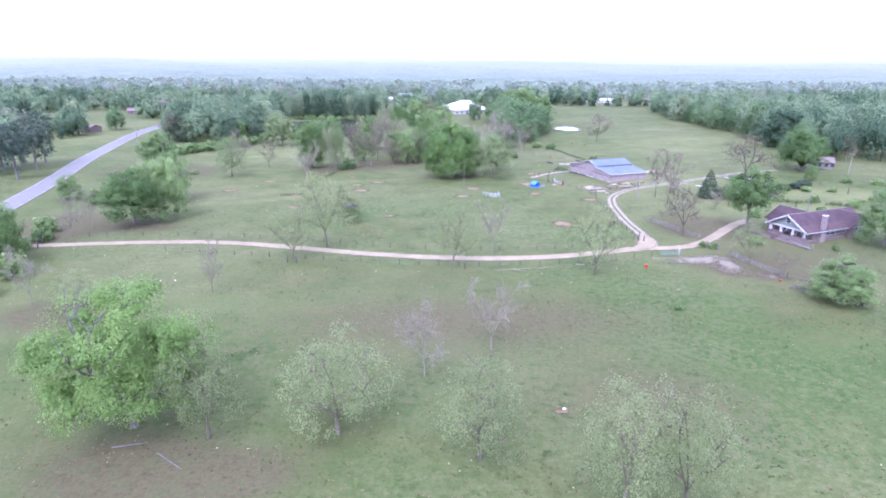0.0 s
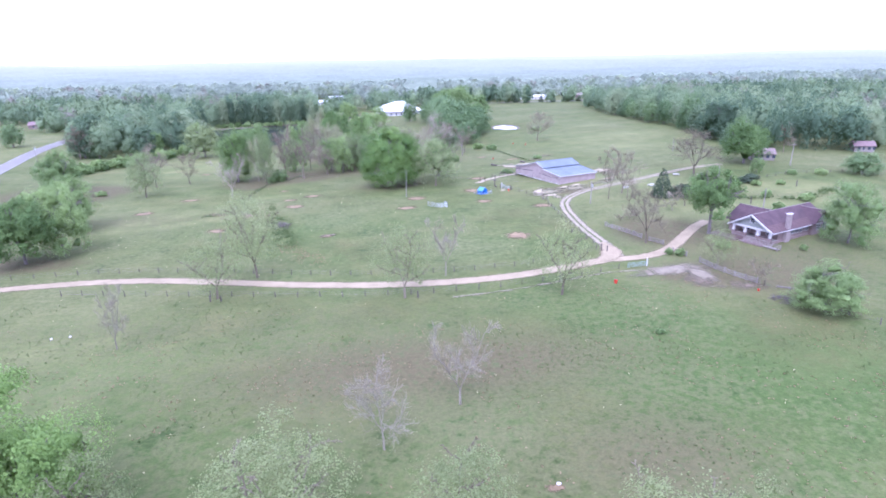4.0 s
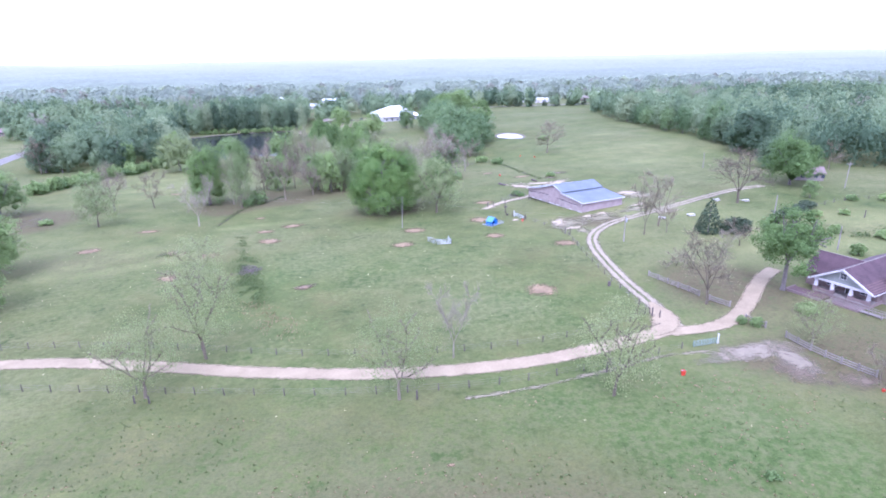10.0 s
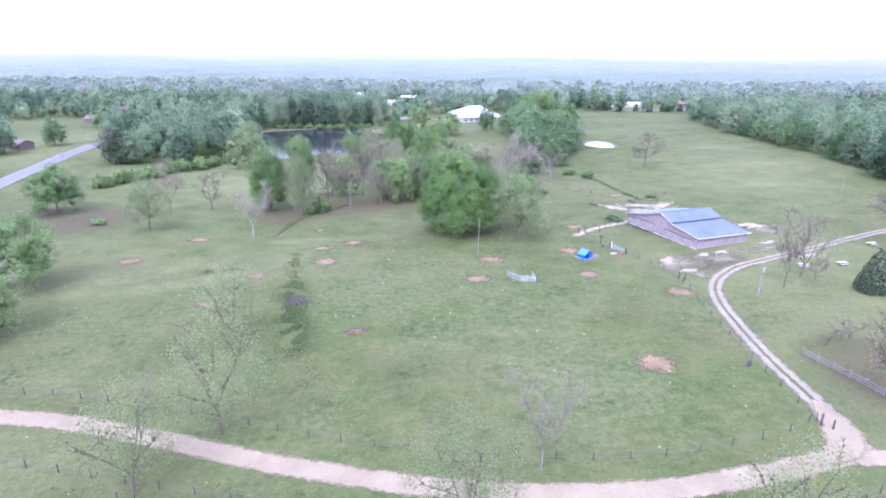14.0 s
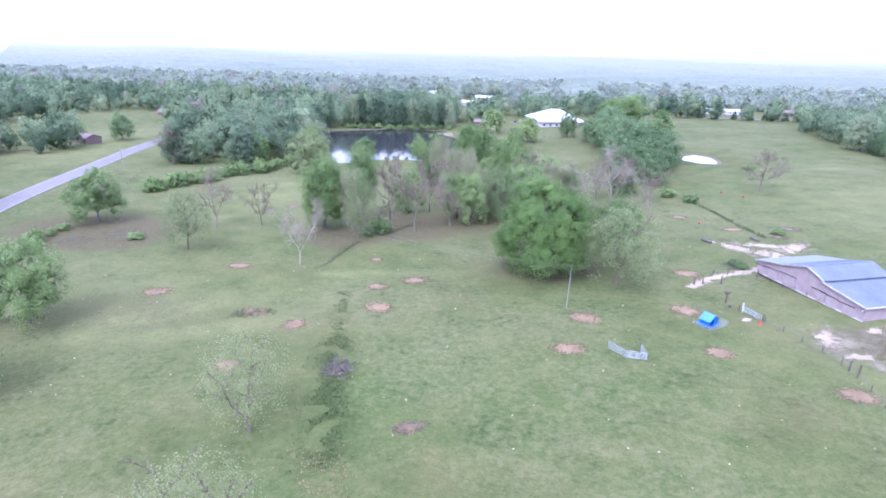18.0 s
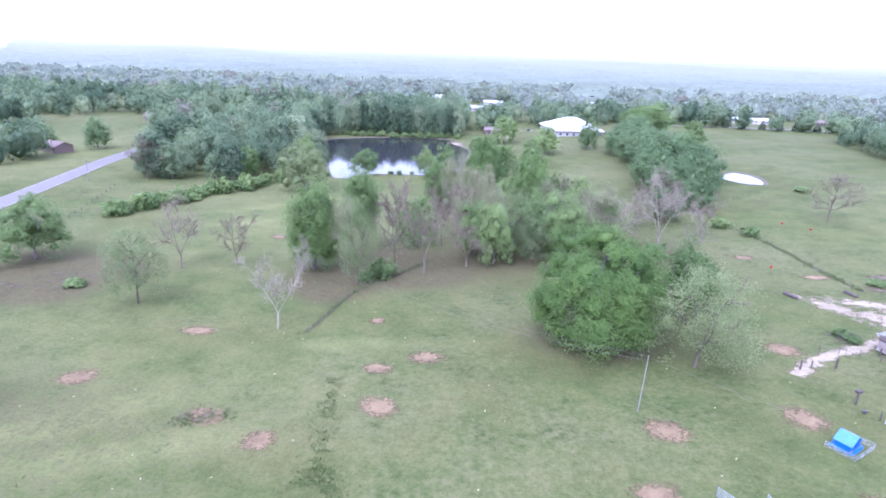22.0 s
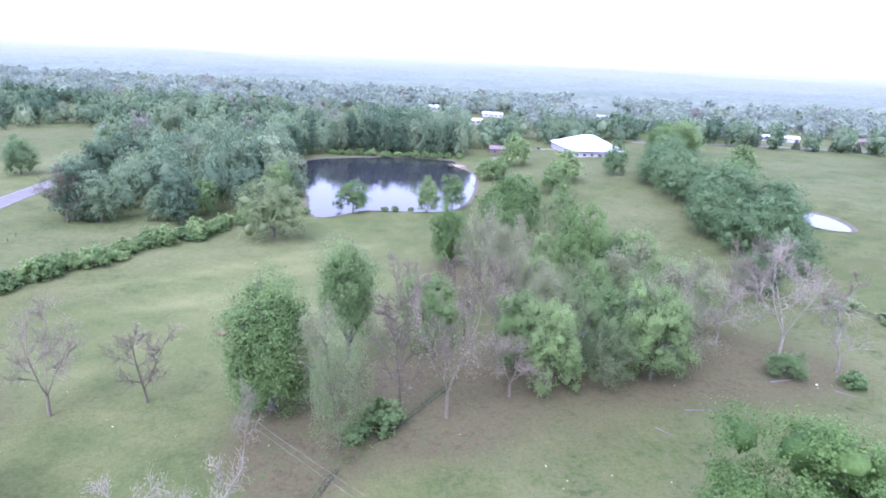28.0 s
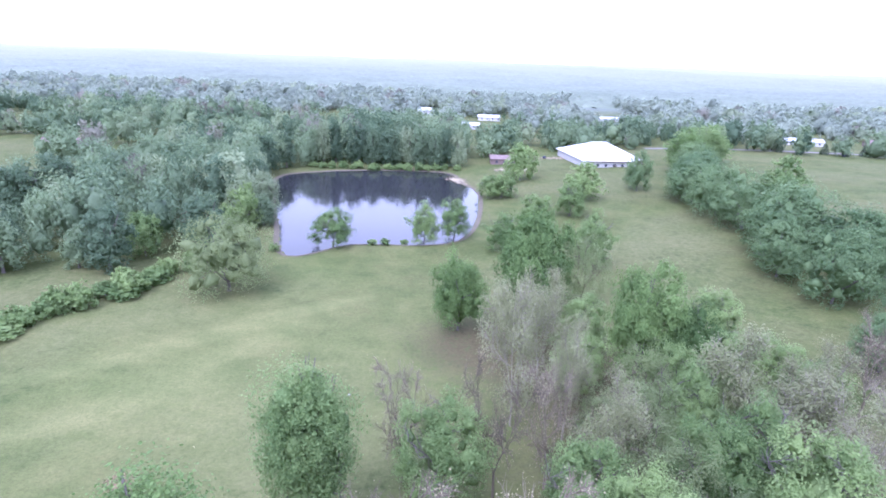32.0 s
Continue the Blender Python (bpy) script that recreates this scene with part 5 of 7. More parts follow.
INNER, INNER_H = [], []
for ring, gap, low, high in WOOD_AREAS:
    for x, y in fill(ring, gap, rng):
        h = rng.uniform(low, high)
        depth = -rim_distance(np.array([x]), np.array([y]), np.array(ring, float))[0]
        if depth > 9 or y > 480 or x > 200:
            INNER.append((x, y))
            INNER_H.append(h)
            continue
        kind = "woods" if rng.uniform() < 0.84 else ("bare" if rng.uniform() < 0.35 else "mid_far")
        if x > 100 and rng.uniform() < 0.4:
            kind = "belt"
        tree(kind, x, y, h, h * rng.uniform(0.65, 0.95), group="woodland edge")


# farther woods, in one sheet of crowns each
CLEAR = [
    [(30, 300), (180, 300), (185, 540), (215, 640), (120, 660), (35, 640)],
    [(-320, 380), (-225, 395), (-235, 480), (-330, 470)],
    [(-60, 540), (100, 530), (105, 610), (-30, 625)],
    [(-165, 430), (-30, 400), (-30, 570), (-165, 570)],
    [(-60, 655), (-35, 650), (-40, 720), (-62, 720)],
    [(-240, 100), (-90, 90), (-120, 340), (-205, 560), (-245, 560), (-225, 400)],
    [(200, 700), (420, 690), (430, 740), (210, 750)],
    [(-420, 620), (-330, 610), (-330, 660), (-420, 670)],
    [(40, 900), (140, 900), (140, 960), (40, 960)],
    [(-330, 480), (-268, 470), (-262, 548), (-330, 570)],
    [(-150, 780), (-95, 780), (-95, 860), (-150, 860)],
    [(-68, 690), (-30, 690), (-30, 815), (-68, 815)],
    [(-80, 680), (-48, 680), (-48, 742), (-80, 742)],
    [(50, 770), (95, 770), (92, 852), (50, 852)],
    [(-238, 545), (-205, 545), (-208, 604), (-238, 604)],
    [(160, 670), (320, 670), (320, 735), (160, 735)],
    [(-400, 900), (-300, 890), (-300, 960), (-400, 960)],
    [(200, 1000), (330, 1000), (330, 1080), (200, 1080)],
]


def crowns(name, places, sizes, shape, leaf, material, label, seed, spread=1.0):
    """Many crowns in one mesh; each has a tone of its own."""
    rng = np.random.default_rng(seed)
    stock = []
    for _ in range(6):
        pts, nrm, mids, radii = lobed_points(rng, 1.0, 1.0, 0.02, *shape, lobe=(0.36, 0.62), core=0.62)
        stock.append(leafy(rng, (pts, nrm, mids[-1:], radii[-1:]), leaf, 1, 0.7))
    out, faces, tone, sort, base = [], [], [], [], 0
    z = gz(places[:, 0], places[:, 1])
    for k, (v, f) in enumerate(stock):
        mine = np.arange(k, len(places), len(stock))
        h = sizes[mine]
        w = h * rng.uniform(0.6, 1.05, len(mine)) * spread
        a = rng.uniform(0, 2 * np.pi, len(mine))
        c, s = np.cos(a)[:, None], np.sin(a)[:, None]
        x, y = v[:, 0] * c - v[:, 1] * s, v[:, 0] * s + v[:, 1] * c
        out.append(np.stack([x * w[:, None] + places[mine, 0, None], y * w[:, None] + places[mine, 1, None], v[:, 2] * h[:, None] + z[mine, None]], -1).reshape(-1, 3))
        faces.append((f[None] + (base + np.arange(len(mine)) * len(v))[:, None, None]).reshape(-1, 3))
        tone.append(np.repeat(rng.uniform(0, 1, len(mine)), len(v)))
        sort.append(np.repeat(rng.uniform(0, 1, len(mine)), len(v)))
        base += len(mine) * len(v)
    me = put_mesh(name, np.concatenate(out), np.concatenate(faces), material, True)
    mark(me, "tone", np.concatenate(tone))
    mark(me, "sort", np.concatenate(sort))
    tagged(new(name, me), label, "woods", kind="stuff")


def canopy(near, far_end):
    """The unbroken tree tops beyond, rising gently to the skyline."""
    ys = [near]
    while ys[-1] < far_end:
        ys.append(ys[-1] + 4.5 * (ys[-1] / near) ** 1.5)
    ys = np.array(ys)[:, None]
    u = np.linspace(-1, 1, 430)[None, :]
    x, y = u * ys * 0.95 + 0.06 * ys, ys + 0 * u
    g = np.random.default_rng(71)
    x, y = x + g.uniform(-1.5, 1.5, x.shape) * ys / near, y + g.uniform(-1.2, 1.2, y.shape) * ys / near
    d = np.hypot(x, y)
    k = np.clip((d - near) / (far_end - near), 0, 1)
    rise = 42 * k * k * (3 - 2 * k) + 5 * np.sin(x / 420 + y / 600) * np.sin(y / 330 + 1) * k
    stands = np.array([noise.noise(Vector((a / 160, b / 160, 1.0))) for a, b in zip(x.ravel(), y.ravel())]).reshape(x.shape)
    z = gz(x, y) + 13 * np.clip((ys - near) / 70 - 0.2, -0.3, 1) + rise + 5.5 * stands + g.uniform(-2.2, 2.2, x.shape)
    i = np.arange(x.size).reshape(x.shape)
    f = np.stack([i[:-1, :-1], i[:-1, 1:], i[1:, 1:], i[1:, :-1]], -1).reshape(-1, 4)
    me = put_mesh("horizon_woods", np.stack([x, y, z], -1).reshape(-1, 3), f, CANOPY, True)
    # sets how much haze the canopy colour carries
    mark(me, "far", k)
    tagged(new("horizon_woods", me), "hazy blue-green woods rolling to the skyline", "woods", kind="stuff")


def scatter(gap, near, far, half, rng):
    """Places in a wedge ahead of the flight, leaving the clearings open."""
    ys = np.arange(near, far, gap)
    p = []
    for y in ys:
        reach = half(y)
        xs = np.arange(-reach - 0.12 * y, reach + 0.26 * y, gap)
        p.append(np.stack([xs, np.full(len(xs), y)], -1))
    p = np.concatenate(p)
    p = p + rng.uniform(-0.9, 0.9, p.shape) * gap
    keep = np.ones(len(p), bool)
    for ring in CLEAR + [w[0] for w in WOOD_AREAS]:
        keep &= rim_distance(p[:, 0], p[:, 1], np.array(ring, float)) > 4
    gaps = np.array([noise.noise(Vector((x / 130, y / 130, 3.0))) for x, y in p])
    return p[keep & (gaps < 0.36)]


crowns("woods", np.array(INNER), np.array(INNER_H), (16, 6, 12), 0.032, WOODS, "spring woods beside the lake and pasture", 6, spread=0.85)
p = scatter(14, 330, 720, lambda y: 110 + y * 0.72, rng)
p = p[(p[:, 1] > 560) | (p[:, 0] < -205) | (p[:, 0] > 185)]
crowns("woods", p, rng.uniform(9, 21, len(p)), (11, 5, 10), 0.047, WOODS, "mixed spring woods behind the pasture", 7, spread=1.1)
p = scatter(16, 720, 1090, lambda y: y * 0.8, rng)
crowns("far_woods", p, rng.uniform(9, 18, len(p)), (8, 4, 8), 0.065, HAZED_WOODS, "distant woods stretching to the horizon", 8, spread=1.5)
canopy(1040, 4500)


# ---- barn ----
def build_barn():
    W, D = 28.4, 16.6
    m = pose(64, 221.3, float(gz(66, 230)) - 0.15, 0, 0, 21)
    barn = thing("barn", "large weathered barn with blue-grey sheet metal roof", "barn", m)
    # local x runs along the ridge, y across the gable front
    eave, apex = 3.3, 6.4
    y1, y2, y3 = 10.3, 14.5, 20.5
    z1, z1u, z3 = 4.5, 4.9, 4.7
    prof = [(0, 0), (W, 0), (W, 3.0), (y3, z3), (y2, apex), (y1, z1u), (y1, z1), (0, eave)]
    bm = bmesh.new()
    for x0, x1 in ((0, 0.2), (D - 0.2, D)):
        a, b = ([bm.verts.new((x, y, z)) for y, z in prof] for x in (x0, x1))
        bm.faces.new(a[::-1])
        bm.faces.new(b)
        for i in range(len(a)):
            j = (i + 1) % len(a)
            bm.faces.new((a[i], a[j], b[j], b[i]))
    bmesh.ops.recalc_face_normals(bm, faces=bm.faces)
    part("gable_wall", bm, BARN_WALL, barn)
    part("side_wall", box(0.2, D - 0.2, 0, 0.2, 0, eave), BARN_WALL, barn)
    part("side_wall", box(0.2, D - 0.2, W - 0.2, W, 0, 3.0), BARN_WALL, barn)
    o = 0.5
    part("lower_roof", slab([(-o, -o, eave - 0.05), (D + o, -o, eave - 0.05), (D + o, y1 + 0.1, z1 + 0.12), (-o, y1 + 0.1, z1 + 0.12)], 0.1), TIN, barn)
    part("upper_roof", slab([(-o, y1 - 0.6, z1u - 0.05), (D + o, y1 - 0.6, z1u - 0.05), (D + o, y2, apex + 0.12), (-o, y2, apex + 0.12)], 0.1), TIN, barn)
    part("upper_roof", slab([(-o, y2, apex + 0.12), (D + o, y2, apex + 0.12), (D + o, y3, z3 + 0.12), (-o, y3, z3 + 0.12)], 0.1), TIN, barn)
    part("lower_roof", slab([(-o, y3, z3 + 0.1), (D + o, y3, z3 + 0.1), (D + o, W + o, 3.05), (-o, W + o, 3.05)], 0.1), TIN, barn)
    # standing seams on the sheets
    for k in range(20):
        x = -o + 0.15 + k * (D + 2 * o - 0.3) / 19
        for a, b in (((x, -o, eave), (x, y1, z1 + 0.15)), ((x, y1 - 0.6, z1u), (x, y2, apex + 0.15)), ((x, y2, apex + 0.15), (x, y3, z3 + 0.15))):
            part("roof_seam", bar(a, b, 0.035, sides=4), TIN, barn)
    part("ridge_cap", bar((-o, y2, apex + 0.14), (D + o, y2, apex + 0.14), 0.14), TIN, barn)
    for a, b in (((-o, -o, eave - 0.1), (-o, y1, z1 + 0.05)), ((-o, y1 - 0.6, z1u - 0.1), (-o, y2, apex + 0.05)), ((-o, y2, apex + 0.05), (-o, y3, z3)), ((-o, y3, z3), (-o, W + o, 3.0))):
        part("rake_trim", slab([Vector(a) + Vector((0, 0, 0.12)), Vector(b) + Vector((0, 0, 0.12)), Vector(b) + Vector((0.12, 0, 0.12)), Vector(a) + Vector((0.12, 0, 0.12))], 0.26), WHITE, barn, "white rake trim board")
    part("eave_trim", box(-o, D + o, -o - 0.04, -o + 0.04, eave - 0.25, eave + 0.02), WHITE, barn, "white eave trim")
    part("skirt_board", box(-0.03, 0.0, 0.0, W, 0.0, 0.35), CONCRETE, barn)
    for y, w, h in ((2.2, 2.4, 2.1), (6.0, 2.6, 2.2), (9.0, 2.2, 2.4), (17.0, 3.0, 2.6), (22.0, 2.6, 2.3), (26.0, 2.0, 2.0)):
        door = part("sliding_door", box(-0.09, -0.02, y, y + w, 0.1, h, bevel=0.01), BARN_DOOR, barn, "pale board sliding door")
        part("door_rail", box(-0.14, -0.04, y - 0.2, y + w * 1.6, h + 0.03, h + 0.14), DARK_GAP, barn)
    part("ridge_light", bar((-0.3, 0.3, 2.4), (-0.05, 0.3, 2.4), 0.12, 0.2), WHITE, barn, "round white lamp at the barn corner")
    for k in range(24):
        part("board_batten", box(-0.02, 0.0, 0.6 + k * 1.18, 0.66 + k * 1.18, 0.35, 2.5), BARN_WALL, barn)
    for k in range(16):
        part("board_batten", box(0.6 + k * 1.12, 0.66 + k * 1.12, -0.025, 0.0, 0.1, 2.4), BARN_WALL, barn)


build_barn()


# ---- brick house ----
def window_in(parent, x, y, z, w, h, axis, frame_mat=WHITE):
    """A sash window on a wall; axis x: the wall runs along x and faces -y; axis y: it runs along y and faces -x."""
    def b(u0, u1, v0, v1, d0, d1):
        return box(x + u0, x + u1, y - d1, y - d0, z + v0, z + v1) if axis == "x" else box(x - d1, x - d0, y + u0, y + u1, z + v0, z + v1)
    win = part("window", b(0, w, 0, h, -0.02, 0.03), GLASS, parent, "dark sash window")
    for u0, u1, v0, v1 in ((-0.1, 0, -0.1, h + 0.1), (w, w + 0.1, -0.1, h + 0.1), (0, w, h, h + 0.1), (0, w, -0.1, 0), (0, w, h / 2 - 0.03, h / 2 + 0.03), (w / 2 - 0.02, w / 2 + 0.02, 0, h)):
        part("window_frame", b(u0, u1, v0, v1, 0.03, 0.08), frame_mat, win)


def build_house():
    m = pose(90.7, 140.7, float(gz(98, 146)) - 0.1, 0, 0, 22.5)
    house = thing("brick_house", "old brick bungalow with dark red shingle roof and white porch", "house", m)
    W, L = 10.6, 23.0  # porch front along y (0 to W), body along x
    floor, eave, apex = 0.7, 3.4, 6.4
    part("foundation", box(0.1, L - 0.1, 0.1, W - 0.1, -0.3, floor), BRICK, house)
    px = 3.2
    part("front_wall", box(px, px + 0.25, 0.3, W - 0.3, floor, eave), BRICK, house)
    part("side_wall", box(px + 0.25, L, 0.3, 0.55, floor, eave), BRICK, house)
    part("side_wall", box(px + 0.25, L, W - 0.55, W - 0.3, floor, eave), BRICK, house)
    part("back_wall", box(L - 0.25, L, 0.55, W - 0.55, floor, eave), BRICK, house)
    part("porch_floor", box(0.0, px, 0.1, W - 0.1, floor, floor + 0.08), WOOD, house)
    # gable front
    g = bmesh.new()
    a, b = ([g.verts.new((x, y, z)) for y, z in ((0.2, eave), (W - 0.2, eave), (W / 2, apex - 0.25))] for x in (0.25, 0.4))
    g.faces.new(a)
    g.faces.new(b[::-1])
    for i in range(3):
        g.faces.new((a[(i + 1) % 3], a[i], b[i], b[(i + 1) % 3]))
    bmesh.ops.recalc_face_normals(g, faces=g.faces)
    gable = part("porch_gable", g, GREY_SIDING, house, "grey-green siding in the porch gable")
    for k in range(9):
        z = eave + 0.3 + 0.33 * k
        half = (W / 2 - 0.4) * (1 - (z - eave) / (apex - 0.4 - eave))
        if half > 0.2:
            part("siding_board", box(0.225, 0.25, W / 2 - half, W / 2 + half, z, z + 0.05), GREY_SIDING, gable)
    part("porch_beam", box(0.1, 0.45, 0.1, W - 0.1, eave - 0.45, eave), WHITE, house, "white porch beam")
    window_in(house, 0.24, W / 2 - 0.55, eave + 1.0, 1.1, 1.1, "y")
    rise = (apex - eave) / (W / 2)
    ov = 0.7
    z_e = eave - ov * rise
    xr = 15.5
    for y0 in (-ov, W + ov):
        part("main_roof", slab([(-0.6, y0, z_e + 0.12), (L + 0.5, y0, z_e + 0.12), (L + 0.5, W / 2, apex + 0.12), (-0.6, W / 2, apex + 0.12)], 0.16), SHINGLE, house, "dark red weathered shingle slope")
        part("rake_board", slab([(-0.66, y0, z_e + 0.2), (-0.66, W / 2, apex + 0.2), (-0.5, W / 2, apex + 0.2), (-0.5, y0, z_e + 0.2)], 0.34), WHITE, house, "white rake board")
        part("gutter", box(-0.6, L + 0.5, y0 - 0.06 if y0 < 0 else y0 - 0.04, y0 + 0.04 if y0 < 0 else y0 + 0.06, z_e - 0.1, z_e + 0.06), WHITE, house, "white eave gutter")
    # courses of shingles
    slope = math.hypot(W / 2 + ov, apex - z_e)
    for k in range(14):
        f = (k + 0.5) / 14
        y, z = -ov + (W / 2 + ov) * f, z_e + 0.125 + (apex - z_e) * f
        part("shingle_course", slab([(-0.55, y, z + 0.01), (L + 0.45, y, z + 0.01), (L + 0.45, y + 0.22, z + 0.01 + 0.22 * rise), (-0.55, y + 0.22, z + 0.01 + 0.22 * rise)], 0.012), SHINGLE if k > 4 else RUST, house)
    part("ridge_cap", bar((-0.6, W / 2, apex + 0.14), (L + 0.5, W / 2, apex + 0.14), 0.1), WOOD, house, "pale ridge cap")
    # cross wings
    for x0, x1, y_out, sgn in ((3.4, 13.4, W + 3.6, 1), (15.4, 22.4, -0.9, -1)):
        xm, top = (x0 + x1) / 2, apex - 0.15
        y_in = W / 2
        wy0, wy1 = sorted((y_out, W - 0.4 if sgn > 0 else 0.4))
        part("wing_wall", box(x0 + 0.4, x1 - 0.4, wy0 + (0.3 if sgn < 0 else 0), wy1 - (0.3 if sgn > 0 else 0), -0.2, eave), BRICK, house)
        for xe in (x0 - 0.3, x1 + 0.3):
            part("wing_roof", slab([(xe, y_out + sgn * 0.5, eave - 0.2), (xe, y_in, eave - 0.2), (xm, y_in, top + 0.1), (xm, y_out + sgn * 0.5, top + 0.1)], 0.16), SHINGLE, house, "dark red shingle wing roof")
        t = bmesh.new()
        p = [t.verts.new(q) for q in ((x0 + 0.4, y_out - sgn * 0.35, eave), (x1 - 0.4, y_out - sgn * 0.35, eave), (xm, y_out - sgn * 0.35, top - 0.2))]
        q = [t.verts.new(v.co + Vector((0, -sgn * 0.2, 0))) for v in p]
        t.faces.new(p)
        t.faces.new(q[::-1])
        for i in range(3):
            t.faces.new((p[(i + 1) % 3], p[i], q[i], q[(i + 1) % 3]))
        bmesh.ops.recalc_face_normals(t, faces=t.faces)
        part("wing_gable", t, GREY_SIDING, house)
        part("wing_ridge_cap", bar((xm, y_out + sgn * 0.5, top + 0.12), (xm, y_in, top + 0.12), 0.08), WOOD, house)
    # porch columns on brick piers
    for y in (0.5, 3.6, 7.0, W - 0.5):
        part("pier", box(0.05, 0.75, y - 0.4, y + 0.4, -0.3, 1.6), BRICK, house)
        col = bmesh.new()
        for (r0, z0), (r1, z1) in (((0.3, 1.6), (0.2, eave - 0.45)),):
            v0 = [col.verts.new((0.4 + sx * r0, y + sy * r0, z0)) for sx, sy in ((-1, -1), (1, -1), (1, 1), (-1, 1))]
            v1 = [col.verts.new((0.4 + sx * r1, y + sy * r1, z1)) for sx, sy in ((-1, -1), (1, -1), (1, 1), (-1, 1))]
            col.faces.new(v0[::-1])
            col.faces.new(v1)
            for i in range(4):
                col.faces.new((v0[i], v0[(i + 1) % 4], v1[(i + 1) % 4], v1[i]))
        part("porch_column", col, WHITE, house, "tapered white porch column")
    for y0, y1 in ((0.9, 3.2), (7.4, W - 0.9)):
        part("porch_rail", box(0.25, 0.55, y0, y1, floor, 1.35), BRICK, house, "low brick porch wall")
    window_in(house, px, 1.6, 1.5, 1.6, 1.5, "y")
    window_in(house, px, 7.6, 1.5, 1.8, 1.5, "y")
    door = part("front_door", box(px - 0.06, px, 4.8, 5.8, floor + 0.08, 2.85), DARK_GAP, house, "dark front door")
    part("door_frame", box(px - 0.09, px - 0.005, 4.65, 4.8, floor + 0.08, 3.0), WHITE, door)
    part("door_frame", box(px - 0.09, px - 0.005, 5.8, 5.95, floor + 0.08, 3.0), WHITE, door)
    for x in (8.2, 10.0, 11.8, 14.2):
        window_in(house, x, 0.3, 1.5, 1.2, 1.5, "x")
    window_in(house, 17.5, -0.62, 1.4, 1.4, 1.5, "x")
    window_in(house, 20.0, -0.62, 1.4, 1.2, 1.5, "x")
    # chimney on the side wall
    part("chimney", box(5.2, 6.9, -0.55, 0.35, -0.3, 2.6), CHIMNEY, house, "tall pale brick chimney")
    part("chimney_shaft", box(5.45, 6.65, -0.5, 0.3, 2.6, 6.9), CHIMNEY, house)
    part("chimney_cap", box(5.35, 6.75, -0.6, 0.4, 6.9, 7.1, bevel=0.03), CONCRETE, house, "pale concrete chimney cap")
    part("flue", bar((6.05, -0.1, 7.1), (6.05, -0.1, 7.4), 0.2), CHIMNEY, house)
    # front walk, ramp and rails
    part("walk_slab", box(-2.6, 0.0, 0.4, 6.5, -0.25, 0.25), BRICK, house)
    for k in range(3):
        part("step", box(-0.35 * (k + 1), -0.35 * k, 4.0, 6.6, 0, floor - 0.2 * (k + 1) + 0.05), BRICK, house)
    for x in (-2.5, -1.2):
        part("ramp_rail", bar((x, -3.4, 1.0), (x, 5.2, 1.15), 0.05), WOOD, house)
        part("ramp_rail", bar((x, -3.4, 0.6), (x, 5.2, 0.75), 0.05), WOOD, house)
        for y in (-3.4, -1.2, 1.0, 3.1, 5.2):
            part("ramp_post", box(x - 0.06, x + 0.06, y - 0.06, y + 0.06, -0.3, 1.2), WOOD, house)
    part("ramp_deck", box(-2.4, -1.3, -3.4, 0.4, 0.1, 0.22), WOOD, house)
    part("planter_wall", box(-3.3, -3.0, 6.9, 14.0, -0.3, 0.45), BRICK, house)
    part("planter_wall", box(-3.0, 0.2, 13.7, 14.0, -0.3, 0.45), BRICK, house)
    part("planter_bed", box(-3.0, 0.0, 6.9, 13.7, -0.3, 0.3), RUST, house, "brown leaf-strewn planting bed")


build_house()


# ---- plain far buildings ----
def far_house(x, y, turn, length, depth, wall_h, roof_h, roof, wall, label, name="house", windows=4):
    ob = thing(name, label, "house", on_ground(x, y, turn))
    w = wall
    part("wall", box(0, length, 0, depth, -0.5, wall_h), w, ob)
    o = 0.6
    for y0 in (-o, depth + o):
        part("roof", slab([(-o, y0, wall_h - 0.1), (length + o, y0, wall_h - 0.1), (length + o, depth / 2, wall_h + roof_h), (-o, depth / 2, wall_h + roof_h)], 0.15), roof, ob)
    for x0, x1 in ((0.0, 0.15), (length - 0.15, length)):
        g = bmesh.new()
        a, b = ([g.verts.new((x, yy, z)) for yy, z in ((0, wall_h), (depth, wall_h), (depth / 2, wall_h + roof_h - 0.1))] for x in (x0, x1))
        g.faces.new(a)
        g.faces.new(b[::-1])
        for i in range(3):
            g.faces.new((a[(i + 1) % 3], a[i], b[i], b[(i + 1) % 3]))
        part("gable", g, w, ob)
    for k in range(windows):
        u = length * (k + 0.6) / windows
        part("window", box(u, u + 1.2, -0.05, 0.0, 1.0, 2.3), GLASS, ob)
    part("door", box(length * 0.5, length * 0.5 + 1, -0.06, 0.0, 0.0, 2.1), WOOD, ob)
    return ob




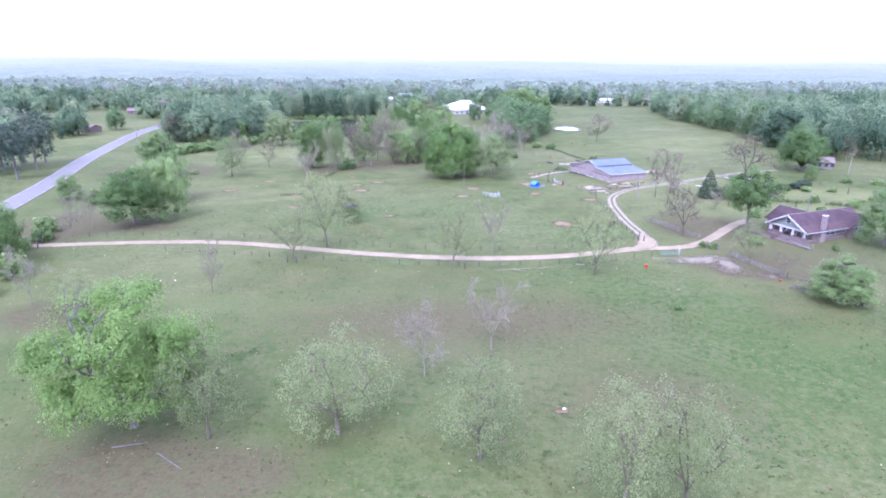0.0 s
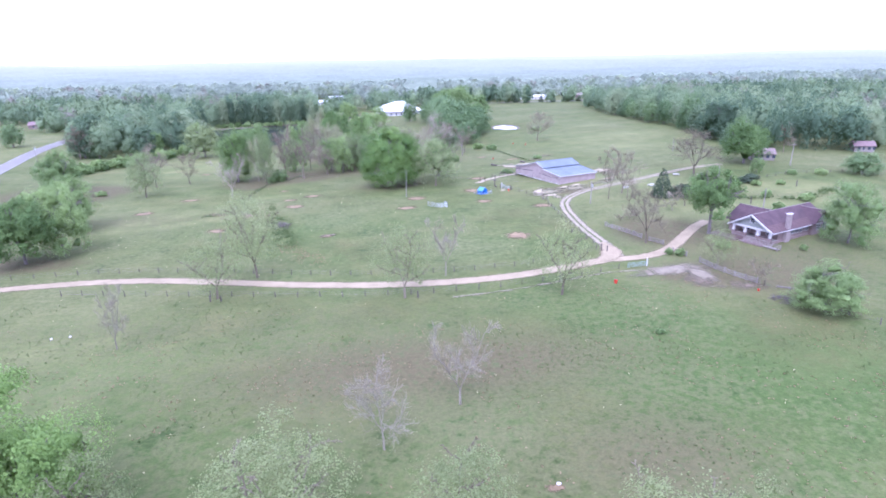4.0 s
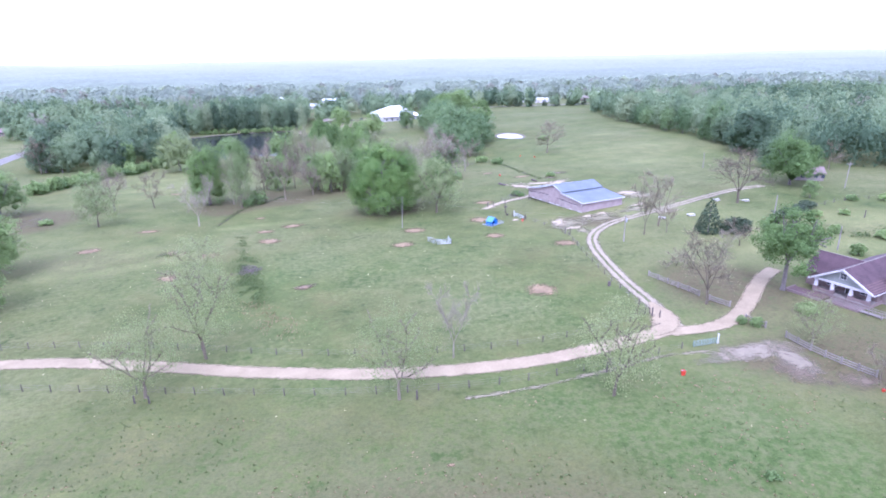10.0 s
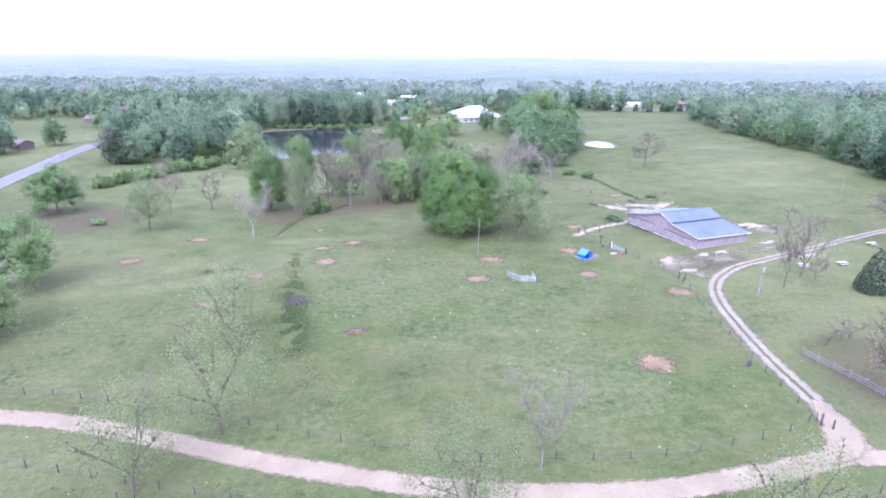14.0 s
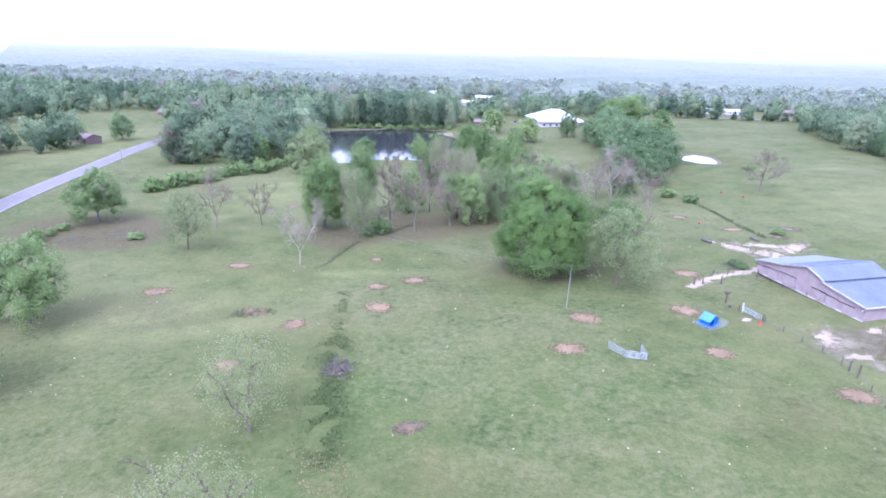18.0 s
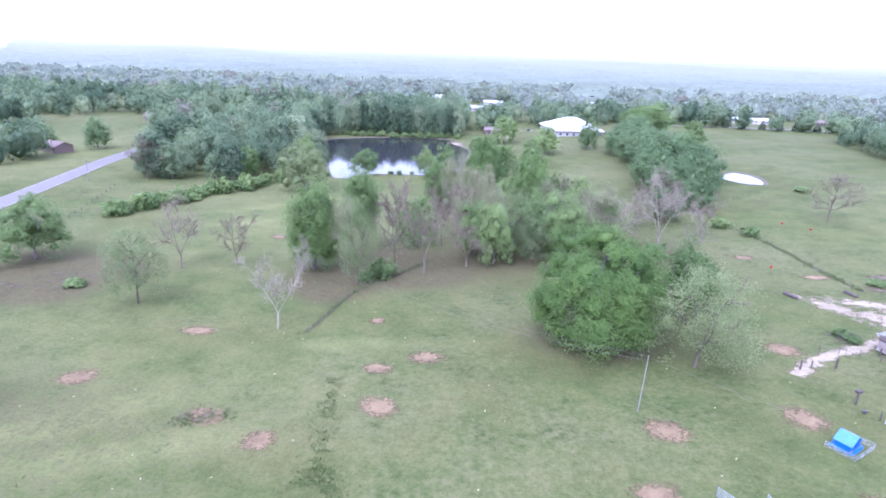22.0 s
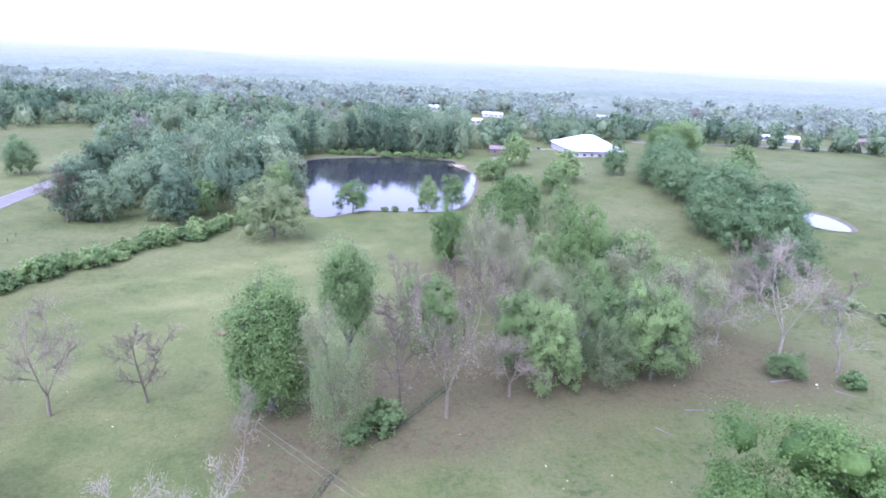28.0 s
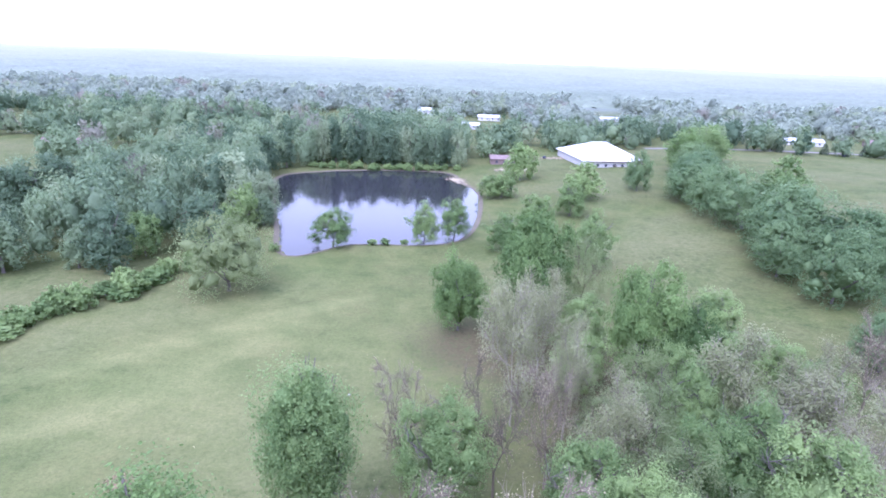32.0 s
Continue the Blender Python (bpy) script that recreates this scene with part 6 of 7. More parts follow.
def hip_hall(x, y, turn, length, depth, wall_h, roof_h, ridge):
    """A wide low hall: white walls under a white roof hipped on all sides."""
    ob = thing("hall", "wide low building with a bright white hipped roof", "hall", on_ground(x, y, turn))
    part("wall", box(0, length, 0, depth, -1.0, wall_h), WHITE, ob)
    o, top = 1.2, wall_h + roof_h
    c = [(-o, -o, wall_h), (length + o, -o, wall_h), (length + o, depth + o, wall_h), (-o, depth + o, wall_h)]
    a, b = ((length - ridge) / 2, depth / 2, top), ((length + ridge) / 2, depth / 2, top)
    for q in ((c[0], c[1], b, a), (c[2], c[3], a, b)):
        part("roof_slope", slab(list(q), 0.15), WHITE_ROOF, ob)
    for q in ((c[1], c[2], b), (c[3], c[0], a)):
        part("roof_slope", slab(list(q), 0.15), WHITE_ROOF, ob)
    part("ridge_cap", bar(a, b, 0.15), WHITE_ROOF, ob)
    # brown strip added to draw the shade under the front eave
    part("eave_board", box(-o, length + o, -o - 0.1, -o, wall_h - 0.5, wall_h - 0.05), BROWN_ROOF, ob, "dark strip standing in for shade at the eave")
    for k in range(7):
        u = length * (k + 0.4) / 7
        part("window", box(u, u + 1.6, -0.06, 0.0, 1.0, 2.4), GLASS, ob)
    part("door", box(length * 0.5, length * 0.5 + 1.8, -0.06, 0.0, 0.0, 2.2), WOOD, ob)


hip_hall(10, 572, 14, 34, 46, 4.2, 7.5, 8)
far_house(-42, 580, 6, 18, 10, 3.4, 1.6, BROWN_ROOF, BRICK, "low brown-roofed annex beside the white hall", "annex")
far_house(-256, 404, -20, 20, 9, 2.8, 2.0, BROWN_ROOF, BRICK, "long low brick house beside the road")
far_house(-282, 533, 10, 20, 10, 3.0, 2.4, RED_ROOF, BRICK, "brick house with faded red roof among trees")
far_house(-230, 590, 10, 16, 9, 3.0, 2.2, BROWN_ROOF, WHITE, "pale house half hidden by trees")
far_house(58, 838, 5, 26, 10, 3.2, 1.5, GREY_ROOF, WHITE, "long pale house beyond the white hall")
far_house(-122, 844, 0, 12, 9, 3.4, 2.4, GREY_ROOF, WHITE, "white house far among the trees")
far_house(-60, 800, 0, 20, 9, 3.2, 2, GREY_ROOF, WHITE, "pale roofed house far among the trees")
far_house(-70, 730, 0, 14, 8, 3.2, 2, GREY_ROOF, WHITE, "small pale house beyond the lake woods")
far_house(170, 715, -5, 34, 9, 3.2, 1.8, GREY_ROOF, WHITE, "long white building across the far pasture")
far_house(240, 720, -5, 24, 10, 3.2, 2.2, BROWN_ROOF, BRICK, "brown house across the far pasture")
far_house(290, 712, -5, 18, 10, 3.2, 2.2, GREY_ROOF, WHITE, "pale house across the far pasture")
far_house(154, 246, -20, 9, 7, 2.8, 1.8, BROWN_ROOF, WOOD, "small old cabin under the trees")
far_house(215, 262, -20, 8, 6, 2.8, 1.8, RED_ROOF, WOOD, "small red-roofed shed at the wood's edge")
for x, y, s in ((-1126, 3996, 1.0), (-900, 3950, 0.8)):
    far_house(x, y, 0, 150 * s, 40, 12, 6, WHITE_ROOF, WHITE, "long white building on the horizon", "warehouse", 6)
blob("parking_lot", 10, 606, 44, 8, SAND, "pale sandy lot behind the white hall", "lot", 3)
blob("parking_lot", -30, 565, 18, 8, SAND, "pale sandy lot beside the white hall", "lot", 10)
ribbon("far_road", [(60, 655), (130, 668), (215, 672), (330, 668)], 7, ASPHALT, "grey road along the far pasture", "road", 0.1)
for k in range(9):
    tree("cedar", 150 + k * 14 + rng.uniform(-3, 3), 662 + rng.uniform(-2, 2), rng.uniform(5, 10), rng.uniform(5, 8), "dark evergreen along the far road", "evergreens along the far road")


# ---- fences, gates and posts ----
def rail_fence(points, label, spacing=2.4, rails=3, height=1.2, material=WOOD):
    c = spline(points, step=0.5)
    s = np.r_[0, np.cumsum(np.linalg.norm(np.diff(c, axis=0), axis=1))]
    stops = np.linspace(0, s[-1], max(2, int(s[-1] / spacing) + 1))
    pts = [Vector((x, y, float(gz(x, y)))) for x, y in zip(np.interp(stops, s, c[:, 0]), np.interp(stops, s, c[:, 1]))]
    fence = thing("board_fence", label, "fence", Matrix.Translation(pts[0]))
    o = pts[0]
    for q in pts:
        p = q - o
        part("post", box(p.x - 0.09, p.x + 0.09, p.y - 0.09, p.y + 0.09, p.z - 0.4, p.z + height + 0.1), material, fence)
    for a, b in zip(pts, pts[1:]):
        for k in range(rails):
            h = height * (k + 0.75) / (rails + 0.1)
            part("rail", slab([a - o + Vector((0, 0, h)), b - o + Vector((0, 0, h)), b - o + Vector((0.05, 0.05, h)), a - o + Vector((0.05, 0.05, h))], 0.15), material, fence)


rail_fence([(59.5, 165.5), (61, 161.5), (63, 156.5), (64.2, 153)], "old weathered board fence round the bare tree")
rail_fence([(65, 150.5), (67, 146.8)], "leaning end of the old board fence")
rail_fence([(69, 133.5), (70, 128), (71.8, 123), (73.5, 119.5)], "weathered board fence beside the gravel pad", rails=3)
rail_fence([(66.5, 141), (68, 137.5)], "short weathered fence by the driveway", rails=2)


def gate(x, y, turn, length, label, material):
    g = thing("field_gate", label, "gate", on_ground(x, y, turn))
    for k in range(6):
        part("bar", bar((0, 0, 0.25 + k * 0.19), (length, 0, 0.25 + k * 0.19), 0.035), material, g)
    for k in range(4):
        u = length * k / 3
        part("upright", bar((u, 0, 0.2), (u, 0, 1.25), 0.04), material, g)
    part("gate_post", bar((length + 0.2, 0, -0.4), (length + 0.2, 0, 1.9), 0.12), WHITE, g, "pale gate post")


gate(52, 133, 8, 4.6, "green tubular steel field gate, closed", GREEN_STEEL)
gate(45, 219.7, 117, 4.4, "galvanised steel field gate leaning in the fence line", STEEL)
cone = thing("traffic_cone", "orange-red cone beside the field gate", "cone", on_ground(44.2, 218))
part("base", box(-0.35, 0.35, -0.35, 0.35, 0, 0.08, bevel=0.02), RED, cone)
part("body", bar((0, 0, 0.08), (0, 0, 0.85), 0.28, 0.06, 10), RED, cone)
corral = thing("corral_panels", "loose ring of galvanised corral panels on grass", "corral", on_ground(17, 202.5))
for (x0, y0), (x1, y1) in (((-3, 1.8), (-0.5, -1.2)), ((-0.5, -1.2), (3, -1.6)), ((3, -1.6), (2.6, 1.6))):
    for k in range(5):
        part("panel_bar", bar((x0, y0, 0.2 + 0.3 * k), (x1, y1, 0.2 + 0.3 * k), 0.035), STEEL, corral)
    for t in (0, 0.5, 1):
        part("panel_upright", bar((x0 + (x1 - x0) * t, y0 + (y1 - y0) * t, 0), (x0 + (x1 - x0) * t, y0 + (y1 - y0) * t, 1.5), 0.04), STEEL, corral)

POST_MESH = put_mesh("fence_post", [], np.zeros((0, 4), int), POST)
bm = bar((0, 0, -0.3), (0, 0, 1.3), 0.09, 0.075, 6)
bm.to_mesh(POST_MESH)
bm.free()
WIRE = surface("rusty_wire", (0.14, 0.12, 0.11), (0.25, 0.22, 0.2), 2, 0.8, bump=0)


def wire_fence(points, label, spacing=5.0, wires=3, posts=True):
    c = spline(points, step=1.0)
    s = np.r_[0, np.cumsum(np.linalg.norm(np.diff(c, axis=0), axis=1))]
    stops = np.linspace(0, s[-1], max(2, int(s[-1] / spacing) + 1))
    xs, ys = np.interp(stops, s, c[:, 0]), np.interp(stops, s, c[:, 1])
    fence = thing("wire_fence", label, "fence", on_ground(xs[0], ys[0]))
    base = fence.matrix_world.translation
    tops = []
    for x, y in zip(xs, ys):
        p = Vector((x, y, float(gz(x, y)))) - base
        share("post", POST_MESH, fence, Matrix.Translation(p) @ pose(0, 0, 0, rng.uniform(-4, 4), rng.uniform(-4, 4)))
        tops.append(p)
    for k in range(wires):
        w = bmesh.new()
        for a, b in zip(tops, tops[1:]):
            bar(a + Vector((0, 0, 0.4 + 0.38 * k)), b + Vector((0, 0, 0.4 + 0.38 * k)), 0.012, sides=3, bm=w)
        part("wire", w, WIRE, fence)


wire_fence([(-70, 140.5), (-45, 136), (-20, 131), (0, 128), (18, 127.5), (34, 129.5), (50, 133)], "wire fence on dark posts south of the road", 4.6)
wire_fence([(-96, 152), (-66, 154), (-40, 150), (-10, 142), (20, 139), (42, 143), (50, 147)], "wire fence on dark posts north of the road", 4.6)
wire_fence([(51, 147), (50.5, 163), (51, 180), (52, 201), (49, 211), (45.5, 219)], "wire fence on dark posts beside the lane", 4.2)
wire_fence([(-104, 140), (-108, 165), (-118, 195), (-134, 255), (-150, 300), (-168, 345)], "field fence along the paved road", 5.5)
wire_fence([(64, 222), (54, 243), (44, 247)], "short wire fence beside the barn", 3.0)
wire_fence([(125, 205), (150, 215), (190, 215)], "wire fence behind the house", 4.5)
wire_fence([(74, 118), (78, 108), (84, 96), (95, 90)], "wire fence below the lawn", 5.0)


def single_post(x, y, h, r, label, material=POST, name="post"):
    ob = thing(name, label, "post", on_ground(x, y))
    part("shaft", bar((0, 0, -0.3), (0, 0, h), r, r * 0.85, 7), material, ob)
    return ob


for x, y, h, r in ((-103, 141.5, 1.9, 0.18), (-104.5, 145.5, 1.9, 0.18), (-37, 131.5, 1.4, 0.14), (-34.8, 131.2, 1.3, 0.14), (5, 125.5, 1.5, 0.15), (35, 128, 2.0, 0.14), (51, 146, 1.8, 0.15), (52, 145, 1.5, 0.15), (52, 201, 2.0, 0.16), (53, 200, 1.8, 0.15), (41.3, 228.8, 2.0, 0.16), (42.5, 224.5, 1.4, 0.12), (37.6, 239.3, 1.9, 0.17), (39.6, 239.9, 1.6, 0.14), (43.8, 240.5, 1.9, 0.17), (53.6, 246.1, 1.6, 0.15), (45.3, 219.4, 1.7, 0.17), (49, 162, 1.0, 0.35), (80, 103, 1.8, 0.15), (91, 99, 1.8, 0.15), (138, 196, 2.2, 0.16), (110, 178, 2.2, 0.14)):
    single_post(x, y, h, r, "dark weathered wooden post")


def utility_pole(x, y, h, lean, arm, label, lamp=False, thick=0.16):
    ob = thing("utility_pole", label, "utility pole", on_ground(x, y) @ pose(0, 0, 0, 0, lean, 0))
    part("shaft", bar((0, 0, -0.5), (0, 0, h), thick, thick * 0.65, 8), POLE_WOOD, ob)
    if arm:
        part("crossarm", box(-1.1, 1.1, -0.07, 0.07, h - 0.7, h - 0.55), POLE_WOOD, ob)
        for u in (-1, 0, 1):
            part("insulator", bar((u, 0, h - 0.55), (u, 0, h - 0.35), 0.05), CONCRETE, ob)
    if lamp:
        part("transformer", bar((0.3, 0, h - 1.9), (0.3, 0, h - 1.0), 0.25), STEEL, ob)
    return Vector((x, y, float(gz(x, y)) + h))


P1 = utility_pole(7.8, 222, 9.6, 2, False, "thin leaning wooden pole in the pasture", thick=0.1)
P2 = Vector((-60.9, 262.7, float(gz(-61, 263)) + 15))
P3 = utility_pole(64.3, 190.3, 7.2, 0, False, "pole with a yard lamp by the lane", True)
P4 = utility_pole(161, 231, 9, 2, True, "utility pole beside the far woods")
P5 = utility_pole(107, 192, 9, 1, False, "utility pole behind the house")
P6 = utility_pole(-181, 348, 9, 0, True, "utility pole beside the paved road", True)
P7 = utility_pole(136, 278, 6.5, 0, False, "short pole at the pasture edge")
utility_pole(110, 172, 6, 0, False, "slim pole in the back yard")


def cable(a, b, sag, label):
    w = bmesh.new()
    pts = [a.lerp(b, t) - Vector((0, 0, 4 * sag * t * (1 - t))) for t in np.linspace(0, 1, 17)]
    for p, q in zip(pts, pts[1:]):
        bar(p, q, 0.014, sides=3, bm=w)
    me = bpy.data.meshes.new("overhead_wire")
    w.to_mesh(me)
    w.free()
    me.materials.append(WIRE)
    tagged(new("overhead_wire", me), label, "wire")


P2.z -= 6.5
P1.z -= 0.2
cable(P1 + Vector((0.2, 0.1, 0)), P2, 2.2, "thin overhead wire between pasture poles")
cable(P1 + Vector((-0.2, -0.3, -0.5)), P2 + Vector((0.4, -0.5, -0.8)), 2.4, "thin overhead wire between pasture poles")
cable(P1, P3, 1.6, "thin overhead wire from the pasture to the lane")

# ---- blue shelter ----
hut = thing("animal_shelter", "small bright blue gabled shelter on grass", "shelter", on_ground(34.6, 217.3, 40, scale=(0.82, 0.82, 0.95)))
part("wall", box(-1.7, -1.62, -1.2, 1.2, 0.1, 1.25), BLUE, hut)
part("wall", box(1.62, 1.7, -1.2, 1.2, 0.1, 1.25), BLUE, hut)
part("wall", box(-1.62, 1.62, 1.12, 1.2, 0.1, 1.25), BLUE, hut)
part("wall", box(0.1, 1.62, -1.2, -1.12, 0.1, 1.25), BLUE, hut)
part("gable", prism([(-1.7, 1.25), (1.7, 1.25), (0, 2.25)], -1.18, -1.1), BLUE, hut)
part("gable", prism([(-1.7, 1.25), (1.7, 1.25), (0, 2.25)], 1.1, 1.18), BLUE, hut)
for sx in (-1, 1):
    part("roof", slab([(sx * 1.95, -1.5, 1.15), (sx * 1.95, 1.5, 1.15), (0, 1.5, 2.36), (0, -1.5, 2.36)], 0.07), PALE_BLUE, hut, "pale blue roof sheet")
for x, y in ((-1.6, -1.1), (1.6, -1.1), (-1.6, 1.1), (1.6, 1.1)):
    part("leg", box(x - 0.06, x + 0.06, y - 0.06, y + 0.06, -0.2, 1.25), STEEL, hut)
part("skid", box(-1.9, 1.9, -1.3, -1.15, 0.0, 0.14), WOOD, hut)
part("skid", box(-1.9, 1.9, 1.15, 1.3, 0.0, 0.14), WOOD, hut)
tarp = bmesh.new()
for k in range(9):
    for q in range(5):
        slab([(-2.2 + u * 0.5, -1.9 + v * 0.75, 0.12 + 0.1 * math.sin(1.3 * u + 2.1 * v)) for u, v in ((k, q), (k + 1, q), (k + 1, q + 1), (k, q + 1))], 0.02, tarp)
part("ground_sheet", tarp, BLUE, hut, "crumpled blue tarpaulin spread beside it")

pen = thing("wire_pen", "low grey wire panels round the blue shelter", "pen", on_ground(34.6, 217.3, 40))
for (x0, y0), (x1, y1) in (((-2.6, -2.3), (2.6, -2.3)), ((2.6, -2.3), (2.6, 1.6)), ((-2.6, -2.3), (-2.6, 1.6))):
    for k in range(4):
        part("panel_bar", bar((x0, y0, 0.12 + 0.24 * k), (x1, y1, 0.12 + 0.24 * k), 0.02, sides=4), STEEL, pen)
    for t in (0, 0.33, 0.67, 1):
        x, y = x0 + (x1 - x0) * t, y0 + (y1 - y0) * t
        part("panel_upright", bar((x, y, -0.1), (x, y, 0.9), 0.025, sides=4), STEEL, pen)
feeder = thing("post_box", "dark box fixed on top of a fence post", "box", on_ground(41.3, 228.8, 20, up=2.0))
part("box", box(-0.45, 0.45, -0.3, 0.3, 0, 0.35, bevel=0.03), POST, feeder)
part("lid", box(-0.52, 0.52, -0.36, 0.36, 0.35, 0.42), POST, feeder)


# ---- loose things ----
def picnic_table(x, y, turn):
    t = thing("picnic_table", "pale weathered picnic table on the lawn", "table", on_ground(x, y, turn), "picnic tables by the lane")
    for k in range(4):
        part("board", box(-1.0, 1.0, -0.4 + 0.2 * k, -0.22 + 0.2 * k, 0.72, 0.77), STONE, t)
    for s in (-1, 1):
        part("bench", box(-1.0, 1.0, s * 0.75 - 0.14, s * 0.75 + 0.14, 0.42, 0.47), STONE, t)
        for u in (-0.7, 0.7):
            part("leg", slab([(u, s * 0.25, 0.74), (u + 0.09, s * 0.25, 0.74), (u + 0.09, s * 0.8, 0.0), (u, s * 0.8, 0.0)], 0.06), WOOD, t)


for x, y, turn in ((83, 207, -20), (92.5, 208, 10), (109, 222.5, 15), (117, 219.5, 5)):
    picnic_table(x, y, turn)


def tub(x, y, label, material=RED, r=0.35, h=0.6):
    t = thing("feed_tub", label, "tub", on_ground(x, y))
    bm = bmesh.new()
    rings = [(r * 0.8, 0.0), (r, h), (r * 0.92, h), (r * 0.74, 0.06)]
    vs = [[bm.verts.new((q * math.cos(a), q * math.sin(a), z)) for a in (2 * math.pi * k / 12 for k in range(12))] for q, z in rings]
    for a, b in zip(vs, vs[1:]):
        for k in range(12):
            bm.faces.new((a[k], a[(k + 1) % 12], b[(k + 1) % 12], b[k]))
    bm.faces.new(vs[-1])
    bm.faces.new(vs[0][::-1])
    part("bucket", bm, material, t)
    part("rim", bar((-r, 0, h), (r, 0, h), 0.02), STEEL, t)


tub(46.1, 125.2, "upright red plastic feed tub on grass", r=0.38, h=0.75)
tub(71.5, 116, "small red feed tub by the fence", r=0.25, h=0.4)
tub(41.3, 226.3, "dark bucket beside the fence post", POST, r=0.35, h=0.5)
tub(80.4, 337, "red feed tub in the far pasture")
tub(54.1, 297, "red feed tub in the pasture")
tub(75, 345, "red feed tub in the far pasture")


def log(x, y, turn, length, r, label, material=BARK):
    o = thing("fallen_log", label, "log", on_ground(x, y, turn))
    part("trunk", bar((0, 0, r * 0.7), (length, 0, r * 0.8), r, r * 0.6, 7), material, o)
    part("limb", bar((length * 0.6, 0, r), (length * 0.85, length * 0.2, r * 0.8 + 0.1), r * 0.4, r * 0.2, 5), material, o)


log(4, 288, 8, 7, 0.14, "thin fallen branch on bare soil", BARK)
log(-2, 282, -40, 8, 0.12, "thin fallen branch on the grass", BARK)
log(49.6, 277.2, -63, 3.6, 0.5, "dark fallen log by the sand", POST)
log(63.6, 279.6, -75, 3.6, 0.45, "dark fallen log by the sand", POST)
log(76, 117, -30, 3, 0.18, "fallen grey branch by the fence")
log(-40, 60, 15, 4, 0.1, "fallen branch under the oak", BARK)
log(-34, 59, -35, 5, 0.09, "fallen branch under the oak", BARK)
log(22, 300, 20, 9, 0.18, "fallen pale trunk in the grove", BARK)
log(32, 298, -30, 7, 0.15, "fallen pale trunk in the grove", BARK)


def brush_pile(x, y, r, h, label):
    g = np.random.default_rng(int(abs(x * 31 + y)))
    segs = []
    for k in range(120):
        a, q = g.uniform(0, 2 * np.pi), r * math.sqrt(g.uniform())
        p = np.array([q * math.cos(a), q * math.sin(a), h * (1 - (q / r) ** 2) * g.uniform(0.2, 1)])
        d = g.normal(0, 1, 3) * (1, 1, 0.25)
        segs.append((p, p + d * g.uniform(0.4, 1.0), 0.05, 0.02))
    o = thing("brush_pile", label, "brush pile", on_ground(x, y))
    share("stick_heap", branch_mesh("stick_heap", segs, BARK), o)["kind"] = "stuff"


brush_pile(73, 111, 1.8, 0.9, "heap of pinkish-grey cut brush")
brush_pile(-121, 243, 5, 1.2, "dark brush pile on reddish soil")
brush_pile(-113, 252, 6, 1.4, "dark brush pile under the tree")
brush_pile(-31.2, 189.5, 2.6, 1.1, "purplish twiggy brush in the swale")
brush_pile(-31.6, 192, 2.2, 0.9, "purplish twiggy brush in the swale")
brush_pile(51.5, 253, 3, 1.5, "grey brush heap by the sand")
rock_rng = np.random.default_rng(44)
for x, y in ((16.5, 68.5), (-61, 118), (-58, 118.5), (30, 300), (-60, 330)):
    s = thing("rock", "pale loose stone lying on the grass", "stone", on_ground(x, y))
    bm = bmesh.new()
    bmesh.ops.create_icosphere(bm, subdivisions=1, radius=0.26)
    for v in bm.verts:
        v.co *= rock_rng.uniform(0.7, 1.2)
        v.co.z = v.co.z * 0.5 + 0.12
    part("stone", bm, STONE, s)


def car(x, y, turn, label, paint=CAR_PAINT):
    c = thing("car", label, "car", on_ground(x, y, turn))
    body = prism([(-2.2, 0.35), (2.2, 0.35), (2.2, 0.85), (1.2, 0.95), (0.7, 1.4), (-1.2, 1.42), (-1.9, 0.95), (-2.2, 0.9)], -0.85, 0.85)
    part("body", body, paint, c)
    part("windscreen", prism([(1.15, 0.97), (0.72, 1.36), (0.62, 1.36), (1.0, 0.97)], -0.87, 0.87), GLASS, c)
    part("side_window", prism([(-1.5, 0.98), (0.5, 0.98), (0.4, 1.34), (-1.1, 1.34)], -0.865, 0.865), GLASS, c)
    for u in (-1.35, 1.35):
        for s in (-0.8, 0.8):
            part("wheel", bar((u, s - 0.1, 0.33), (u, s + 0.1, 0.33), 0.33, sides=12), RUBBER, c)


car(127, 133, 60, "dark blue parked car beside the house")
car(190, 655, 20, "dark car parked at the far pasture edge")
car(-20, 600, 10, "dark car parked at the white hall")
car(-10, 604, 80, "dark car parked at the white hall")

# ---- weeds, tufts and pale specks in the grass ----
def tufts(name, count, area, size, height, material, label, seed, density=None):
    g = np.random.default_rng(seed)
    p = np.stack([g.uniform(area[0], area[1], count), g.uniform(area[2], area[3], count)], -1)
    if density is not None:
        p = p[np.array([noise.noise(Vector((x / density, y / density, seed))) + 0.5 * noise.noise(Vector((x / 7, y / 7, seed))) for x, y in p]) > 0.06]
    for ring in (LAKE_RING, POND_RING):
        p = p[rim_distance(p[:, 0], p[:, 1], ring) > 2]
    for line in (ROAD_LINE, BARN_LINE, HOUSE_LINE, PAVED_LINE):
        c = spline(line, step=3.0)
        p = p[np.min(np.hypot(p[:, :1] - c[:, 0], p[:, 1:] - c[:, 1]), axis=1) > 3.4]
    z = gz(p[:, 0], p[:, 1])
    base = np.repeat(np.c_[p, z], 4, 0) + g.normal(0, size * 0.5, (4 * len(p), 3)) * (1, 1, 0) + (0, 0, height * 0.45)
    v, f = leaf_quads(g, base, np.tile((0.0, 0.0, 0.8), (len(base), 1)), size)
    tagged(new(name, put_mesh(name, v, f, material)), label, "weeds", kind="stuff")


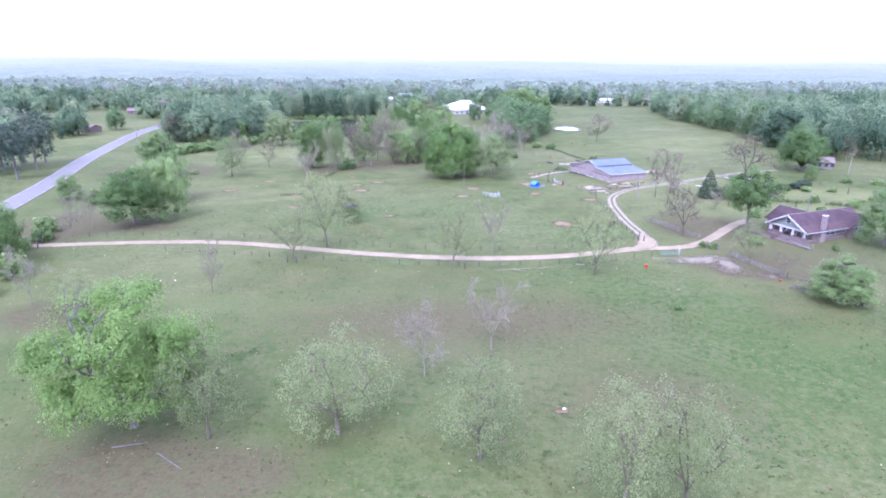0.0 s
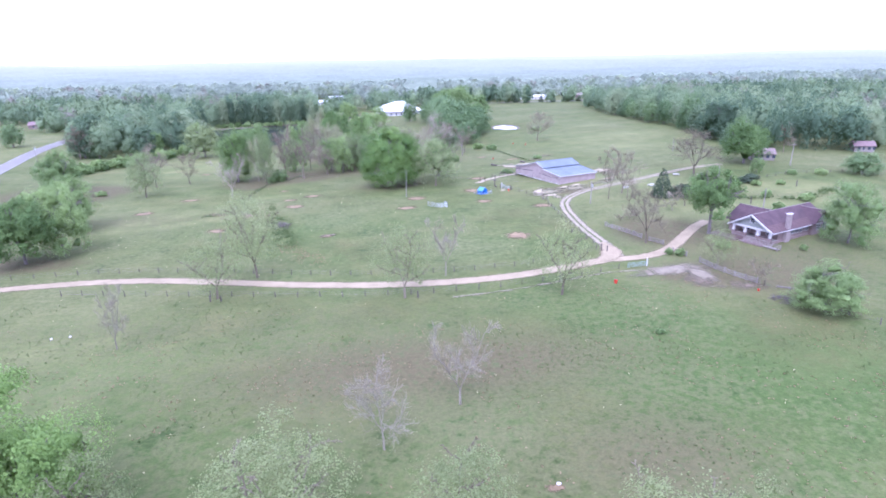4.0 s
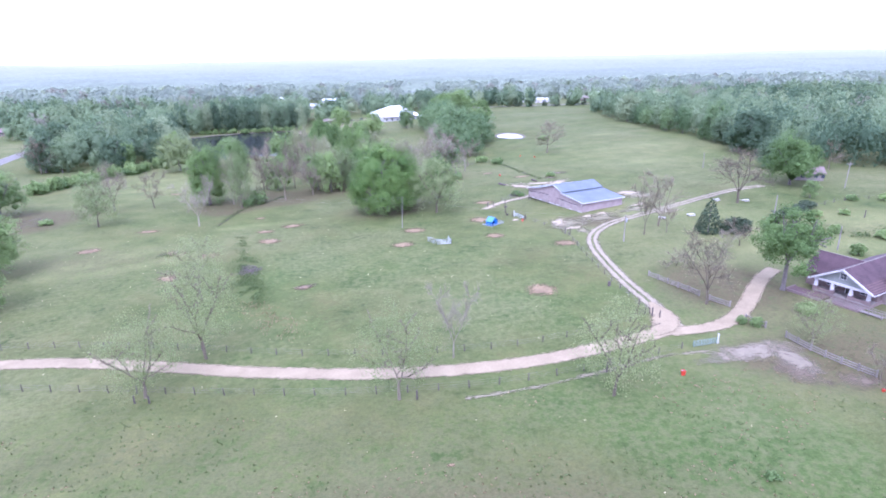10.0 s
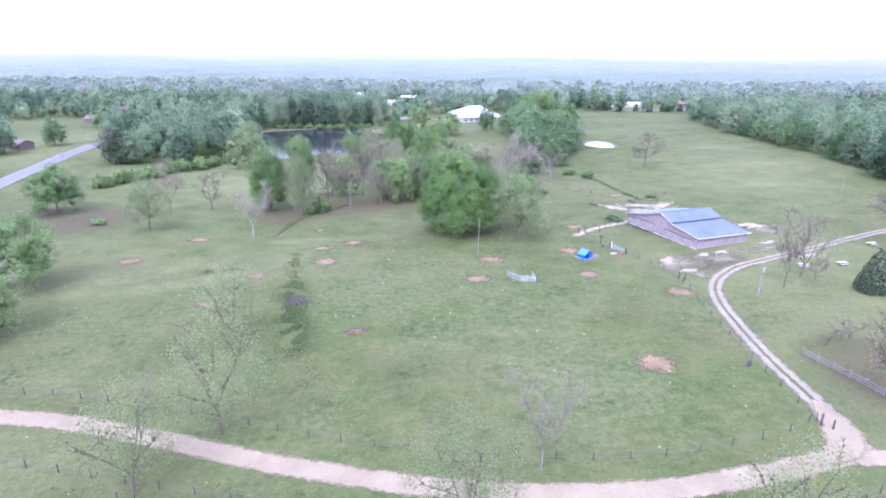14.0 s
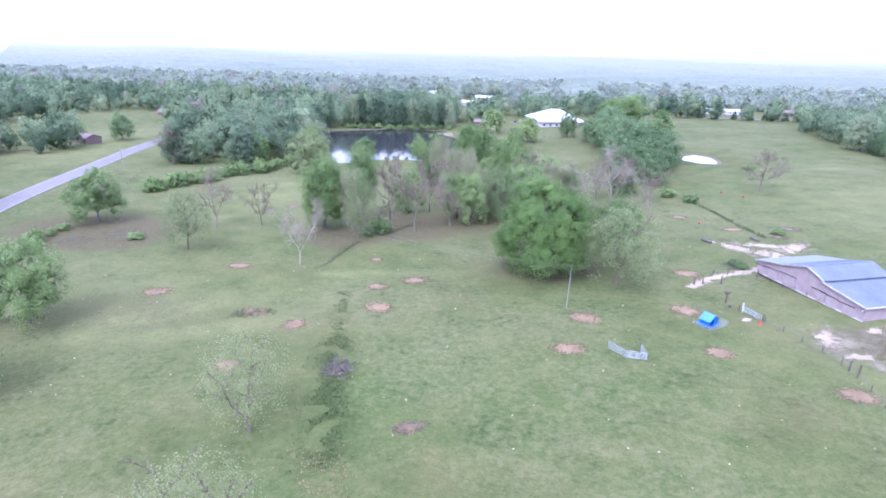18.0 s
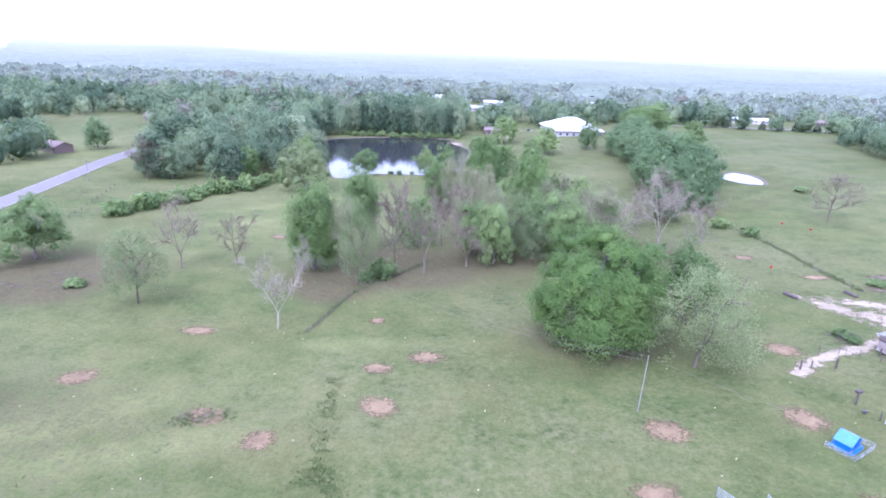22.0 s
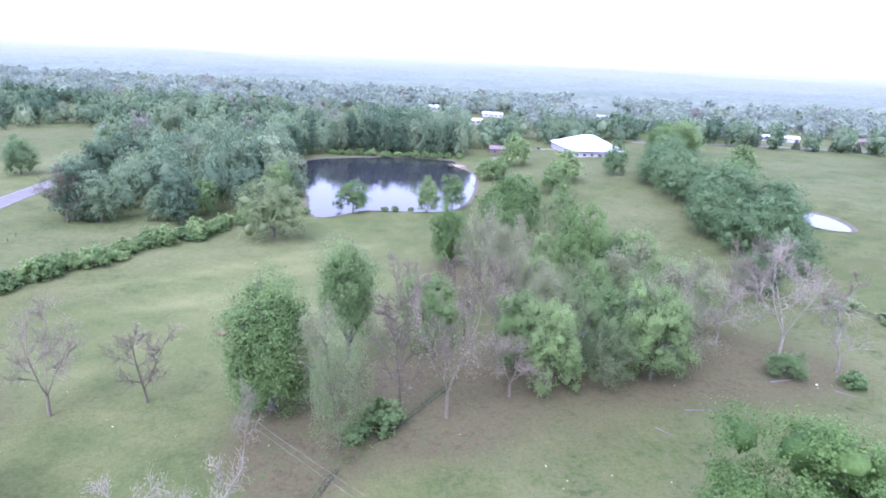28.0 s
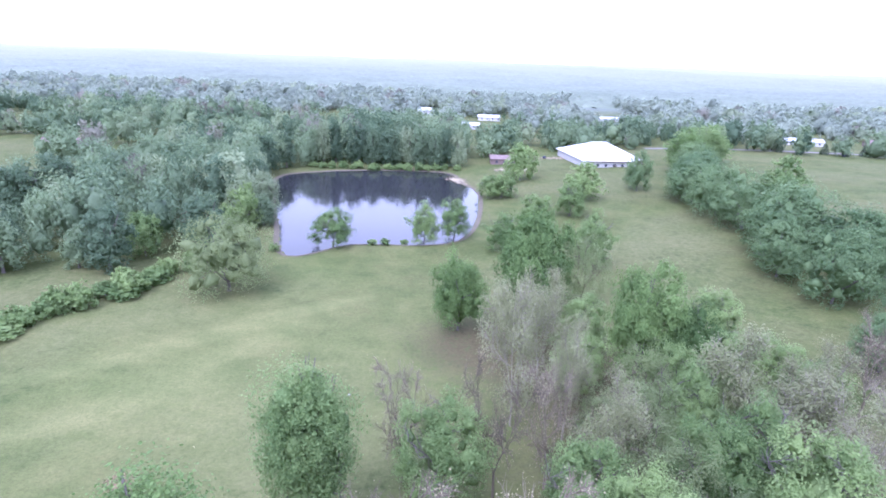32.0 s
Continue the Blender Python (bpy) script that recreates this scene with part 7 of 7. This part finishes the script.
def weed_band(name, points, width, count, size, height, material, label, seed):
    """Rank weeds along a wet line in the grass."""
    g = np.random.default_rng(seed)
    c = spline(points, step=1.0)
    p = c[g.integers(len(c), size=count)] + g.normal(0, width / 2.4, (count, 2))
    p = p[np.array([noise.noise(Vector((x / 3, y / 3, seed))) for x, y in p]) > -0.15]
    base = np.c_[p, gz(p[:, 0], p[:, 1]) + height * g.uniform(0.2, 1.0, len(p))]
    v, f = leaf_quads(g, base, np.tile((0.0, 0.0, 0.7), (len(base), 1)), size)
    tagged(new(name, put_mesh(name, v, f, material)), label, "weeds", kind="stuff")


tufts("weeds", 9000, (-75, 95, 45, 135), 0.12, 0.14, WEEDS, "dark green weed tufts in the near pasture", 3, 22)
tufts("weeds", 4200, (-100, 60, 140, 290), 0.1, 0.12, WEEDS, "dark green weed tufts in the middle pasture", 4, 25)
weed_band("weeds", [(-41, 226), (-38, 214), (-36.5, 208), (-34.5, 200)], 2.4, 900, 0.16, 0.3, WEEDS, "rank weeds along the swale", 6)
weed_band("weeds", [(-34.5, 200), (-32, 190), (-30, 182), (-28.5, 177), (-26.5, 169)], 4.6, 5500, 0.14, 0.28, WEEDS, "dense rank weeds in the wet swale", 7)
weed_band("weeds", [(-27, 168), (-22, 160), (-17, 153)], 5.0, 900, 0.14, 0.2, STALKS, "brown weeds below the swale", 12)
weed_band("weeds", [(60.8, 326.4), (63.3, 312.8), (65.3, 295.4), (67.8, 280.2)], 1.6, 1400, 0.18, 0.4, WEEDS, "weeds along the pasture gully", 9)
weed_band("weeds", [(-58, 208), (-52, 211)], 2.5, 500, 0.14, 0.2, WEEDS, "weeds round a bare scrape", 10)
weed_band("weeds", [(-51, 240), (-49, 258), (-47.5, 265), (-41, 278), (-36, 289)], 1.6, 1500, 0.12, 0.3, WEEDS, "weeds along the gully", 11)
weed_band("weeds", [(108, 186), (128, 181), (146, 190)], 3.0, 2600, 0.2, 0.7, WEEDS, "rough weeds behind the house lawn", 13)
tufts("dry_stalks", 4500, (-75, 80, 45, 125), 0.12, 0.12, STALKS, "brown dry stalks in the near pasture", 5, 18)
tufts("pale_weeds", 300, (-100, 60, 40, 330), 0.1, 0.1, SPECKS, "pale specks scattered in the grass", 8)
